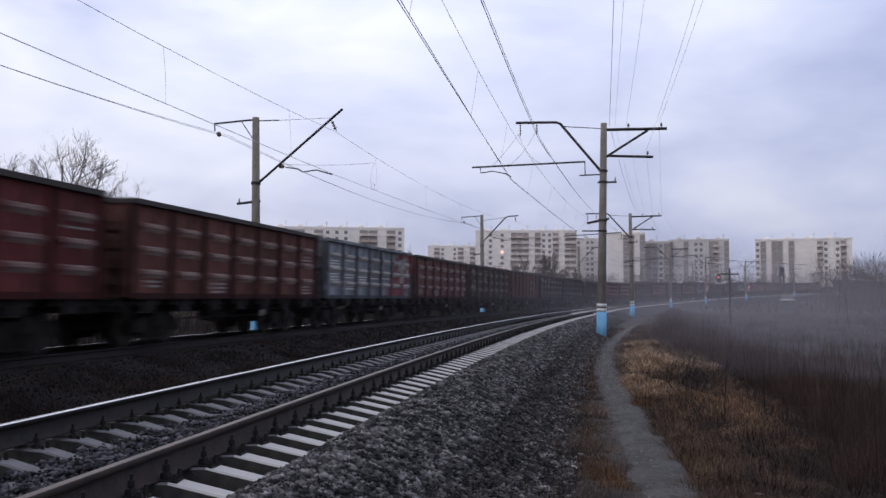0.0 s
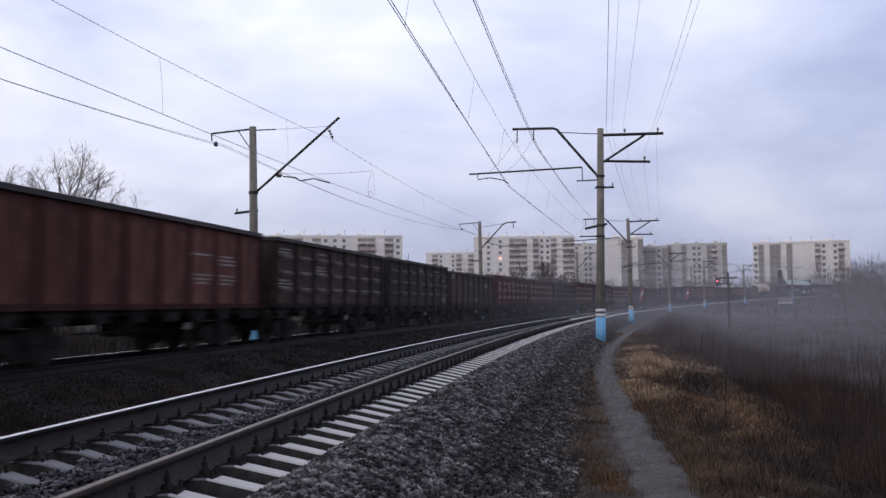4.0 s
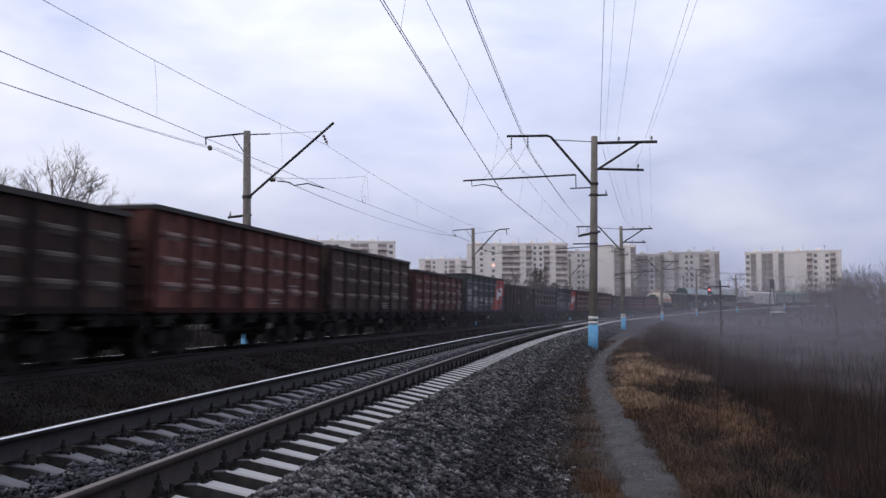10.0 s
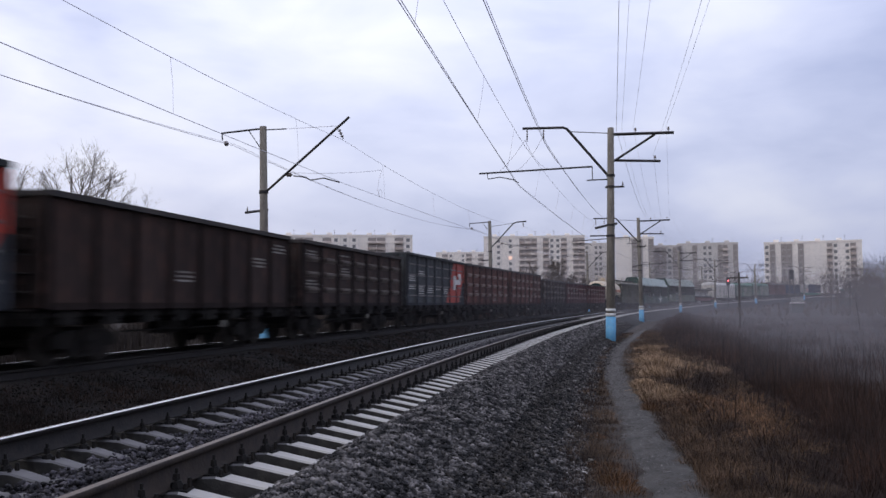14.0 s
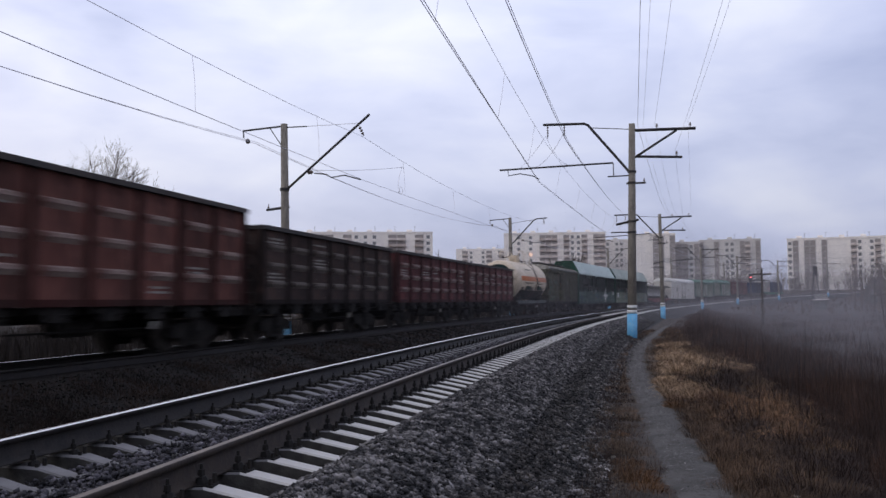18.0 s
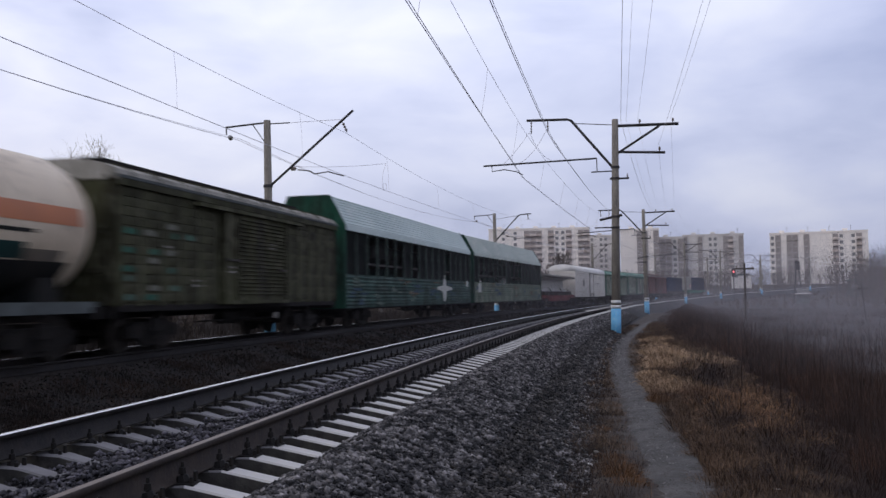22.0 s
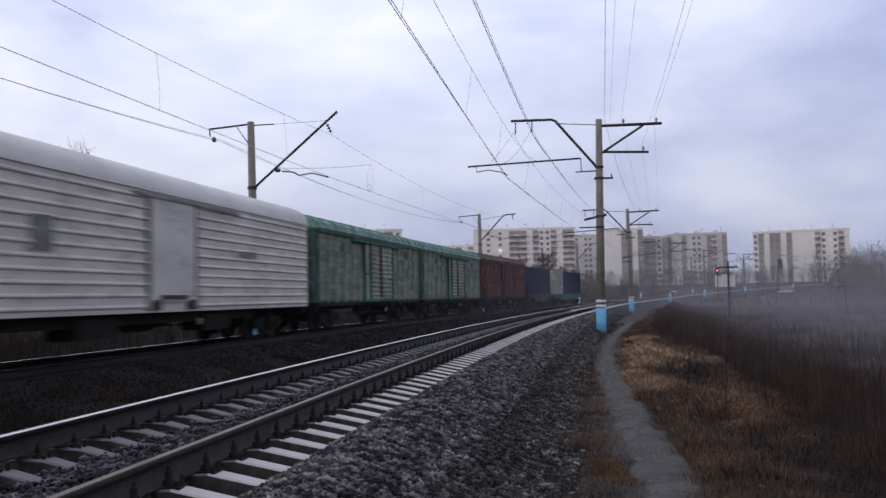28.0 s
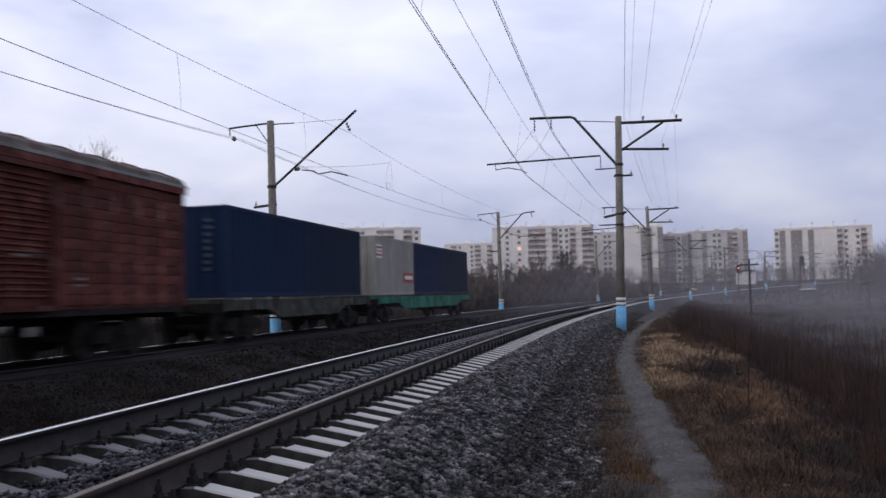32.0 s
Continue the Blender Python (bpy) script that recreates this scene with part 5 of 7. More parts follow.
            part("roof_rib", bm, roof, wagon)
    for s in (-1, 1):
        bm = bmesh.new()
        prism(bm, [(-W - 0.04, 0.82), (-W - 0.04, EAVE), (-0.87, TOP + 0.03), (0.87, TOP + 0.03), (W + 0.04, EAVE), (W + 0.04, 0.82)], s * (h - 0.05), s * (h + 0.1))
        part("gable_end", bm, M_CARRIER_DARK, wagon, "dark green gable end")
        bm = bmesh.new()
        for y in (-1.0, 0.0, 1.0):
            box(bm, s * (h + 0.1), s * (h + 0.15), y - 0.05, y + 0.05, 0.9, 4.6)
        part("end_rib", bm, M_CARRIER_DARK, wagon)
    # sprayed shapes on the lower wall
    bm = bmesh.new()
    if star:
        x, z = 4.6, 1.72
        drawn(bm, [(x + 0.46 * math.cos(q) * (1 - 0.25 * abs(math.sin(q))), z - 0.12 + 0.66 * math.sin(q)) for q in np.linspace(0, 6.283, 21)[:-1]], -W - 0.042, -W)
        drawn(bm, [(x - 1.7, z - 0.08), (x - 0.5, z - 0.18), (x + 0.5, z - 0.18), (x + 1.8, z - 0.08), (x + 1.8, z + 0.04), (x + 0.5, z + 0.14), (x - 0.5, z + 0.14), (x - 1.7, z + 0.04)], -W - 0.043, -W)
        drawn(bm, [(x - 0.06, z + 0.3), (x + 0.06, z + 0.3), (x + 0.03, z + 0.72), (x - 0.03, z + 0.72)], -W - 0.044, -W)
        part("sprayed_cross", bm, GRAFFITI[2], wagon, "pale sprayed cross shape")
        bm = bmesh.new()
        box(bm, 10.3, 10.8, -W - 0.043, -W, 1.85, 2.2)
    else:
        box(bm, -h + 1.0, -h + 1.8, -W - 0.042, -W, 1.5, 2.1)
    part("notice_board", bm, GRAFFITI[2], wagon, "small pale notice board")
    for k in range(16):
        bm = bmesh.new()
        x, z = r.uniform(-h + 1, h - 1), r.uniform(1.1, 2.0)
        for _ in range(4):
            a, c = x + r.uniform(-0.7, 0.7), z + r.uniform(-0.25, 0.25)
            box(bm, a - r.uniform(0.1, 0.5), a + r.uniform(0.1, 0.5), -W - 0.036 - 0.0004 * k, -W, c, c + r.uniform(0.04, 0.11))
        part("sprayed_patch", bm, GRAFFITI[(0, 1, 3, 1)[k % 4]], wagon, "faded sprayed paint")
    bm = bmesh.new()
    for y in (-1.3, 1.2):
        box(bm, -h, h, y, y + 0.1, 0.75, 1.05)
    part("side_sill", bm, M_UNDER, wagon)
    underframe(wagon, h, 1.05)
    add_bogies(wagon, (-8.5, 8.5))
    return wagon


M_REDFRAME = paint("paint_flat_red", (0.13, 0.032, 0.03))
M_DARKFRAME = paint("paint_flat_dark", (0.040, 0.046, 0.041), worn=(0.13, 0.135, 0.12))
M_GREENFRAME = paint("paint_flat_green", (0.03, 0.20, 0.135), worn=(0.08, 0.26, 0.19))
M_CONCRETE = material("girder_concrete", (0.42, 0.42, 0.43), (0.34, 0.34, 0.345), 0.8, 0.85, third=(0.28, 0.28, 0.28), bump=0.2)
M_CONCRETE_DARK = material("girder_top", (0.11, 0.105, 0.10), (0.07, 0.066, 0.062), 1.0, 0.9, bump=0.3)


def flat_frame(wagon, length, mat, belly=True, deck=1.24, bogies=None):
    """A flat wagon's fish-bellied side beams and deck."""
    h = length / 2 - 0.6
    b = bogies or h - 1.9
    for y in (-1.42, 1.3):
        bm = bmesh.new()
        drawn(bm, [(-h, deck), (-h, deck - 0.3), (-b + 1.1, deck - 0.3), (-b + 2.0, deck - 0.58), (b - 2.0, deck - 0.58), (b - 1.1, deck - 0.3), (h, deck - 0.3), (h, deck)], y, y + 0.12)
        part("side_beam", bm, mat, wagon, "fish-bellied side beam")
    for k in range(int(length / 1.5)):
        x = -h + 0.4 + k * (2 * h - 0.8) / (int(length / 1.5) - 1)
        bm = bmesh.new()
        box(bm, x - 0.06, x + 0.06, -1.3, 1.3, deck - 0.2, deck)
        box(bm, x - 0.05, x + 0.05, -1.46, -1.42, deck - 0.28, deck)
        part("cross_bearer", bm, mat, wagon)
    bm = bmesh.new()
    for s in (-1, 1):
        box(bm, s * (h - 0.1), s * h, -1.45, 1.45, deck - 0.35, deck + 0.03)
    part("end_beam", bm, mat, wagon)
    underframe(wagon, h, deck - 0.1)
    add_bogies(wagon, (-b, b))


def container(wagon, x, mat, label, deck=1.32, logo=False, marks=False):
    """A twenty-foot container: corrugated sides, corner posts and castings, end doors."""
    root = part("container", bmesh.new(), mat, wagon, label)
    bm = bmesh.new()
    L, H, W = 3.02, 2.62, 1.24
    n = 22
    for s in (-1, 1):
        pts = []
        for k in range(n):
            x0 = -L + 0.1 + k * (2 * L - 0.2) / n
            d = (2 * L - 0.2) / n
            pts += [(x0, s * (W - 0.006)), (x0 + d * 0.42, s * (W - 0.006)), (x0 + d * 0.5, s * (W - 0.042)), (x0 + d * 0.92, s * (W - 0.042))]
        pts.append((L - 0.1, s * (W - 0.006)))
        lo = [bm.verts.new((a, b, 0.14)) for a, b in pts]
        hi = [bm.verts.new((a, b, H - 0.1)) for a, b in pts]
        for i in range(len(pts) - 1):
            bm.faces.new((lo[i], lo[i + 1], hi[i + 1], hi[i]))
    box(bm, -L + 0.08, L - 0.08, -W + 0.06, W - 0.06, 0.12, H - 0.05)
    box(bm, -L + 0.03, -L + 0.06, -W + 0.08, W - 0.08, 0.14, H - 0.1)
    part("corrugated_wall", bm, mat, root, "corrugated steel walls")
    bm = bmesh.new()
    for a in (-L, L - 0.1):
        for b in (-W, W - 0.1):
            box(bm, a, a + 0.1, b, b + 0.1, 0, H)
            for z in (0, H - 0.12):
                box(bm, a - 0.012, a + 0.112, b - 0.012, b + 0.112, z, z + 0.125)
    for b in (-W, W - 0.1):
        box(bm, -L + 0.1, L - 0.1, b, b + 0.1, 0.0, 0.14)
        box(bm, -L + 0.1, L - 0.1, b, b + 0.1, H - 0.1, H)
    for a in (-L, L - 0.1):
        box(bm, a, a + 0.1, -W + 0.1, W - 0.1, 0, 0.14)
        box(bm, a, a + 0.1, -W + 0.1, W - 0.1, H - 0.1, H)
    part("container_frame", bm, mat, root, "corner posts and rails")
    bm = bmesh.new()
    for b in (-0.85, -0.35, 0.35, 0.85):
        tube(bm, [(-L - 0.01, b, 0.2), (-L - 0.01, b, H - 0.15)], 0.02, 6)
    part("lock_rods", bm, mat, root, "door lock rods")
    if marks:
        bm = bmesh.new()
        r = random.Random(4)
        for k in range(8):
            box(bm, -L - 0.005, -L + 0.05, -0.62 - r.uniform(0.1, 0.22), -0.62 + 0.1, 0.75 + k * 0.2, 0.85 + k * 0.2)
        part("stencil_lines", bm, M_BLUEMARK, root, "pale blue stencilled column")
    if logo:
        bm = bmesh.new()
        box(bm, 1.3, 2.85, -W - 0.012, -W + 0.02, 0.6, 1.05)
        part("label_plate", bm, M_LOGO_RED, root, "red rectangular emblem")
        bm = bmesh.new()
        box(bm, 1.45, 2.7, -W - 0.016, -W, 0.74, 0.92)
        for k in range(4):
            box(bm, -2.75, -2.05, -W - 0.012, -W + 0.02, 1.65 + 0.17 * k, 1.74 + 0.17 * k)
        part("stencil_lines", bm, M_WHITE, root, "white lettering bars")
        bm = bmesh.new()
        for k in range(2):
            box(bm, -2.75, -2.05, -W - 0.015, -W + 0.02, 1.74 + 0.34 * k, 1.82 + 0.34 * k)
        part("stencil_lines", bm, M_LOGO_RED, root, "red lettering bars")
    root.matrix_basis = pose(x, 0, deck)
    return root


M_BLUEMARK = material("pale_blue_marks", (0.035, 0.055, 0.09), None, rough=0.7)
M_CBLUE = material("container_blue", (0.006, 0.015, 0.042), (0.008, 0.017, 0.040), 0.8, 0.7, third=(0.012, 0.022, 0.045), stretch=(1, 1, 0.3), spec=0.12)
M_CBLUE_B = material("container_blue_bright", (0.007, 0.021, 0.064), (0.006, 0.017, 0.050), 0.8, 0.7, stretch=(1, 1, 0.3), spec=0.12)
M_CGREY = material("container_grey", (0.30, 0.295, 0.28), (0.24, 0.235, 0.225), 0.8, 0.6, third=(0.36, 0.35, 0.34), stretch=(1, 1, 0.3))


def container_flat(length, mat, boxes, label):
    wagon = tagged(new("container_flat_wagon"), label, "flat wagon", "container flat wagons of the train")
    flat_frame(wagon, length, mat)
    for x, m, lab, lg, mk in boxes:
        container(wagon, x, m, lab, logo=lg, marks=mk)
    return wagon


def girder_flat():
    wagon = tagged(new("girder_flat_wagon"), "red flat wagon carrying a grey concrete bridge girder", "flat wagon")
    flat_frame(wagon, 19.8, M_REDFRAME)
    g = part("bridge_girder", bmesh.new(), M_CONCRETE, wagon, "grey concrete girder with a wide top slab")
    bm = bmesh.new()
    prism(bm, [(-0.75, 1.62), (0.75, 1.62), (0.62, 1.85), (0.42, 2.0), (0.42, 2.75), (1.05, 3.02), (-1.05, 3.02), (-0.42, 2.75), (-0.42, 2.0), (-0.62, 1.85)], -7.9, 7.6)
    part("web", bm, M_CONCRETE, g, "pale concrete web")
    bm = bmesh.new()
    prism(bm, [(-1.6, 3.02), (1.6, 3.02), (1.6, 3.16), (0.9, 3.32), (-0.9, 3.32), (-1.6, 3.16)], -8.6, 8.5)
    part("top_slab", bm, M_CONCRETE_DARK, g, "dark weathered top slab")
    for x in (-7.4, -5.6, 0, 5.6, 7.2):
        bm = bmesh.new()
        box(bm, x - 0.16, x + 0.16, -1.35, 1.35, 1.24, 1.62)
        part("timber_block", bm, M_TIMBER, wagon, "dark timber bearer")
    for x in (-7.8, -3.0, 3.0, 7.4):
        bm = bmesh.new()
        tube(bm, [(x - 0.5, -1.38, 1.24), (x, -0.8, 2.0), (x + 0.5, -1.38, 1.24)], 0.03, 5)
        tube(bm, [(x - 0.5, 1.38, 1.24), (x, 0.8, 2.0), (x + 0.5, 1.38, 1.24)], 0.03, 5)
        part("lashing", bm, M_RIM, wagon, "steel lashing rod")
    return wagon


M_REEFER = material("reefer_white_paint", (0.60, 0.58, 0.56), (0.47, 0.455, 0.44), 0.9, 0.6, third=(0.34, 0.325, 0.31), stretch=(0.35, 1, 1.0), bump=0.1)
M_REEFER_ROOF = material("reefer_roof", (0.66, 0.655, 0.66), (0.52, 0.52, 0.525), 0.5, 0.6, third=(0.64, 0.64, 0.66), bump=0.15)


def reefer():
    wagon = tagged(new("refrigerator_wagon"), "dirty white refrigerator wagon with ribbed sides and a rounded roof", "goods wagon")
    h, EAVE, TOP, W = 10.2, 4.02, 4.72, 1.5
    bm = bmesh.new()
    box(bm, -h, h, -W, W, 1.0, EAVE)
    part("body", bm, M_REEFER, wagon)
    bm = bmesh.new()
    arch_roof(bm, -h - 0.02, h + 0.02, W, EAVE, TOP, 14, 0.03)
    part("roof", bm, M_REEFER_ROOF, wagon, "pale rounded roof", True)
    bm = bmesh.new()
    for y in (-W - 0.05, W):
        box(bm, -h, h, y, y + 0.05, EAVE - 0.09, EAVE - 0.02)
    part("eave_strip", bm, M_REEFER_ROOF, wagon)
    for side in (0, 180):
        for x0, x1 in ((-h + 0.05, -1.25), (1.35, h - 0.05)):
            for k in range(11):
                z = 1.1 + k * 0.262
                bm = bmesh.new()
                prism(bm, [(-W, z), (-W, z + 0.10), (-W - 0.045, z + 0.06), (-W - 0.045, z + 0.03)], x0, x1)
                o = part("side_rib", bm, M_REEFER, wagon)
                o.matrix_basis = pose(0, 0, 0, 0, 0, side)
        bm = bmesh.new()
        box(bm, -1.1, 1.2, -W - 0.06, -W, 1.25, EAVE - 0.22)
        d = part("door", bm, M_REEFER, wagon, "plain insulated door")
        d.matrix_basis = pose(0, 0, 0, 0, 0, side)
        bm = bmesh.new()
        for x in (-1.2, 1.25):
            box(bm, x - 0.06, x + 0.06, -W - 0.09, -W, 1.05, EAVE - 0.15)
        box(bm, -1.9, 4.0, -W - 0.1, -W, EAVE - 0.24, EAVE - 0.16)
        part("door_rail", bm, M_GREYTRIM, d, "grey door frame and rail")
        bm = bmesh.new()
        box(bm, -0.7, 0.7, -W - 0.11, -W - 0.05, 1.32, 1.42)
        box(bm, -1.0, -0.7, -W - 0.11, -W, 1.05, 1.3)
        box(bm, 0.8, 1.1, -W - 0.11, -W, 1.05, 1.3)
        part("door_step", bm, M_RIM, d, "dark steps under the door")
        bm = bmesh.new()
        box(bm, 4.2, 5.4, -W - 0.05, -W, 2.55, 2.72)
        box(bm, -5.6, -4.9, -W - 0.05, -W, 2.3, 3.0)
        o = part("faded_patch", bm, M_GREYTRIM, wagon, "faded grey lettering patch")
        o.matrix_basis = pose(0, 0, 0, 0, 0, side)
    for s in (-1, 1):
        bm = bmesh.new()
        for k in range(11):
            z = 1.1 + k * 0.262
            box(bm, s * h, s * (h + 0.045), -W + 0.05, W - 0.05, z, z + 0.08)
        part("end_ribs", bm, M_REEFER, wagon)
    bm = bmesh.new()
    box(bm, -h - 0.1, -h, -0.9, 0.3, 3.0, 3.3)
    part("end_board", bm, M_MARK, wagon, "pale board on the end wall")
    bm = bmesh.new()
    box(bm, -6, 6, -1.2, 1.2, 0.72, 1.0)
    for x in (-3, 3):
        box(bm, x - 0.8, x + 0.8, -1.35, -0.6, 0.45, 0.9)
    part("equipment_boxes", bm, M_UNDER, wagon, "dark equipment boxes under the floor")
    underframe(wagon, h, 1.02)
    add_bogies(wagon, (-7.4, 7.4))
    return wagon


M_GREYTRIM = paint("paint_grey_trim", (0.22, 0.22, 0.22), dirt=(0.1, 0.1, 0.1))

SPEED = 15.18
LAG = ((0, 9, 12, 18, 22, 32), (0, 0, 0.22, 0.38, 0.45, 0.5))   # seconds, and metres lost against an even speed
TRAIN = []   # wagon, and where its middle is at the start, in metres along the far track
LOOKS = {-1: ("pressed", "dark_red"), 0: ("pressed", "red_brown"), 1: ("pressed", "pale_grey"), 2: ("pressed", "red_brown"), 3: ("pressed", "dark_brown"),
         4: ("smooth", "red_brown"), 5: ("pressed", "dark_brown"), 6: ("pressed", "black_grey"), 7: ("smooth", "dark_brown"), 8: ("pressed", "dark_red"),
         9: ("pressed", "red_brown"), 10: ("pressed", "dark_brown"), 11: ("pressed", "red_brown"), 12: ("pressed", "brown"), 13: ("pressed", "red_brown"),
         14: ("lined", "grey"), 15: ("smooth", "dark_brown"), 16: ("pressed", "dark_brown"), 17: ("lined", "grey"), 18: ("pressed", "red_brown"),
         19: ("pressed", "red_brown"), 20: ("pressed", "dark_brown"), 21: ("pressed", "dark_red"), 22: ("pressed", "dark_red")}
WORDS = {"red_brown": "rusty red-brown", "dark_red": "dark red", "brown": "dusty brown", "dark_brown": "dirty dark brown", "black_grey": "sooty black-grey", "grey": "slate-grey", "pale_grey": "pale grey"}
KINDS = {"pressed": "pressed side panels", "lined": "a red emblem panel", "smooth": "plain ribbed sides"}
TALL_SIDES = {7: -0.16, 11: 0.34, 12: 0.34, 14: 0.35, 17: 0.32, 18: 0.34, 19: 0.34}
built = {}
for i in range(-1, 23):
    style, colour = LOOKS[i]
    logo = colour in ("grey", "pale_grey")
    key = (style, colour, TALL_SIDES.get(i, 0.0))
    middle = 19.22 + 13.92 * (i + 0.5)
    if key in built:
        w = copy_thing(built[key], Matrix())
    else:
        w = built[key] = gondola(style, colour, "%s open goods wagon with %s" % (WORDS[colour], "a red emblem panel" if logo else KINDS[style]), logo, TALL_SIDES.get(i, 0.0))
    TRAIN.append((w, middle))
TAIL = [
    (tank_wagon(), 340.1, 352.3),
    (boxcar("covered_wagon", "olive-green covered wagon with a ribbed sliding door", 16.0, M_OLIVE, M_OLIVE_ROOF, M_OLIVE, M_SILL, walkway=True, door_ribs=20, post=M_OLIVE_POST), 351.6, 367.7),
    (car_carrier("green car carrier with a pale cross sprayed on it", M_CARRIER, M_ROOF_PALE, True, 5), 367.85, 392.0),
    (car_carrier("faded green car carrier with a weathered roof", M_CARRIER_PALE, M_ROOF_GREY, False, 8), 392.35, 416.5),
    (girder_flat(), 416.8, 436.2),
    (reefer(), 435.8, 457.1),
    (boxcar("covered_wagon", "sea-green covered wagon with pale door ribs", 16.8, M_GREEN, M_GREEN_ROOF, M_PALE_DOOR, M_MINT, door_ribs=11, sheet=M_SHEET, top=4.56, post=M_SHEET_POST), 457.2, 474.0),
    (boxcar("covered_wagon", "sea-green covered wagon with rust-stained door", 16.8, M_GREEN, M_GREEN_ROOF, M_PALE_DOOR, M_MINT, door_ribs=11, sheet=M_SHEET, top=4.56, post=M_SHEET_POST), 474.0, 490.7),
    (boxcar("covered_wagon", "rusty red covered wagon with a weathered roof", 16.7, M_OXIDE, M_OXIDE_ROOF, M_OXIDE, M_GREYTRIM, eave=4.08, top=4.53, door_ribs=20, post=M_OXIDE_POST), 490.8, 507.4),
    (container_flat(14.5, M_DARKFRAME, [(-3.05, M_CBLUE_B, "dark blue corrugated container", False, True), (3.05, M_CBLUE, "dark blue corrugated container", False, False)], "dark flat wagon with two dark blue containers"), 508.5, 523.1),
    (container_flat(19.8, M_GREENFRAME, [(-6.15, M_CGREY, "grey corrugated container with a red emblem", True, False), (0.0, M_CBLUE_B, "blue corrugated container", False, False), (6.12, M_CBLUE, "dark blue corrugated container", False, False)],
                    "green flat wagon with grey and blue containers"), 523.2, 543.1),
]
for w, a, b in TAIL:
    TRAIN.append((w, (a + b) / 2))
# ---- apartment blocks in the distance ----
M_LIT = bpy.data.materials.new("lit_window")
M_LIT.use_nodes = True
M_LIT.node_tree.nodes["Principled BSDF"].inputs["Emission Color"].default_value = (1.0, 0.42, 0.16, 1)
M_LIT.node_tree.nodes["Principled BSDF"].inputs["Emission Strength"].default_value = 0.9


def apartment_block(p0, p1, base, storeys, columns, wall, label, depth=13.0, lit=()):
    """A panel block between two ground corners of its front: walls with panel joints, windows, balconies and a flat roof.
    columns: w window, b balcony, d glazed loggia, . blank panel."""
    a, b = Vector((p0[0], p0[1], 0)), Vector((p1[0], p1[1], 0))
    width, n = (b - a).length, len(columns)
    house = tagged(new("apartment_block"), label, "apartment block", "apartment blocks behind the railway")
    cw, sh = width / n, 2.8
    H = storeys * sh + 1.3
    bm = bmesh.new()
    box(bm, 0, width, 0, depth, -3, H)
    part("wall", bm, wall, house)
    bm = bmesh.new()
    for x0, x1, y0, y1 in ((-0.15, width + 0.15, -0.15, 0.15), (-0.15, width + 0.15, depth - 0.15, depth + 0.15), (-0.15, 0.15, 0.15, depth - 0.15), (width - 0.15, width + 0.15, 0.15, depth - 0.15)):
        box(bm, x0, x1, y0, y1, H, H + 0.7)
    part("parapet", bm, wall, house, "flat roof parapet")
    r = random.Random(int(p0[0] * 10) + 999)
    for x in np.arange(4, width - 3, 9.0):
        bm = bmesh.new()
        box(bm, x, x + 2.2, 4, 7, H, H + 1.9)
        part("lift_house", bm, wall, house, "small roof housing")
        bm = bmesh.new()
        tube(bm, [(x + 3.5, 3, H), (x + 3.5, 3, H + 3.2)], 0.05, 4)
        tube(bm, [(x + 3.0, 3, H + 2.9), (x + 4.0, 3, H + 2.9)], 0.04, 4)
        part("aerial", bm, M_STEEL, house, "thin roof aerial")
    # panel joints
    bm = bmesh.new()
    for k in range(1, storeys + 1):
        box(bm, 0, width, -0.03, 0.0, 0.9 + k * sh - 0.04, 0.9 + k * sh + 0.04)
    for i in range(1, n):
        box(bm, i * cw - 0.04, i * cw + 0.04, -0.028, 0.0, 0, H)
    j = part("panel_joints", bm, M_PANEL_B, house, "grey joints between wall panels")
    j["kind"] = "stuff"
    bm = bmesh.new()
    ww = min(0.75, cw * 0.3)
    box(bm, -ww, ww, -0.06, 0.0, 0.75, 2.2)
    pane = mesh_of("window", bm, M_GLASS)
    bm = bmesh.new()
    box(bm, -ww, ww, -0.08, 0.0, 0.75, 2.2)
    pane_lit = mesh_of("window", bm, M_LIT)
    # flat panel on the wall; the recess's shade is put into its dark colour
    bm = bmesh.new()
    bw = cw * 0.47
    box(bm, -bw, bw, -0.05, 0.0, 1.0, 2.55)
    back = mesh_of("loggia", bm, M_LOGGIA)
    bm = bmesh.new()
    box(bm, -bw, bw, -1.1, -0.02, -0.06, 0.1)
    box(bm, -bw, bw, -1.1, -1.02, 0.1, 1.0)
    for s in (-1, 1):
        box(bm, s * bw - 0.04, s * bw + 0.04, -1.0, -0.02, 0.1, 1.0)
    front = mesh_of("balcony", bm, M_BALC)
    front_b = front.copy()
    front_b.materials[0] = M_BALC_B
    bm = bmesh.new()
    box(bm, -bw, bw, -0.5, 0.0, 0.1, 0.95)
    box(bm, -bw, bw, -0.42, 0.0, 0.95, 2.5)
    box(bm, -bw, bw, -0.5, 0.0, 2.5, 2.7)
    glazed = mesh_of("glazed_loggia", bm, M_LOGGIA_B)
    for i, c in enumerate(columns):
        for k in range(storeys):
            x, z = (i + 0.5) * cw, 0.9 + k * sh
            if c == "w":
                o = part("window", pane_lit if (i, k) in lit else pane, None, house, "lit window" if (i, k) in lit else "")
                o.matrix_basis = pose(x, 0, z)
            elif c == "b":
                o = part("loggia", back, None, house)
                o.matrix_basis = pose(x, 0, z)
                o = part("balcony", front_b if r.random() < 0.3 else front, None, house)
                o.matrix_basis = pose(x, 0, z)
            elif c == "d":
                o = part("glazed_loggia", glazed, None, house)
                o.matrix_basis = pose(x, 0, z)
    d = (b - a).normalized()
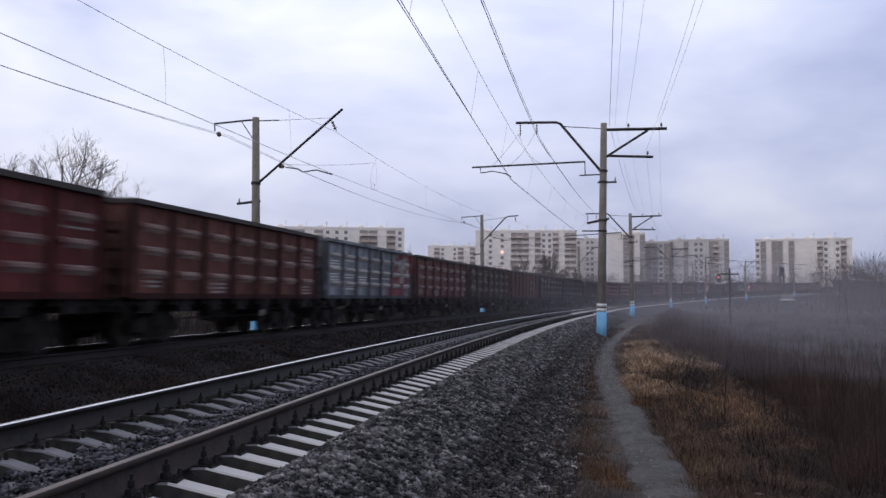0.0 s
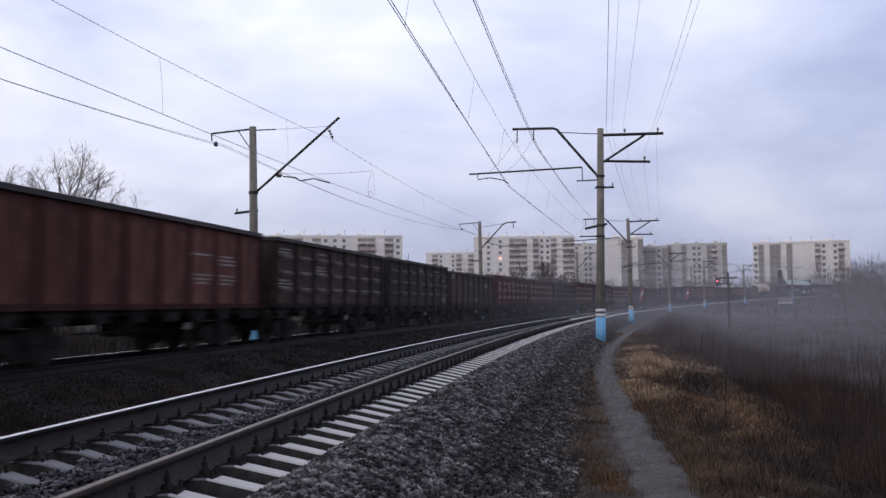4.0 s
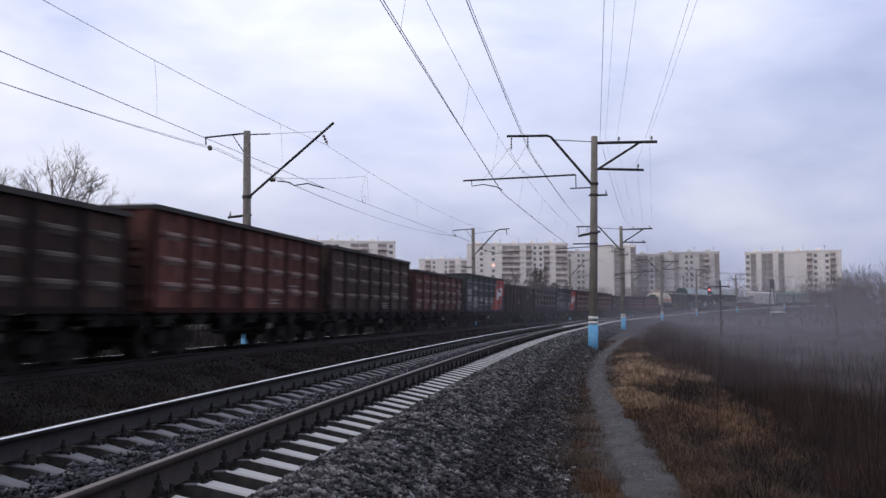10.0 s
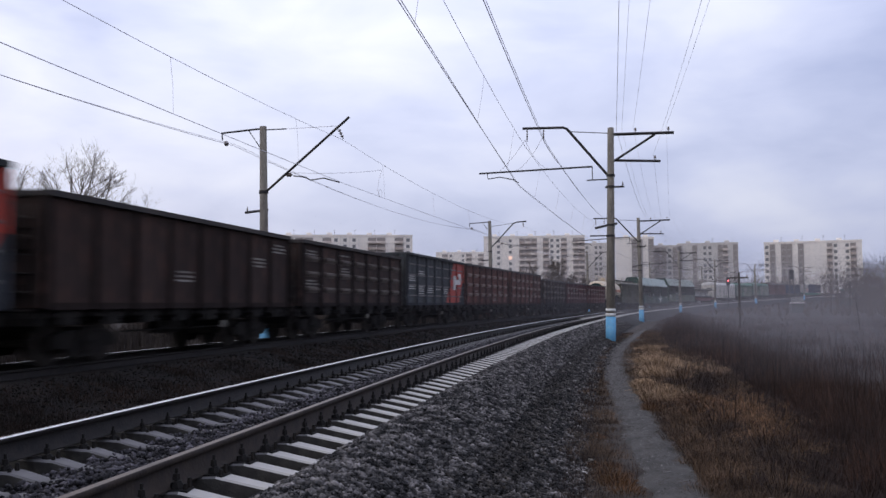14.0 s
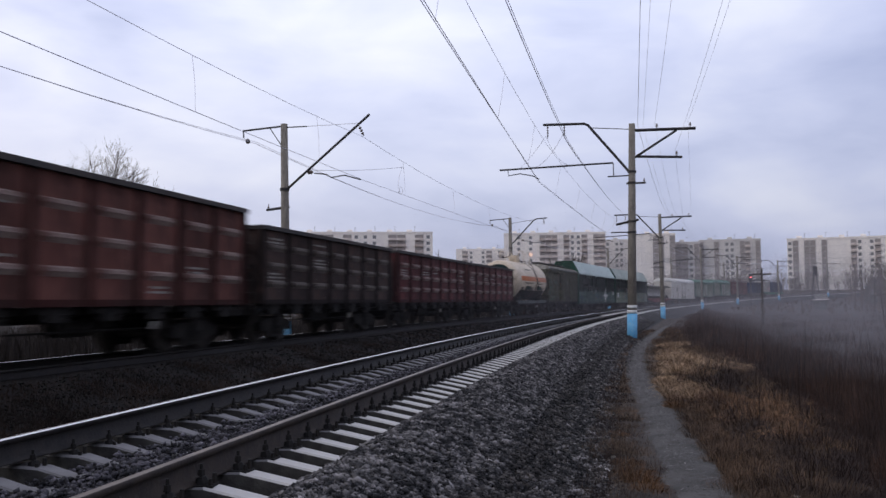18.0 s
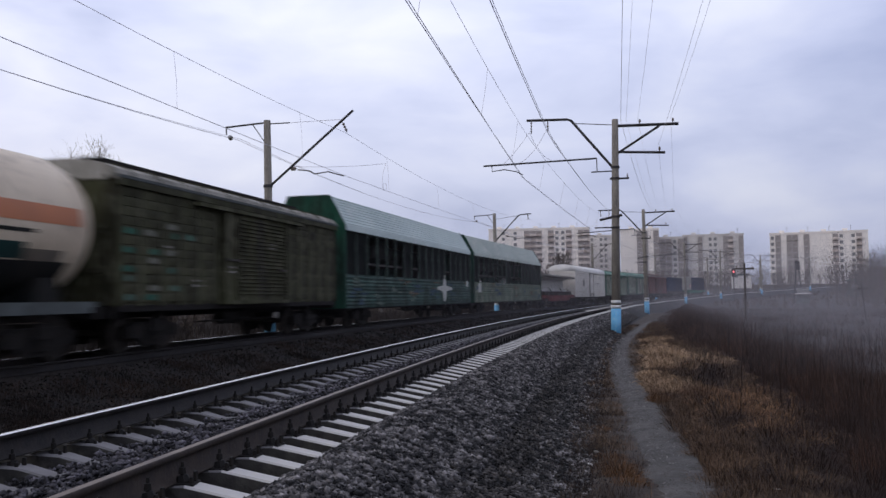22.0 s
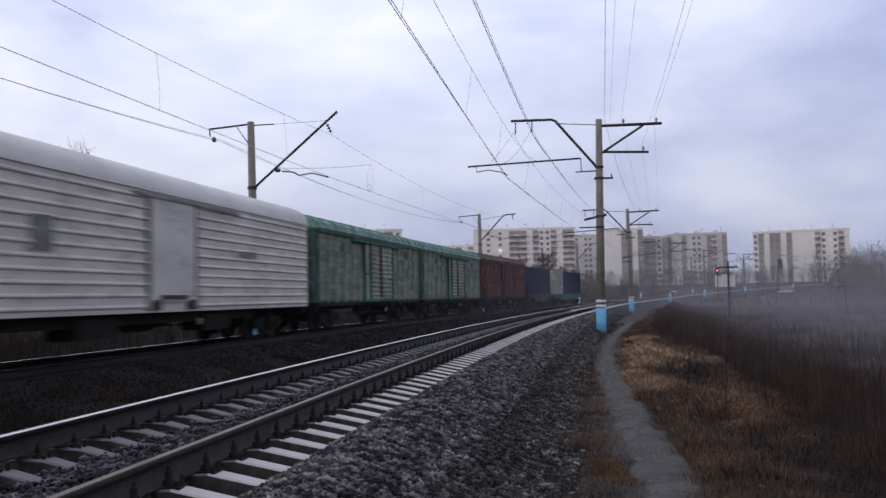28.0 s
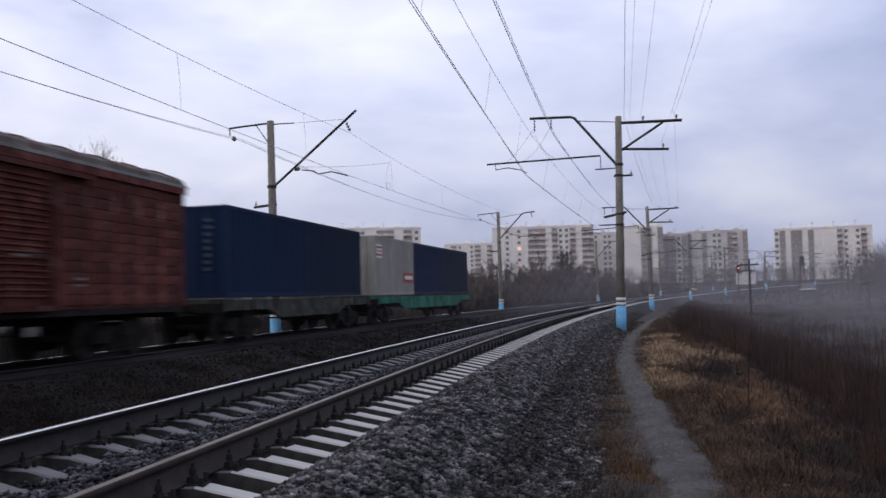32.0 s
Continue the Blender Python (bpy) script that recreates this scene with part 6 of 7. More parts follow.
    house.matrix_world = Matrix.Translation((a.x, a.y, base)) @ Matrix(((d.x, -d.y, 0, 0), (d.y, d.x, 0, 0), (0, 0, 1, 0), (0, 0, 0, 1)))
    return house


M_BALC_B = material("balcony_front_brown", (0.36, 0.29, 0.27), (0.48, 0.42, 0.40), 0.5, 0.9)
M_LOGGIA_B = material("glazed_loggia", (0.26, 0.24, 0.245), (0.38, 0.35, 0.35), 0.4, 0.7)
PALE, GREY = "pale panel apartment block with rows of balconies", "grey panel apartment block with glazed loggias"
apartment_block((-69.3, 394.0), (-9.3, 399.9), 3.0, 10, "w.bb.bwww.bb.bw", M_PANEL, PALE, lit=((8, 6),))
apartment_block((1.7, 545.0), (31.0, 544.2), 3.5, 10, ".bw.wb.b", M_PANEL, PALE)
apartment_block((25.0, 439.3), (74.1, 433.7), 5.0, 10, "..w.w.bbb.bwwb.bb", M_PANEL, PALE, lit=((4, 6), (4, 3)))
apartment_block((79.0, 463.3), (92.8, 460.8), 3.0, 10, "w.ww.d", M_PANEL_B, GREY)
apartment_block((86.3, 421.2), (103.8, 417.3), 2.8, 10, "...dd.d", M_PANEL, GREY)
apartment_block((104.2, 428.0), (117.2, 424.3), 2.0, 9, "dddwd", M_PANEL_B, GREY)
apartment_block((118.0, 429.1), (144.8, 420.9), 3.0, 9, "d..d.ww.db.d", M_PANEL_B, GREY)
apartment_block((153.9, 412.2), (192.0, 396.1), 2.2, 9, "wd.dd.d....bw.wb.", M_PANEL, GREY)

# ---- bare trees and bushes ----
M_BARK = material("bark", (0.035, 0.03, 0.028), (0.06, 0.052, 0.048), 3, 0.95, bump=0.3)
M_TWIG = material("twigs", (0.075, 0.06, 0.053), (0.11, 0.09, 0.078), 0.6, 0.95)
M_TWIG_PALE = material("pale_twigs", (0.19, 0.17, 0.165), (0.25, 0.23, 0.22), 0.6, 0.95)


def grow(r, start, way, length, radius, depth, out, spread, droop=0.0):
    """Branches as a list of (points, radius at foot, radius at tip, level)."""
    pts, p, d = [start.copy()], start.copy(), way.normalized()
    steps = 4 if depth > 1 else 3
    for _ in range(steps):
        d = (d + Vector((r.uniform(-1, 1), r.uniform(-1, 1), r.uniform(-0.4, 0.7) - droop)) * 0.16).normalized()
        p = p + d * (length / steps)
        pts.append(p.copy())
    out.append((pts, radius, radius * 0.55, depth))
    if depth == 0:
        return
    for k in range(r.randint(5, 7) if depth > 1 else r.randint(5, 8)):
        f = r.uniform(0.3, 1.0)
        i = min(steps - 1, int(f * steps))
        q = pts[i].lerp(pts[i + 1], f * steps - i)
        side = Vector((r.uniform(-1, 1), r.uniform(-1, 1), r.uniform(-0.25, 0.45)))
        grow(r, q, d * (1 - spread) + side * spread, length * r.uniform(0.38, 0.6), radius * 0.5, depth - 1, out, spread, droop)


def tree_meshes(name, seed, height, stems=1, spread=0.55, depth=4, thick=0.16, twig=0.011, trunk=0.55, keep=1.0):
    r = random.Random(seed)
    out = []
    for k in range(stems):
        way = Vector((r.uniform(-0.12, 0.12), r.uniform(-0.12, 0.12), 1)) if stems == 1 else Vector((r.uniform(-0.6, 0.6), r.uniform(-0.6, 0.6), 1))
        grow(r, Vector((r.uniform(-0.2, 0.2) * (stems > 1), r.uniform(-0.2, 0.2) * (stems > 1), -0.3)), way, height * trunk * (1 if stems == 1 else r.uniform(0.6, 1)), thick, depth, out, spread)
    bm = bmesh.new()
    for pts, a, b, lv in out:
        if lv >= depth - 1:
            tube(bm, pts, max(a, twig), 4, max(b, twig))
    trunk_me = mesh_of("trunk", bm, M_BARK)
    verts, faces, base = [], [], 0
    for pts, a, b, lv in out:
        if lv >= depth - 1 or r.random() > (keep if lv == 0 else 0.5 + 0.5 * keep if lv == 1 else 1):
            continue
        pts = pts if lv else [pts[0], pts[-1]]
        a, b = max(a, twig), max(b, twig * 0.8)
        ring = []
        for i, p in enumerate(pts):
            q = a + (b - a) * i / (len(pts) - 1)
            for k in range(3):
                ang = 2.0944 * k
                verts.append((p.x + q * math.cos(ang), p.y + q * math.sin(ang), p.z + q * 0.3 * math.sin(ang)))
        for i in range(len(pts) - 1):
            for k in range(3):
                faces.append((base + i * 3 + k, base + i * 3 + (k + 1) % 3, base + i * 3 + 3 + (k + 1) % 3, base + i * 3 + 3 + k))
        base += 3 * len(pts)
    crown = bpy.data.meshes.new("crown")
    crown.from_pydata(verts, [], faces)
    crown.materials.append(M_TWIG)
    return trunk_me, crown, max(v[2] for v in verts)


def plant(kind, meshes, x, y, z, turn, size, label, category, group, slim=1.0):
    t = tagged(new(kind), label, category, group)
    part("trunk", meshes[0], None, t)
    part("crown", meshes[1], None, t)
    t.matrix_world = Matrix.Translation((x, y, z)) @ Matrix.Rotation(turn, 4, "Z") @ Matrix.Scale(size / meshes[2], 4) @ Matrix.Diagonal((slim, slim, 1, 1))
    return t




SHRUB = [tree_meshes("bush", 40 + k, 4.6, 5, 0.5, 3, 0.05, 0.014, 0.5, 0.55) for k in range(4)]
BARE = "leafless tree with fine grey-brown twigs behind the train"
FINE = [tree_meshes("tree", seed, 14.0, 1, 0.62, 5, 0.12, 0.0048, 0.42, 0.36) for seed in (5, 18, 27)]
for me in FINE:
    me[0].materials[0] = me[1].materials[0] = M_TWIG_PALE
for k, x, y, turn, h in ((0, -30.4, 70.0, 0.0, 14.8), (1, -28.9, 70.6, 2.0, 15.0), (2, -33.0, 69.0, 0.6, 14.0), (1, -26.3, 72.0, 5.0, 12.9)):
    plant("bare_tree", FINE[k], x, y, -0.3, turn, h, BARE, "tree", "bare trees behind the train", 0.74)
CLUMP = [tree_meshes("tree", 61 + k, 11.0, 2, 0.42, 4, 0.12, 0.022, 0.5, 0.45) for k in range(2)]
for k, (x, y, h) in enumerate(((18.6, 150.0, 9.8), (20.2, 152.0, 8.6))):
    plant("bare_tree", CLUMP[k % 2], x, y, -0.2, 1.7 * k, h, "dark leafless tree beyond the far track", "tree", "bare trees behind the train")
rb = random.Random(77)
for k in range(150):
    s = rb.uniform(6, 240)
    lat = -rb.uniform(15.5, 34)
    q = on_line(s, lat)
    near = 1.0 if s < 85 else 1.35 + rb.uniform(0, 0.5) * (1 if s < 190 else 0.4)
    if s > 170:
        near *= 0.75
    plant("bare_bush", SHRUB[k % 4], float(q[0]), float(q[1]), float(ground_height(q[0], q[1])) - 0.1, rb.uniform(0, 6.28), 4.2 * near * rb.uniform(0.55, 1.05),
          "leafless grey-brown bush on the far side of the line", "bush", "bushes beyond the far track")
for s, lat, sz in [(146, -23, 2.0), (150, -25, 1.9), (141, -26, 1.75), (118, -21, 1.5), (126, -23, 1.6)] + [(rb.uniform(92, 172), -rb.uniform(17.5, 27), rb.uniform(1.1, 1.7)) for _ in range(26)]:
    q = on_line(s, lat)
    plant("bare_bush", SHRUB[int(s) % 4], float(q[0]), float(q[1]), float(ground_height(q[0], q[1])) - 0.1, s, sz * 4.6, "tall leafless bush beyond the far track", "bush", "bushes beyond the far track")


def far_wood(name, count, where, hmin, hmax, seed, label):
    """Distant bare trees as one mass of slender twig strokes."""
    r = np.random.RandomState(seed)
    V, Fc = [], []
    base = 0
    for k in range(count):
        x, y = where(r)
        h = r.uniform(hmin, hmax)
        z0 = float(ground_height(x, y))
        m = 120
        a = r.rand(m) * 6.283
        rad = h * 0.34 * np.sqrt(r.rand(m))
        zz = h * (0.15 + 0.85 * r.rand(m) ** 0.7)
        taper = np.sin(np.clip(zz / h, 0, 1) * 2.7) ** 0.7
        cx, cy = x + rad * taper * np.cos(a), y + rad * taper * np.sin(a)
        ln = h * (0.07 + 0.12 * r.rand(m))
        w = 0.016 + 0.024 * r.rand(m)
        lx, ly = 0.5 * ln * np.cos(a), 0.5 * ln * np.sin(a)
        v = np.stack([np.stack([cx - w, cy, z0 + zz - ln], 1), np.stack([cx + w, cy, z0 + zz - ln], 1), np.stack([cx + lx, cy + ly, z0 + zz], 1)], 1).reshape(-1, 3)
        t = np.array([[x - 0.14, y, z0 - 0.5], [x + 0.14, y, z0 - 0.5], [x, y, z0 + h * 0.9]])
        V.append(np.concatenate([v, t]))
        Fc.append(base + np.arange(3 * (m + 1)).reshape(-1, 3))
        base += 3 * (m + 1)
    return tagged(bulk(name, np.concatenate(V), np.concatenate(Fc), [M_TWIG]), label, "trees", kind="stuff")


far_wood("distant_trees", 420, lambda r: (lambda u: (u * 260 - 30, 330 + 45 * r.rand() - 0.20 * max(0, u * 260 - 30)))(r.rand()), 4, 9, 5, "leafless trees in front of the apartment blocks")
far_wood("distant_wood", 260, lambda r: (lambda u: (165 + u * 260, 420 - 0.5 * u * 260 + 60 * r.rand()))(r.rand()), 9, 19, 6, "distant bare wood beside the apartment blocks")
far_wood("horizon_trees", 260, lambda r: (-420 + 520 * r.rand(), 520 + 120 * r.rand()), 8, 16, 9, "distant bare trees on the horizon")


far_wood("field_edge_trees", 110, lambda r: (lambda d, a: (d * math.sin(a), d * math.cos(a)))(r.uniform(150, 230), r.uniform(0.42, 0.62)), 5.5, 10.5, 15, "bare brown trees at the edge of the field")
far_wood("distant_scrub", 520, lambda r: (lambda d, a: (d * math.sin(a), d * math.cos(a)))(r.uniform(125, 300), r.uniform(0.30, 0.62)), 0.4, 1.0, 12, "low bare scrub between the line and the town")


# ---- withered grass and reeds ----
def blades(name, x, y, z, height, width, lean, mat, label, seed, category="grass"):
    """Bent grass blades: two segments each, leaning at random."""
    r = np.random.RandomState(seed)
    n = len(x)
    a, b = r.rand(n) * 6.283, r.rand(n) * 6.283
    ux, uy = np.cos(a), np.sin(a)
    l1 = lean * r.rand(n)
    dx, dy = np.cos(b) * l1 * height, np.sin(b) * l1 * height
    w = width
    p = np.zeros((n, 5, 3))
    p[:, 0] = np.stack([x - ux * w, y - uy * w, z], 1)
    p[:, 1] = np.stack([x + ux * w, y + uy * w, z], 1)
    p[:, 2] = np.stack([x + dx * 0.35 - ux * w * 0.7, y + dy * 0.35 - uy * w * 0.7, z + height * 0.58], 1)
    p[:, 3] = np.stack([x + dx * 0.35 + ux * w * 0.7, y + dy * 0.35 + uy * w * 0.7, z + height * 0.58], 1)
    p[:, 4] = np.stack([x + dx, y + dy, z + height * (1 - 0.35 * l1)], 1)
    tri = np.array([[0, 1, 3], [0, 3, 2], [2, 3, 4]])
    f = (np.arange(n)[:, None, None] * 5 + tri[None]).reshape(-1, 3)
    return tagged(bulk(name, p.reshape(-1, 3), f, [mat]), label, category, kind="stuff")


M_TAN = material("withered_grass_tan", (0.16, 0.105, 0.066), (0.40, 0.285, 0.19), 1.2, 0.9, vary=0.5)
M_RUSSET = material("withered_grass_russet", (0.036, 0.024, 0.018), (0.118, 0.077, 0.051), 1.6, 0.9, vary=0.8)
M_AMBER = material("withered_grass_amber", (0.075, 0.042, 0.024), (0.215, 0.13, 0.075), 1.6, 0.9, vary=0.7)
M_RUSTY = material("rusty_weed_tops", (0.036, 0.021, 0.016), (0.085, 0.046, 0.033), 0.8, 0.9, vary=0.7)
M_VERGE = material("withered_verge_grass", (0.049, 0.036, 0.029), (0.128, 0.092, 0.068), 0.8, 0.9, vary=0.55)
M_ORANGE_G = material("withered_grass_orange", (0.12, 0.06, 0.024), (0.085, 0.044, 0.02), 1.5, 0.9, vary=0.4)
M_REED = material("reed_stems", (0.024, 0.0165, 0.0145), (0.060, 0.035, 0.027), 0.5, 0.9, vary=0.75)
M_REED_FAR = material("far_brush", (0.021, 0.0175, 0.0165), (0.038, 0.031, 0.028), 0.3, 0.9, vary=0.4)
M_REED_DARK = material("dark_stems", (0.015, 0.0105, 0.010), (0.032, 0.021, 0.018), 0.35, 0.9, vary=0.4)

M_DEAD = material("dead_weeds_between_tracks", (0.012, 0.0084, 0.0067), (0.036, 0.024, 0.0175), 0.7, 0.9, vary=0.5)


def field_z(lat):
    return np.interp(lat, [2.7, 3.0, 3.5, 4.2, 5.2, 6.3, 7.3, 10.0, 14, 60], [-0.02, 0.03, 0.02, 0.0, 0.0, -0.08, -0.42, -0.75, -0.8, -0.8])


def clumped(r, n, s0, s1, lat0, lat1, clumps, size, power=1.0, near=1.0):
    """Places in clumps between two distances beside the track."""
    cs, cl = s0 * (s1 / s0) ** (r.rand(clumps) ** power), lat0 + (lat1 - lat0) * r.rand(clumps) ** near
    k = r.randint(0, clumps, n)
    return cs[k] + size * r.randn(n), cl[k] + size * r.randn(n)


def sow(name, s, lat, height, width, lean, mat, label, seed, category="grass"):
    ok = (np.abs(lat - path_middle(s)) > np.interp(s, [0, 10, 40], [0.36, 0.30, 0.26])) & (s > 3.0)
    s, lat, height = s[ok], lat[ok], (height + 0 * s if np.isscalar(height) else height[ok])
    q = on_line(s, lat, field_z(lat) - 0.02)
    return blades(name, q[:, 0], q[:, 1], q[:, 2], height, width * np.clip(s / 14, 0.8, 2.2), lean, mat, label, seed, category)


g = np.random.RandomState(31)
# short turf right of the path and on the verge
s, lat = clumped(g, 70000, 5, 60, 4.3, 6.5, 520, 0.24)
sow("low_turf", s, lat, (0.08 + 0.16 * g.rand(70000)) * np.where((s < 12) & (lat > 5.1), 0.3, 1.0), 0.0028, 0.9, M_RUSSET, "low withered russet turf beside the path", 1)
s, lat = clumped(g, 34000, 4.5, 55, 2.3, 3.5, 460, 0.14)
sow("dark_turf", s, lat, 0.05 + 0.12 * g.rand(34000), 0.003, 0.9, M_REED_DARK, "dark dead weeds over the foot of the stone slope", 3)
s, lat = clumped(g, 34000, 4.5, 55, 2.6, 3.7, 300, 0.13)
sow("verge_turf", s, lat, 0.05 + 0.12 * g.rand(34000), 0.0026, 0.9, M_VERGE, "withered turf at the foot of the stone slope", 2)
s, lat = -9 + 14 * g.rand(9000), 3.0 + 4.5 * g.rand(9000) ** 1.3
ok = np.abs(lat - path_middle(s)) > 0.4
q = on_line(s[ok], lat[ok], field_z(lat[ok]) - 0.02)
blades("near_turf", q[:, 0], q[:, 1], q[:, 2], 0.06 + 0.14 * g.rand(int(ok.sum())), 0.003, 0.9, M_RUSSET, "low withered turf beside the path", 4)
# tussocks: blades leaning outwards from a common foot


def tussocks(name, places, count, mat, label, seed):
    r = np.random.RandomState(seed)
    ps, pl, ph = (np.array(a) for a in zip(*places))
    k = np.repeat(np.arange(len(ps)), count)
    n = len(k)
    a, rad = r.rand(n) * 6.283, np.sqrt(r.rand(n))
    foot = 0.12 + 0.2 * ph[k]
    q = on_line(ps[k], pl[k], field_z(pl[k]) - 0.03)
    x, y, z = q[:, 0] + foot * rad * np.cos(a), q[:, 1] + foot * rad * np.sin(a), q[:, 2]
    h = ph[k] * (0.5 + 0.6 * r.rand(n)) * (1.1 - 0.45 * rad)
    out = (0.4 + 0.95 * rad) * (0.7 + 0.7 * r.rand(n)) * h
    b = a + 0.7 * (r.rand(n) - 0.5)
    dx, dy = np.cos(b) * out, np.sin(b) * out
    w = 0.0019 * np.clip(ps[k] / 12, 0.8, 2.2)
    c = r.rand(n) * 6.283
    ux, uy = np.cos(c) * w, np.sin(c) * w
    p = np.zeros((n, 5, 3))
    p[:, 0], p[:, 1] = np.stack([x - ux, y - uy, z], 1), np.stack([x + ux, y + uy, z], 1)
    p[:, 2], p[:, 3] = np.stack([x + dx * 0.4 - ux, y + dy * 0.4 - uy, z + h * 0.75], 1), np.stack([x + dx * 0.4 + ux, y + dy * 0.4 + uy, z + h * 0.75], 1)
    p[:, 4] = np.stack([x + dx, y + dy, z + h * (0.9 - 0.6 * rad)], 1)
    tri = np.array([[0, 1, 3], [0, 3, 2], [2, 3, 4]])
    f = (np.arange(n)[:, None, None] * 5 + tri[None]).reshape(-1, 3)
    return tagged(bulk(name, p.reshape(-1, 3), f, [mat]), label, "grass", kind="stuff")


def spread(r, n, s0, l0, ds, dl, h0, h1):
    return [(s0 + ds * r.gauss(0, 1), l0 + abs(dl * r.gauss(0, 1)), r.uniform(h0, h1)) for _ in range(n)]


rt = random.Random(3)
tan = spread(rt, 34, 25.0, 4.55, 1.5, 0.55, 0.3, 0.55) + spread(rt, 16, 18.4, 4.5, 0.8, 0.4, 0.22, 0.4) + spread(rt, 12, 20.5, 4.3, 1.5, 0.15, 0.15, 0.3) + spread(rt, 14, 31.0, 4.4, 3.0, 0.4, 0.25, 0.4)
tussocks("tan_tussocks", tan, 230, M_TAN, "tussocks of dry tan grass beside the path", 41)
amber = spread(rt, 34, 16.2, 5.0, 1.1, 0.7, 0.25, 0.48) + spread(rt, 14, 13.6, 5.5, 0.8, 0.35, 0.22, 0.4)
tussocks("amber_tussocks", amber, 210, M_AMBER, "orange-brown dead grass tussocks on the bank", 46)
rus = [(rt.uniform(7.0, 32), 0, 0) for _ in range(380)]
rus = [(a, rt.uniform(4.5, min(6.5, 4.9 + 0.075 * a)), rt.uniform(0.10, 0.24 + 0.006 * a)) for a, _, _ in rus]
tussocks("russet_tussocks", rus, 170, M_RUSSET, "russet dead grass tussocks with dark hollows between", 42)
dark = [(a, rt.uniform(5.0, 8.5), rt.uniform(0.25, 0.5)) for a in (rt.uniform(8, 26) for _ in range(120))] + [(a, rt.uniform(4.8, 7.0), rt.uniform(0.12, 0.3)) for a in (rt.uniform(7, 14) for _ in range(110))]
tussocks("dark_tussocks", dark, 150, M_REED_DARK, "dark withered tussocks in the low ground", 43)
edge = [(a, float(path_middle(a)) + rt.choice((-1, 1)) * rt.uniform(0.34, 0.66), rt.uniform(0.03, 0.12)) for a in (rt.uniform(6, 34) for _ in range(900))]
tussocks("path_edge_tufts", edge, 40, M_VERGE, "small dead tufts along the edge of the path", 44)
ora = [(9.9, 3.72, 0.2), (10.3, 3.66, 0.18), (9.5, 3.8, 0.16), (10.8, 3.6, 0.15), (16.4, 4.4, 0.2), (16.9, 4.45, 0.2), (13.0, 3.45, 0.12)]
tussocks("orange_tussocks", ora, 260, M_ORANGE_G, "orange-brown dead grass tufts beside the path", 45)
# reeds and dead weeds over the low field
s, lat = clumped(g, 130000, 8, 120, 5.0, 34, 3000, 0.42, near=2.0)
sow("dead_reeds", s, lat, (0.4 + 0.75 * g.rand(130000)) * np.clip((lat - np.interp(s, [8, 12, 20, 30, 45], [5.4, 5.9, 6.5, 6.0, 5.1])) / 1.2, 0.1, 1.0) * np.clip(s / 18, 0.55, 1.0) * np.where(s < 12.5, 0.35, 1.0), 0.0042, 0.5, M_REED, "tall dead reddish-brown weeds in the low field", 22, "reeds")
s, lat = clumped(g, 32000, 10, 130, 5.6, 30, 900, 0.5, near=1.6)
sow("dark_weeds", s, lat, (0.5 + 0.6 * g.rand(32000)) * np.clip((lat - np.interp(s, [8, 12, 20, 30, 45], [5.5, 6.0, 6.6, 6.1, 5.2])) / 1.2, 0.1, 1.0) * np.clip(s / 22, 0.5, 1.0), 0.005, 0.4, M_REED_DARK, "dark withered weeds in the low field", 23, "reeds")
s, lat = clumped(g, 700, 10, 45, 6.5, 18, 500, 0.5)
sow("tall_stalks", s, lat, 1.2 + 0.6 * g.rand(700), 0.006, 0.25, M_REED_DARK, "single tall dead stalks above the weeds", 24, "reeds")
s, lat = clumped(g, 42000, 9, 34, 6.0, 12, 210, 0.22)
sow("bushy_weeds", s, lat, (0.25 + 0.55 * g.rand(42000)) * np.clip((lat - np.interp(s, [8, 12, 20, 30, 45], [5.4, 5.9, 6.5, 6.0, 5.1])) / 0.8, 0.1, 1.0), 0.0032, 0.9, M_REED_DARK, "dark bushy dead weeds in the low field", 27, "weeds")
s, lat = clumped(g, 16000, 9, 34, 6.0, 12, 90, 0.2)
sow("rusty_weeds", s, lat, (0.35 + 0.55 * g.rand(16000)) * np.clip((lat - np.interp(s, [8, 12, 20, 30, 45], [5.4, 5.9, 6.5, 6.0, 5.1])) / 0.8, 0.1, 1.0), 0.003, 0.7, M_RUSTY, "rusty dead weed tops in the low field", 28, "weeds")
# sparse growth between the tracks
s, lat = clumped(g, 70000, 9, 90, -6.6, -2.9, 620, 0.26)
q = on_line(s, lat, old_height(lat) - 0.02)
blades("dry_weeds", q[:, 0], q[:, 1], q[:, 2], 0.05 + 0.11 * g.rand(70000), 0.005, 0.9, M_DEAD, "sparse dry weeds between the two tracks", 25)
# brush beyond the far track
s, lat = clumped(g, 26000, 8, 200, -26, -13.5, 900, 0.7)
q = on_line(s, lat, -0.2)
blades("far_brush", q[:, 0], q[:, 1], q[:, 2] + ground_height(q[:, 0], q[:, 1]) + 0.2, 0.6 + 1.0 * g.rand(26000), 0.014, 0.5, M_REED_FAR, "grey-brown dead brush beyond the far track", 26, "brush")


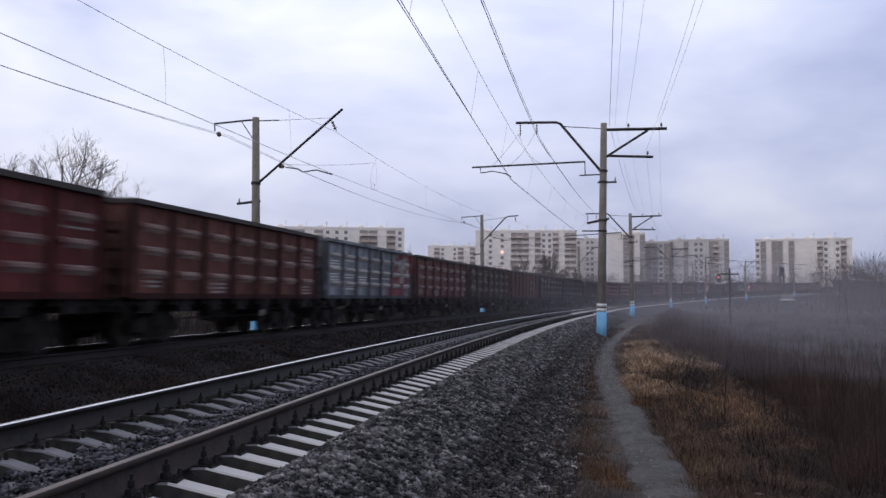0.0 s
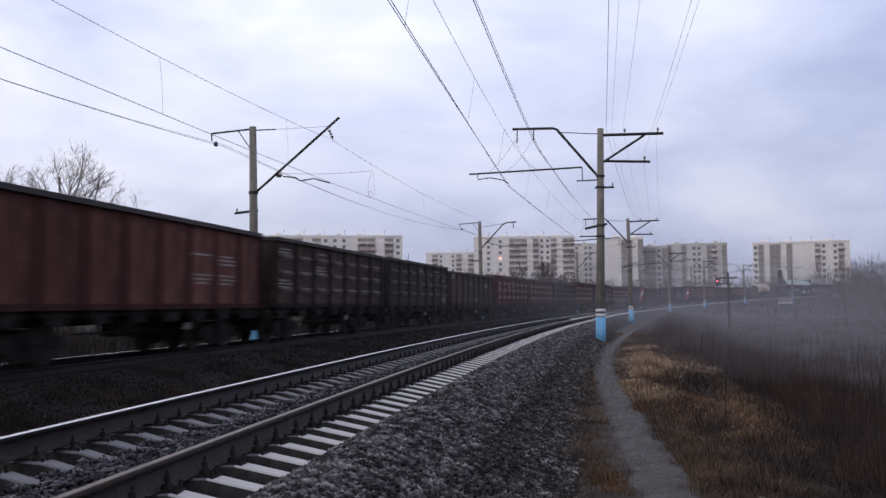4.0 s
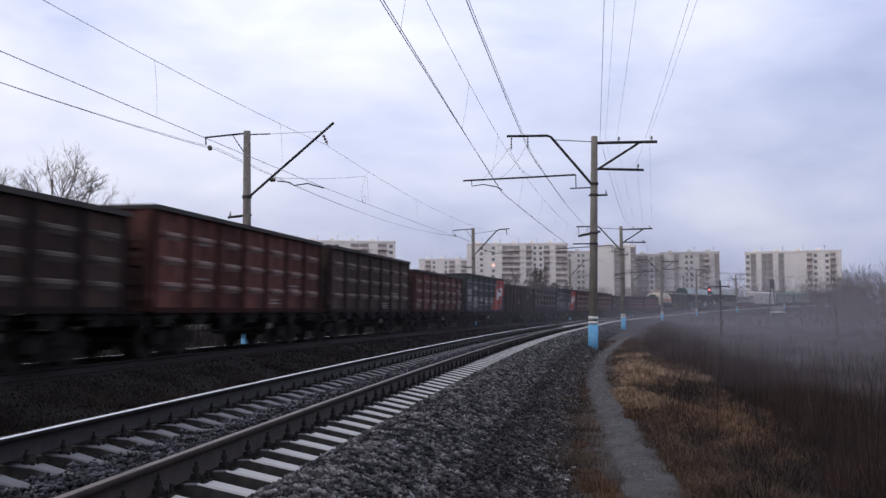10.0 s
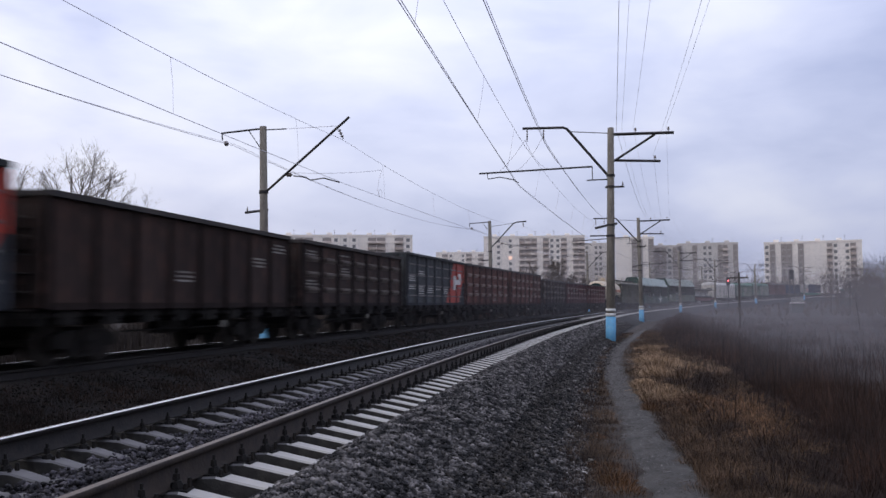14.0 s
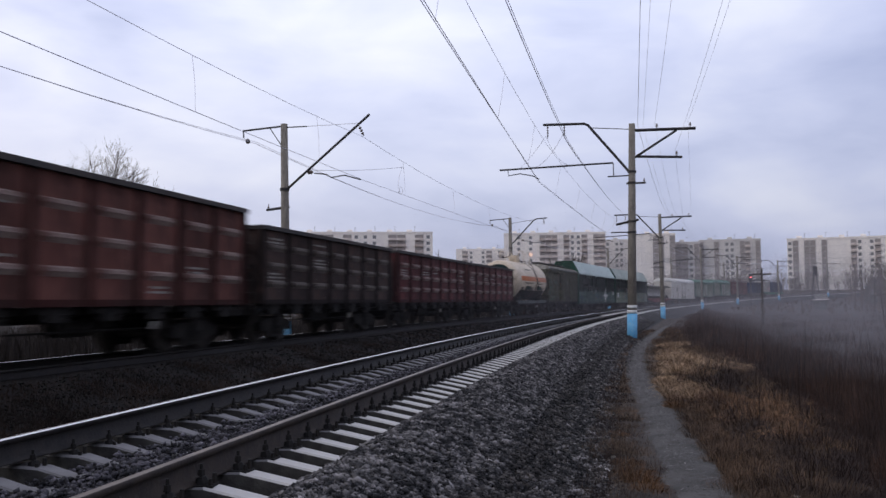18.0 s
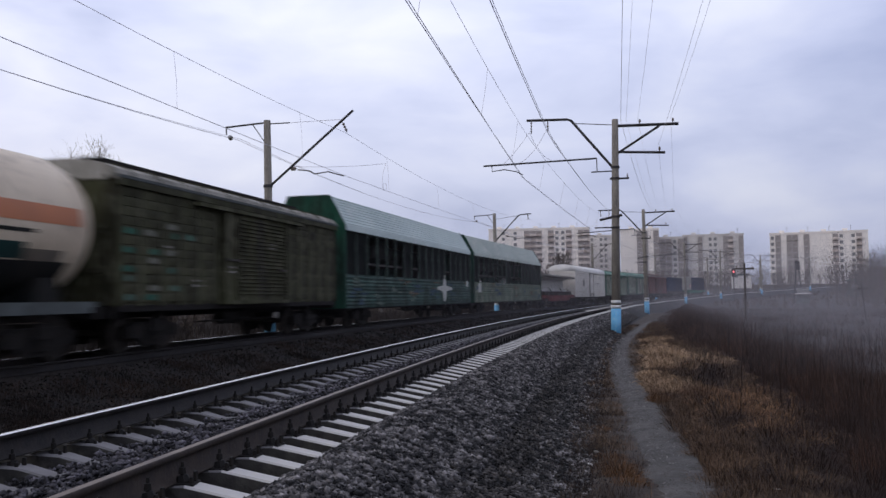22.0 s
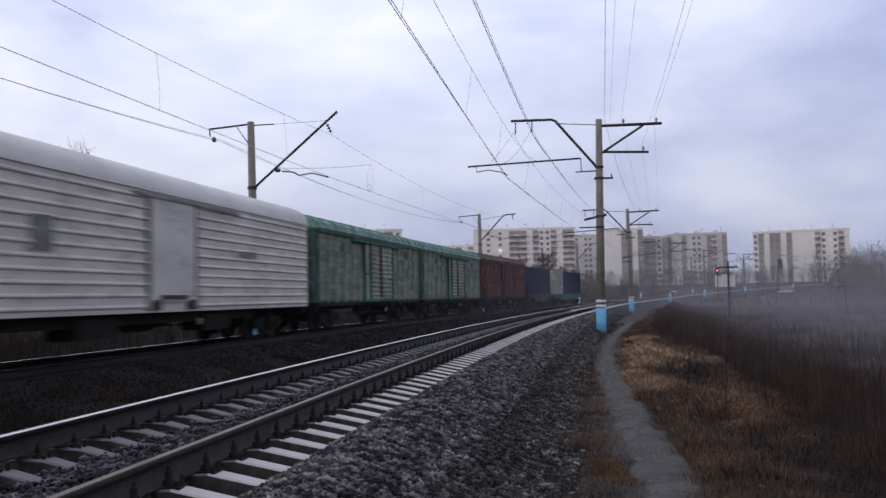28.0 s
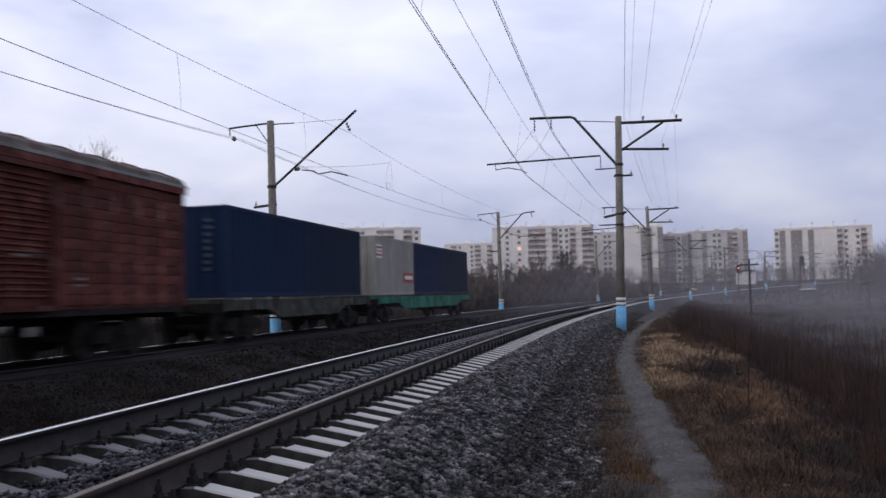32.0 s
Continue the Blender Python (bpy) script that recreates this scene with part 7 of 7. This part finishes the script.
# ---- small things by the line ----
def telegraph_pole(x, y, z, h, arms, lean=0.0, turn=0.0, thick=0.85):
    p = tagged(new("telegraph_pole"), "dark weathered wooden telegraph pole in the weeds", "pole", "telegraph poles in the field")
    bm = bmesh.new()
    tube(bm, [(0, 0, -0.6), (0, 0, h)], 0.13 * thick, 10, 0.09 * thick)
    part("pole_shaft", bm, M_BARK, p)
    for k in range(arms):
        bm = bmesh.new()
        box(bm, -0.9 * thick, 0.9 * thick, -0.04, 0.04, h - 0.5 - 0.55 * k, h - 0.38 - 0.55 * k)
        a = part("crossarm", bm, M_BARK, p)
        for q in (-0.75 * thick, 0.75 * thick):
            bm = bmesh.new()
            tube(bm, [(q, 0, h - 0.38 - 0.55 * k), (q, 0, h - 0.2 - 0.55 * k)], 0.045, 8, 0.03)
            part("pin_insulator", bm, M_INSUL, a)
    p.matrix_world = pose(x, y, z, 0, lean, turn)


telegraph_pole(24.4, 70.9, -0.7, 4.9, 1)
telegraph_pole(30.3, 63.1, -0.9, 3.4, 1, -6, 10, 0.5)
telegraph_pole(27.7, 51.0, -0.9, 3.1, 1, -8, 10, 0.5)
telegraph_pole(60, 128, 0.0, 4.6, 1, 2, 20)


def lattice_mast(x, y, z, h):
    m = tagged(new("signal_mast"), "dark lattice signal mast beside the line", "signal")
    for k, (dx, lean) in enumerate(((-0.9, 0.75), (0.9, -0.75))):
        bar("mast_leg", m, [(dx, 0, -1.4), (dx + lean, 0, h)], 0.12, sides=4)
    for k in range(6):
        f = k / 6
        w = 0.9 - 0.75 * f
        bar("rung", m, [(-w, 0, f * h), (w, 0, f * h)], 0.05, sides=4)
    bm = bmesh.new()
    box(bm, -0.35, 0.35, -0.2, 0.2, h - 1.1, h + 0.5)
    part("signal_head", bm, M_STEEL, m, "dark signal head")
    m.matrix_world = pose(x, y, z)


lattice_mast(63.6, 157.6, 0.5, 6.4)


def signal(x, y, z, h, lamp, colour):
    m = tagged(new("railway_signal"), "railway signal showing a %s light" % colour, "signal", "signals beside the line")
    bm = bmesh.new()
    tube(bm, [(0, 0, -1.6), (0, 0, h)], 0.1, 10)
    part("signal_post", bm, M_STEEL, m)
    bm = bmesh.new()
    box(bm, -0.35, 0.35, -0.15, 0.15, h - 1.2, h + 0.5)
    head = part("signal_head", bm, M_STEEL, m, "black signal head")
    for k, mat in enumerate((lamp, M_CARGLASS)):
        bm = bmesh.new()
        tube(bm, [(0, -0.16, h - 0.2 - 0.6 * k), (0, -0.26, h - 0.2 - 0.6 * k)], 0.13 if k == 0 else 0.12, 14)
        part("lens", bm, mat, head, "glowing %s lens" % colour if k == 0 else "dark lens")
    m.matrix_world = pose(x, y, z, 0, 0, -18)


def lamp_material(name, colour, strength):
    m = bpy.data.materials.new(name)
    m.use_nodes = True
    b = m.node_tree.nodes["Principled BSDF"]
    b.inputs["Emission Color"].default_value, b.inputs["Emission Strength"].default_value = (*colour, 1), strength
    return m


M_TEAL_ROOF = paint("paint_teal_roof", (0.10, 0.17, 0.17))
M_RED_LAMP = lamp_material("red_lamp", (1.0, 0.06, 0.06), 6.0)
M_HEADLAMP = lamp_material("yellow_lamp", (1.0, 0.75, 0.3), 8.0)
signal(59.8, 180.3, 1.0, 5.3, M_RED_LAMP, "red")


def hut(x, y, z, w, d, h, wall, roof, label, turn=0.0):
    """A low building: walls, pitched roof, door and windows."""
    m = tagged(new("trackside_hut"), label, "hut", "low buildings behind the line")
    bm = bmesh.new()
    box(bm, -w / 2, w / 2, -d / 2, d / 2, -2.6, h)
    part("wall", bm, wall, m)
    bm = bmesh.new()
    drawn(bm, [(-w / 2 - 0.3, h), (w / 2 + 0.3, h), (w / 2 + 0.3, h + 0.12), (0, h + 0.3 * d * 0.5), (-w / 2 - 0.3, h + 0.12)], -d / 2 - 0.3, d / 2 + 0.3)
    part("roof", bm, roof, m)
    for k in range(max(2, int(w / 2.5))):
        bm = bmesh.new()
        q = -w / 2 + (k + 0.5) * w / max(2, int(w / 2.5))
        box(bm, q - 0.5, q + 0.5, -d / 2 - 0.03, -d / 2 + 0.02, 0.9, 2.0)
        part("window", bm, M_GLASS, m)
    m.matrix_world = pose(x, y, z, 0, 0, turn)


hut(103.0, 303.0, 6.0, 6.4, 5, 1.7, M_PANEL_B, M_SILL, "small pale trackside building with a grey roof", -18)
hut(101, 207, 1.8, 11, 6, 2.6, M_SILL, M_TEAL_ROOF, "low shed with a teal sheet roof", -25)
hut(63.0, 154.0, 0.6, 2.0, 1.6, 0.9, M_SILL, M_PANEL_B, "small pale relay cabinet hut", -20)


def parked_car(x, y, z, turn, mat, label, lights=False):
    m = tagged(new("parked_car"), label, "car", "cars on the road behind the line")
    bm = bmesh.new()
    drawn(bm, [(-2.1, 0.3), (2.1, 0.3), (2.15, 0.65), (1.95, 0.85), (1.0, 0.95), (-1.8, 0.95), (-2.1, 0.8)], -0.85, 0.85)
    part("body", bm, mat, m)
    bm = bmesh.new()
    drawn(bm, [(-1.7, 0.95), (1.0, 0.95), (0.35, 1.45), (-1.1, 1.47)], -0.75, 0.75)
    part("cabin", bm, M_CARGLASS, m, "dark glazed cabin")
    for a in (-1.3, 1.3):
        for b in (-0.75, 0.75):
            bm = bmesh.new()
            disc(bm, a, b - 0.1, b + 0.1, 0.32, 0.32, 14)
            part("wheel", bm, M_UNDER, m)
    if lights:
        for b in (-0.55, 0.55):
            bm = bmesh.new()
            tube(bm, [(2.14, b, 0.66), (2.2, b, 0.66)], 0.16, 10)
            part("headlight", bm, M_HEADLAMP, m, "glowing yellow headlight")
    m.matrix_world = pose(x, y, z, 0, 0, turn)


for x, y, turn, mat, lab, li in ((53.4, 254.4, -100, M_CARPAINT, "white car on the road behind the line", False), (66.0, 262.0, 160, M_CARPAINT, "white car on the road behind the line", False),
                                 (70.5, 258.0, 165, M_CARGLASS, "dark car on the road behind the line", False), (76.0, 272.0, -120, M_CARPAINT, "pale car with its headlights on", True), (60.0, 270.0, 150, M_TEAL, "dark green car on the road behind the line", False)):
    parked_car(x, y, float(ground_height(x, y)) + 0.02, turn, mat, lab, li)
for k, (s, lat) in enumerate(((9.3, 5.1), (11.0, 3.45), (16.5, 3.2), (13.2, 5.3), (19.0, -3.9), (24.0, 2.6), (22.0, -4.4), (10.2, 3.4))):
    bm = bmesh.new()
    bmesh.ops.create_grid(bm, x_segments=3, y_segments=2, size=0.028)
    for v in bm.verts:
        v.co.z += rb.uniform(-0.012, 0.012)
    bmesh.ops.solidify(bm, geom=bm.faces[:], thickness=0.003)
    o = tagged(new("paper_scrap", mesh_of("paper_scrap", bm, M_CONCRETE)), "crumpled white scrap of litter on the ground", "litter", "scraps of litter")
    q = on_line(s, lat, float(bed_height(lat)) + 0.03 if abs(lat) < 3.2 else float(field_z(lat)) + 0.05)
    o.matrix_world = pose(float(q[0]), float(q[1]), float(q[2]), rb.uniform(-15, 15), rb.uniform(-15, 15), rb.uniform(0, 180))


# ---- mist drifting over the low field ----
def mist_material(name, most):
    m = bpy.data.materials.new(name)
    m.use_nodes = True
    n, l = m.node_tree.nodes, m.node_tree.links
    n.clear()
    out, mix = n.new("ShaderNodeOutputMaterial"), n.new("ShaderNodeMixShader")
    clear, soft = n.new("ShaderNodeBsdfTransparent"), n.new("ShaderNodeBsdfTranslucent")
    veil, add = n.new("ShaderNodeBsdfDiffuse"), n.new("ShaderNodeMixShader")
    for b in (soft, veil):
        b.inputs["Color"].default_value = (0.50, 0.475, 0.495, 1)
    co, ball, tex = n.new("ShaderNodeTexCoord"), n.new("ShaderNodeTexGradient"), n.new("ShaderNodeTexNoise")
    ball.gradient_type = "SPHERICAL"
    l.new(co.outputs["Object"], ball.inputs[0])
    l.new(co.outputs["Object"], tex.inputs[0])
    tex.inputs["Scale"].default_value, tex.inputs["Detail"].default_value = 1.6, 3.0
    ease, thick, rng = n.new("ShaderNodeMapRange"), n.new("ShaderNodeMath"), n.new("ShaderNodeMapRange")
    ease.interpolation_type = "SMOOTHERSTEP"
    l.new(ball.outputs[0], ease.inputs[0])
    l.new(tex.outputs[0], rng.inputs[0])
    rng.inputs[1].default_value, rng.inputs[2].default_value, rng.inputs[3].default_value, rng.inputs[4].default_value = 0.25, 0.75, 0.35 * most, most
    thick.operation = "MULTIPLY"
    l.new(ease.outputs[0], thick.inputs[0])
    l.new(rng.outputs[0], thick.inputs[1])
    add.inputs[0].default_value = 0.5
    l.new(veil.outputs[0], add.inputs[1])
    l.new(soft.outputs[0], add.inputs[2])
    l.new(thick.outputs[0], mix.inputs[0])
    l.new(clear.outputs[0], mix.inputs[1])
    l.new(add.outputs[0], mix.inputs[2])
    l.new(mix.outputs[0], out.inputs[0])
    return m


MIST = []
# distance, bearing in degrees, half width, height of the middle, half height, density
for k, (d, bearing, wide, z, high, most) in enumerate(((23, 26, 9.0, 0.9, 2.4, 0.16), (34, 24, 13.0, 1.2, 3.0, 0.22), (52, 22, 21.0, 1.5, 3.9, 0.24), (84, 19.5, 33.0, 2.0, 5.0, 0.24), (138, 14.0, 52.0, 3.0, 8.0, 0.17), (250, 10, 105.0, 7.5, 20.0, 0.20))):
    bm = bmesh.new()
    bmesh.ops.create_grid(bm, x_segments=16, y_segments=10, size=1.0)
    for v in bm.verts:
        v.co = Vector((v.co.x, 0.12 * (1 - v.co.x ** 2 - v.co.y ** 2), v.co.y))
    o = tagged(new("mist_bank", mesh_of("mist_bank", bm, mist_material("mist", most), True)), "thin grey mist hanging over the low field" if k < 4 else "faint damp haze before the town", "mist", "banks of mist", "stuff")
    o.scale = (wide, wide * 0.3, high)
    MIST.append((o, d * math.sin(radians(bearing)), d * math.cos(radians(bearing)), z, -bearing, 0.010 if k < 3 else 0.005 if k < 5 else 0.001))


# a faint haze between the two tracks, hanging along the line
bm = bmesh.new()
bmesh.ops.create_grid(bm, x_segments=16, y_segments=8, size=1.0)
for v in bm.verts:
    v.co = Vector((v.co.x, 0, v.co.y))
line_haze = tagged(new("mist_bank", mesh_of("mist_bank", bm, mist_material("line_haze", 0.21), True)), "faint haze hanging between the two tracks", "mist", "banks of mist", "stuff")
line_haze.matrix_world = at_line(82, -5.0, 2.2) @ Matrix.Diagonal((72, 1, 4.6, 1))


def wagon_pose(arc):
    """Where a wagon stands whose middle is arc metres along the far track."""
    s = float(np.interp(arc, ARC_TAB, S_TAB))
    a, b = on_line(s - 4, TRAIN_LAT), on_line(s + 4, TRAIN_LAT)
    q = on_line(s, TRAIN_LAT, TRAIN_Z)
    return pose(float(q[0]), float(q[1]), float(q[2]), 0, 0, math.degrees(math.atan2(b[1] - a[1], b[0] - a[0])))


def motions():
    """The train runs past, slowing a little on the way."""
    times = [0.5 * k for k in range(65)]
    for wagon, middle in TRAIN:
        walk(wagon, [(t, wagon_pose(middle - SPEED * t + float(np.interp(t, *LAG)))) for t in times])
    # the mist drifts slowly away to the side
    for o, x, y, z, turn, drift in MIST:
        walk(o, [(t, pose(x * (1 + drift * t), y * (1 - 0.3 * drift * t), z, 0, 0, turn)) for t in (0, 8, 16, 24, 32)])


motions()
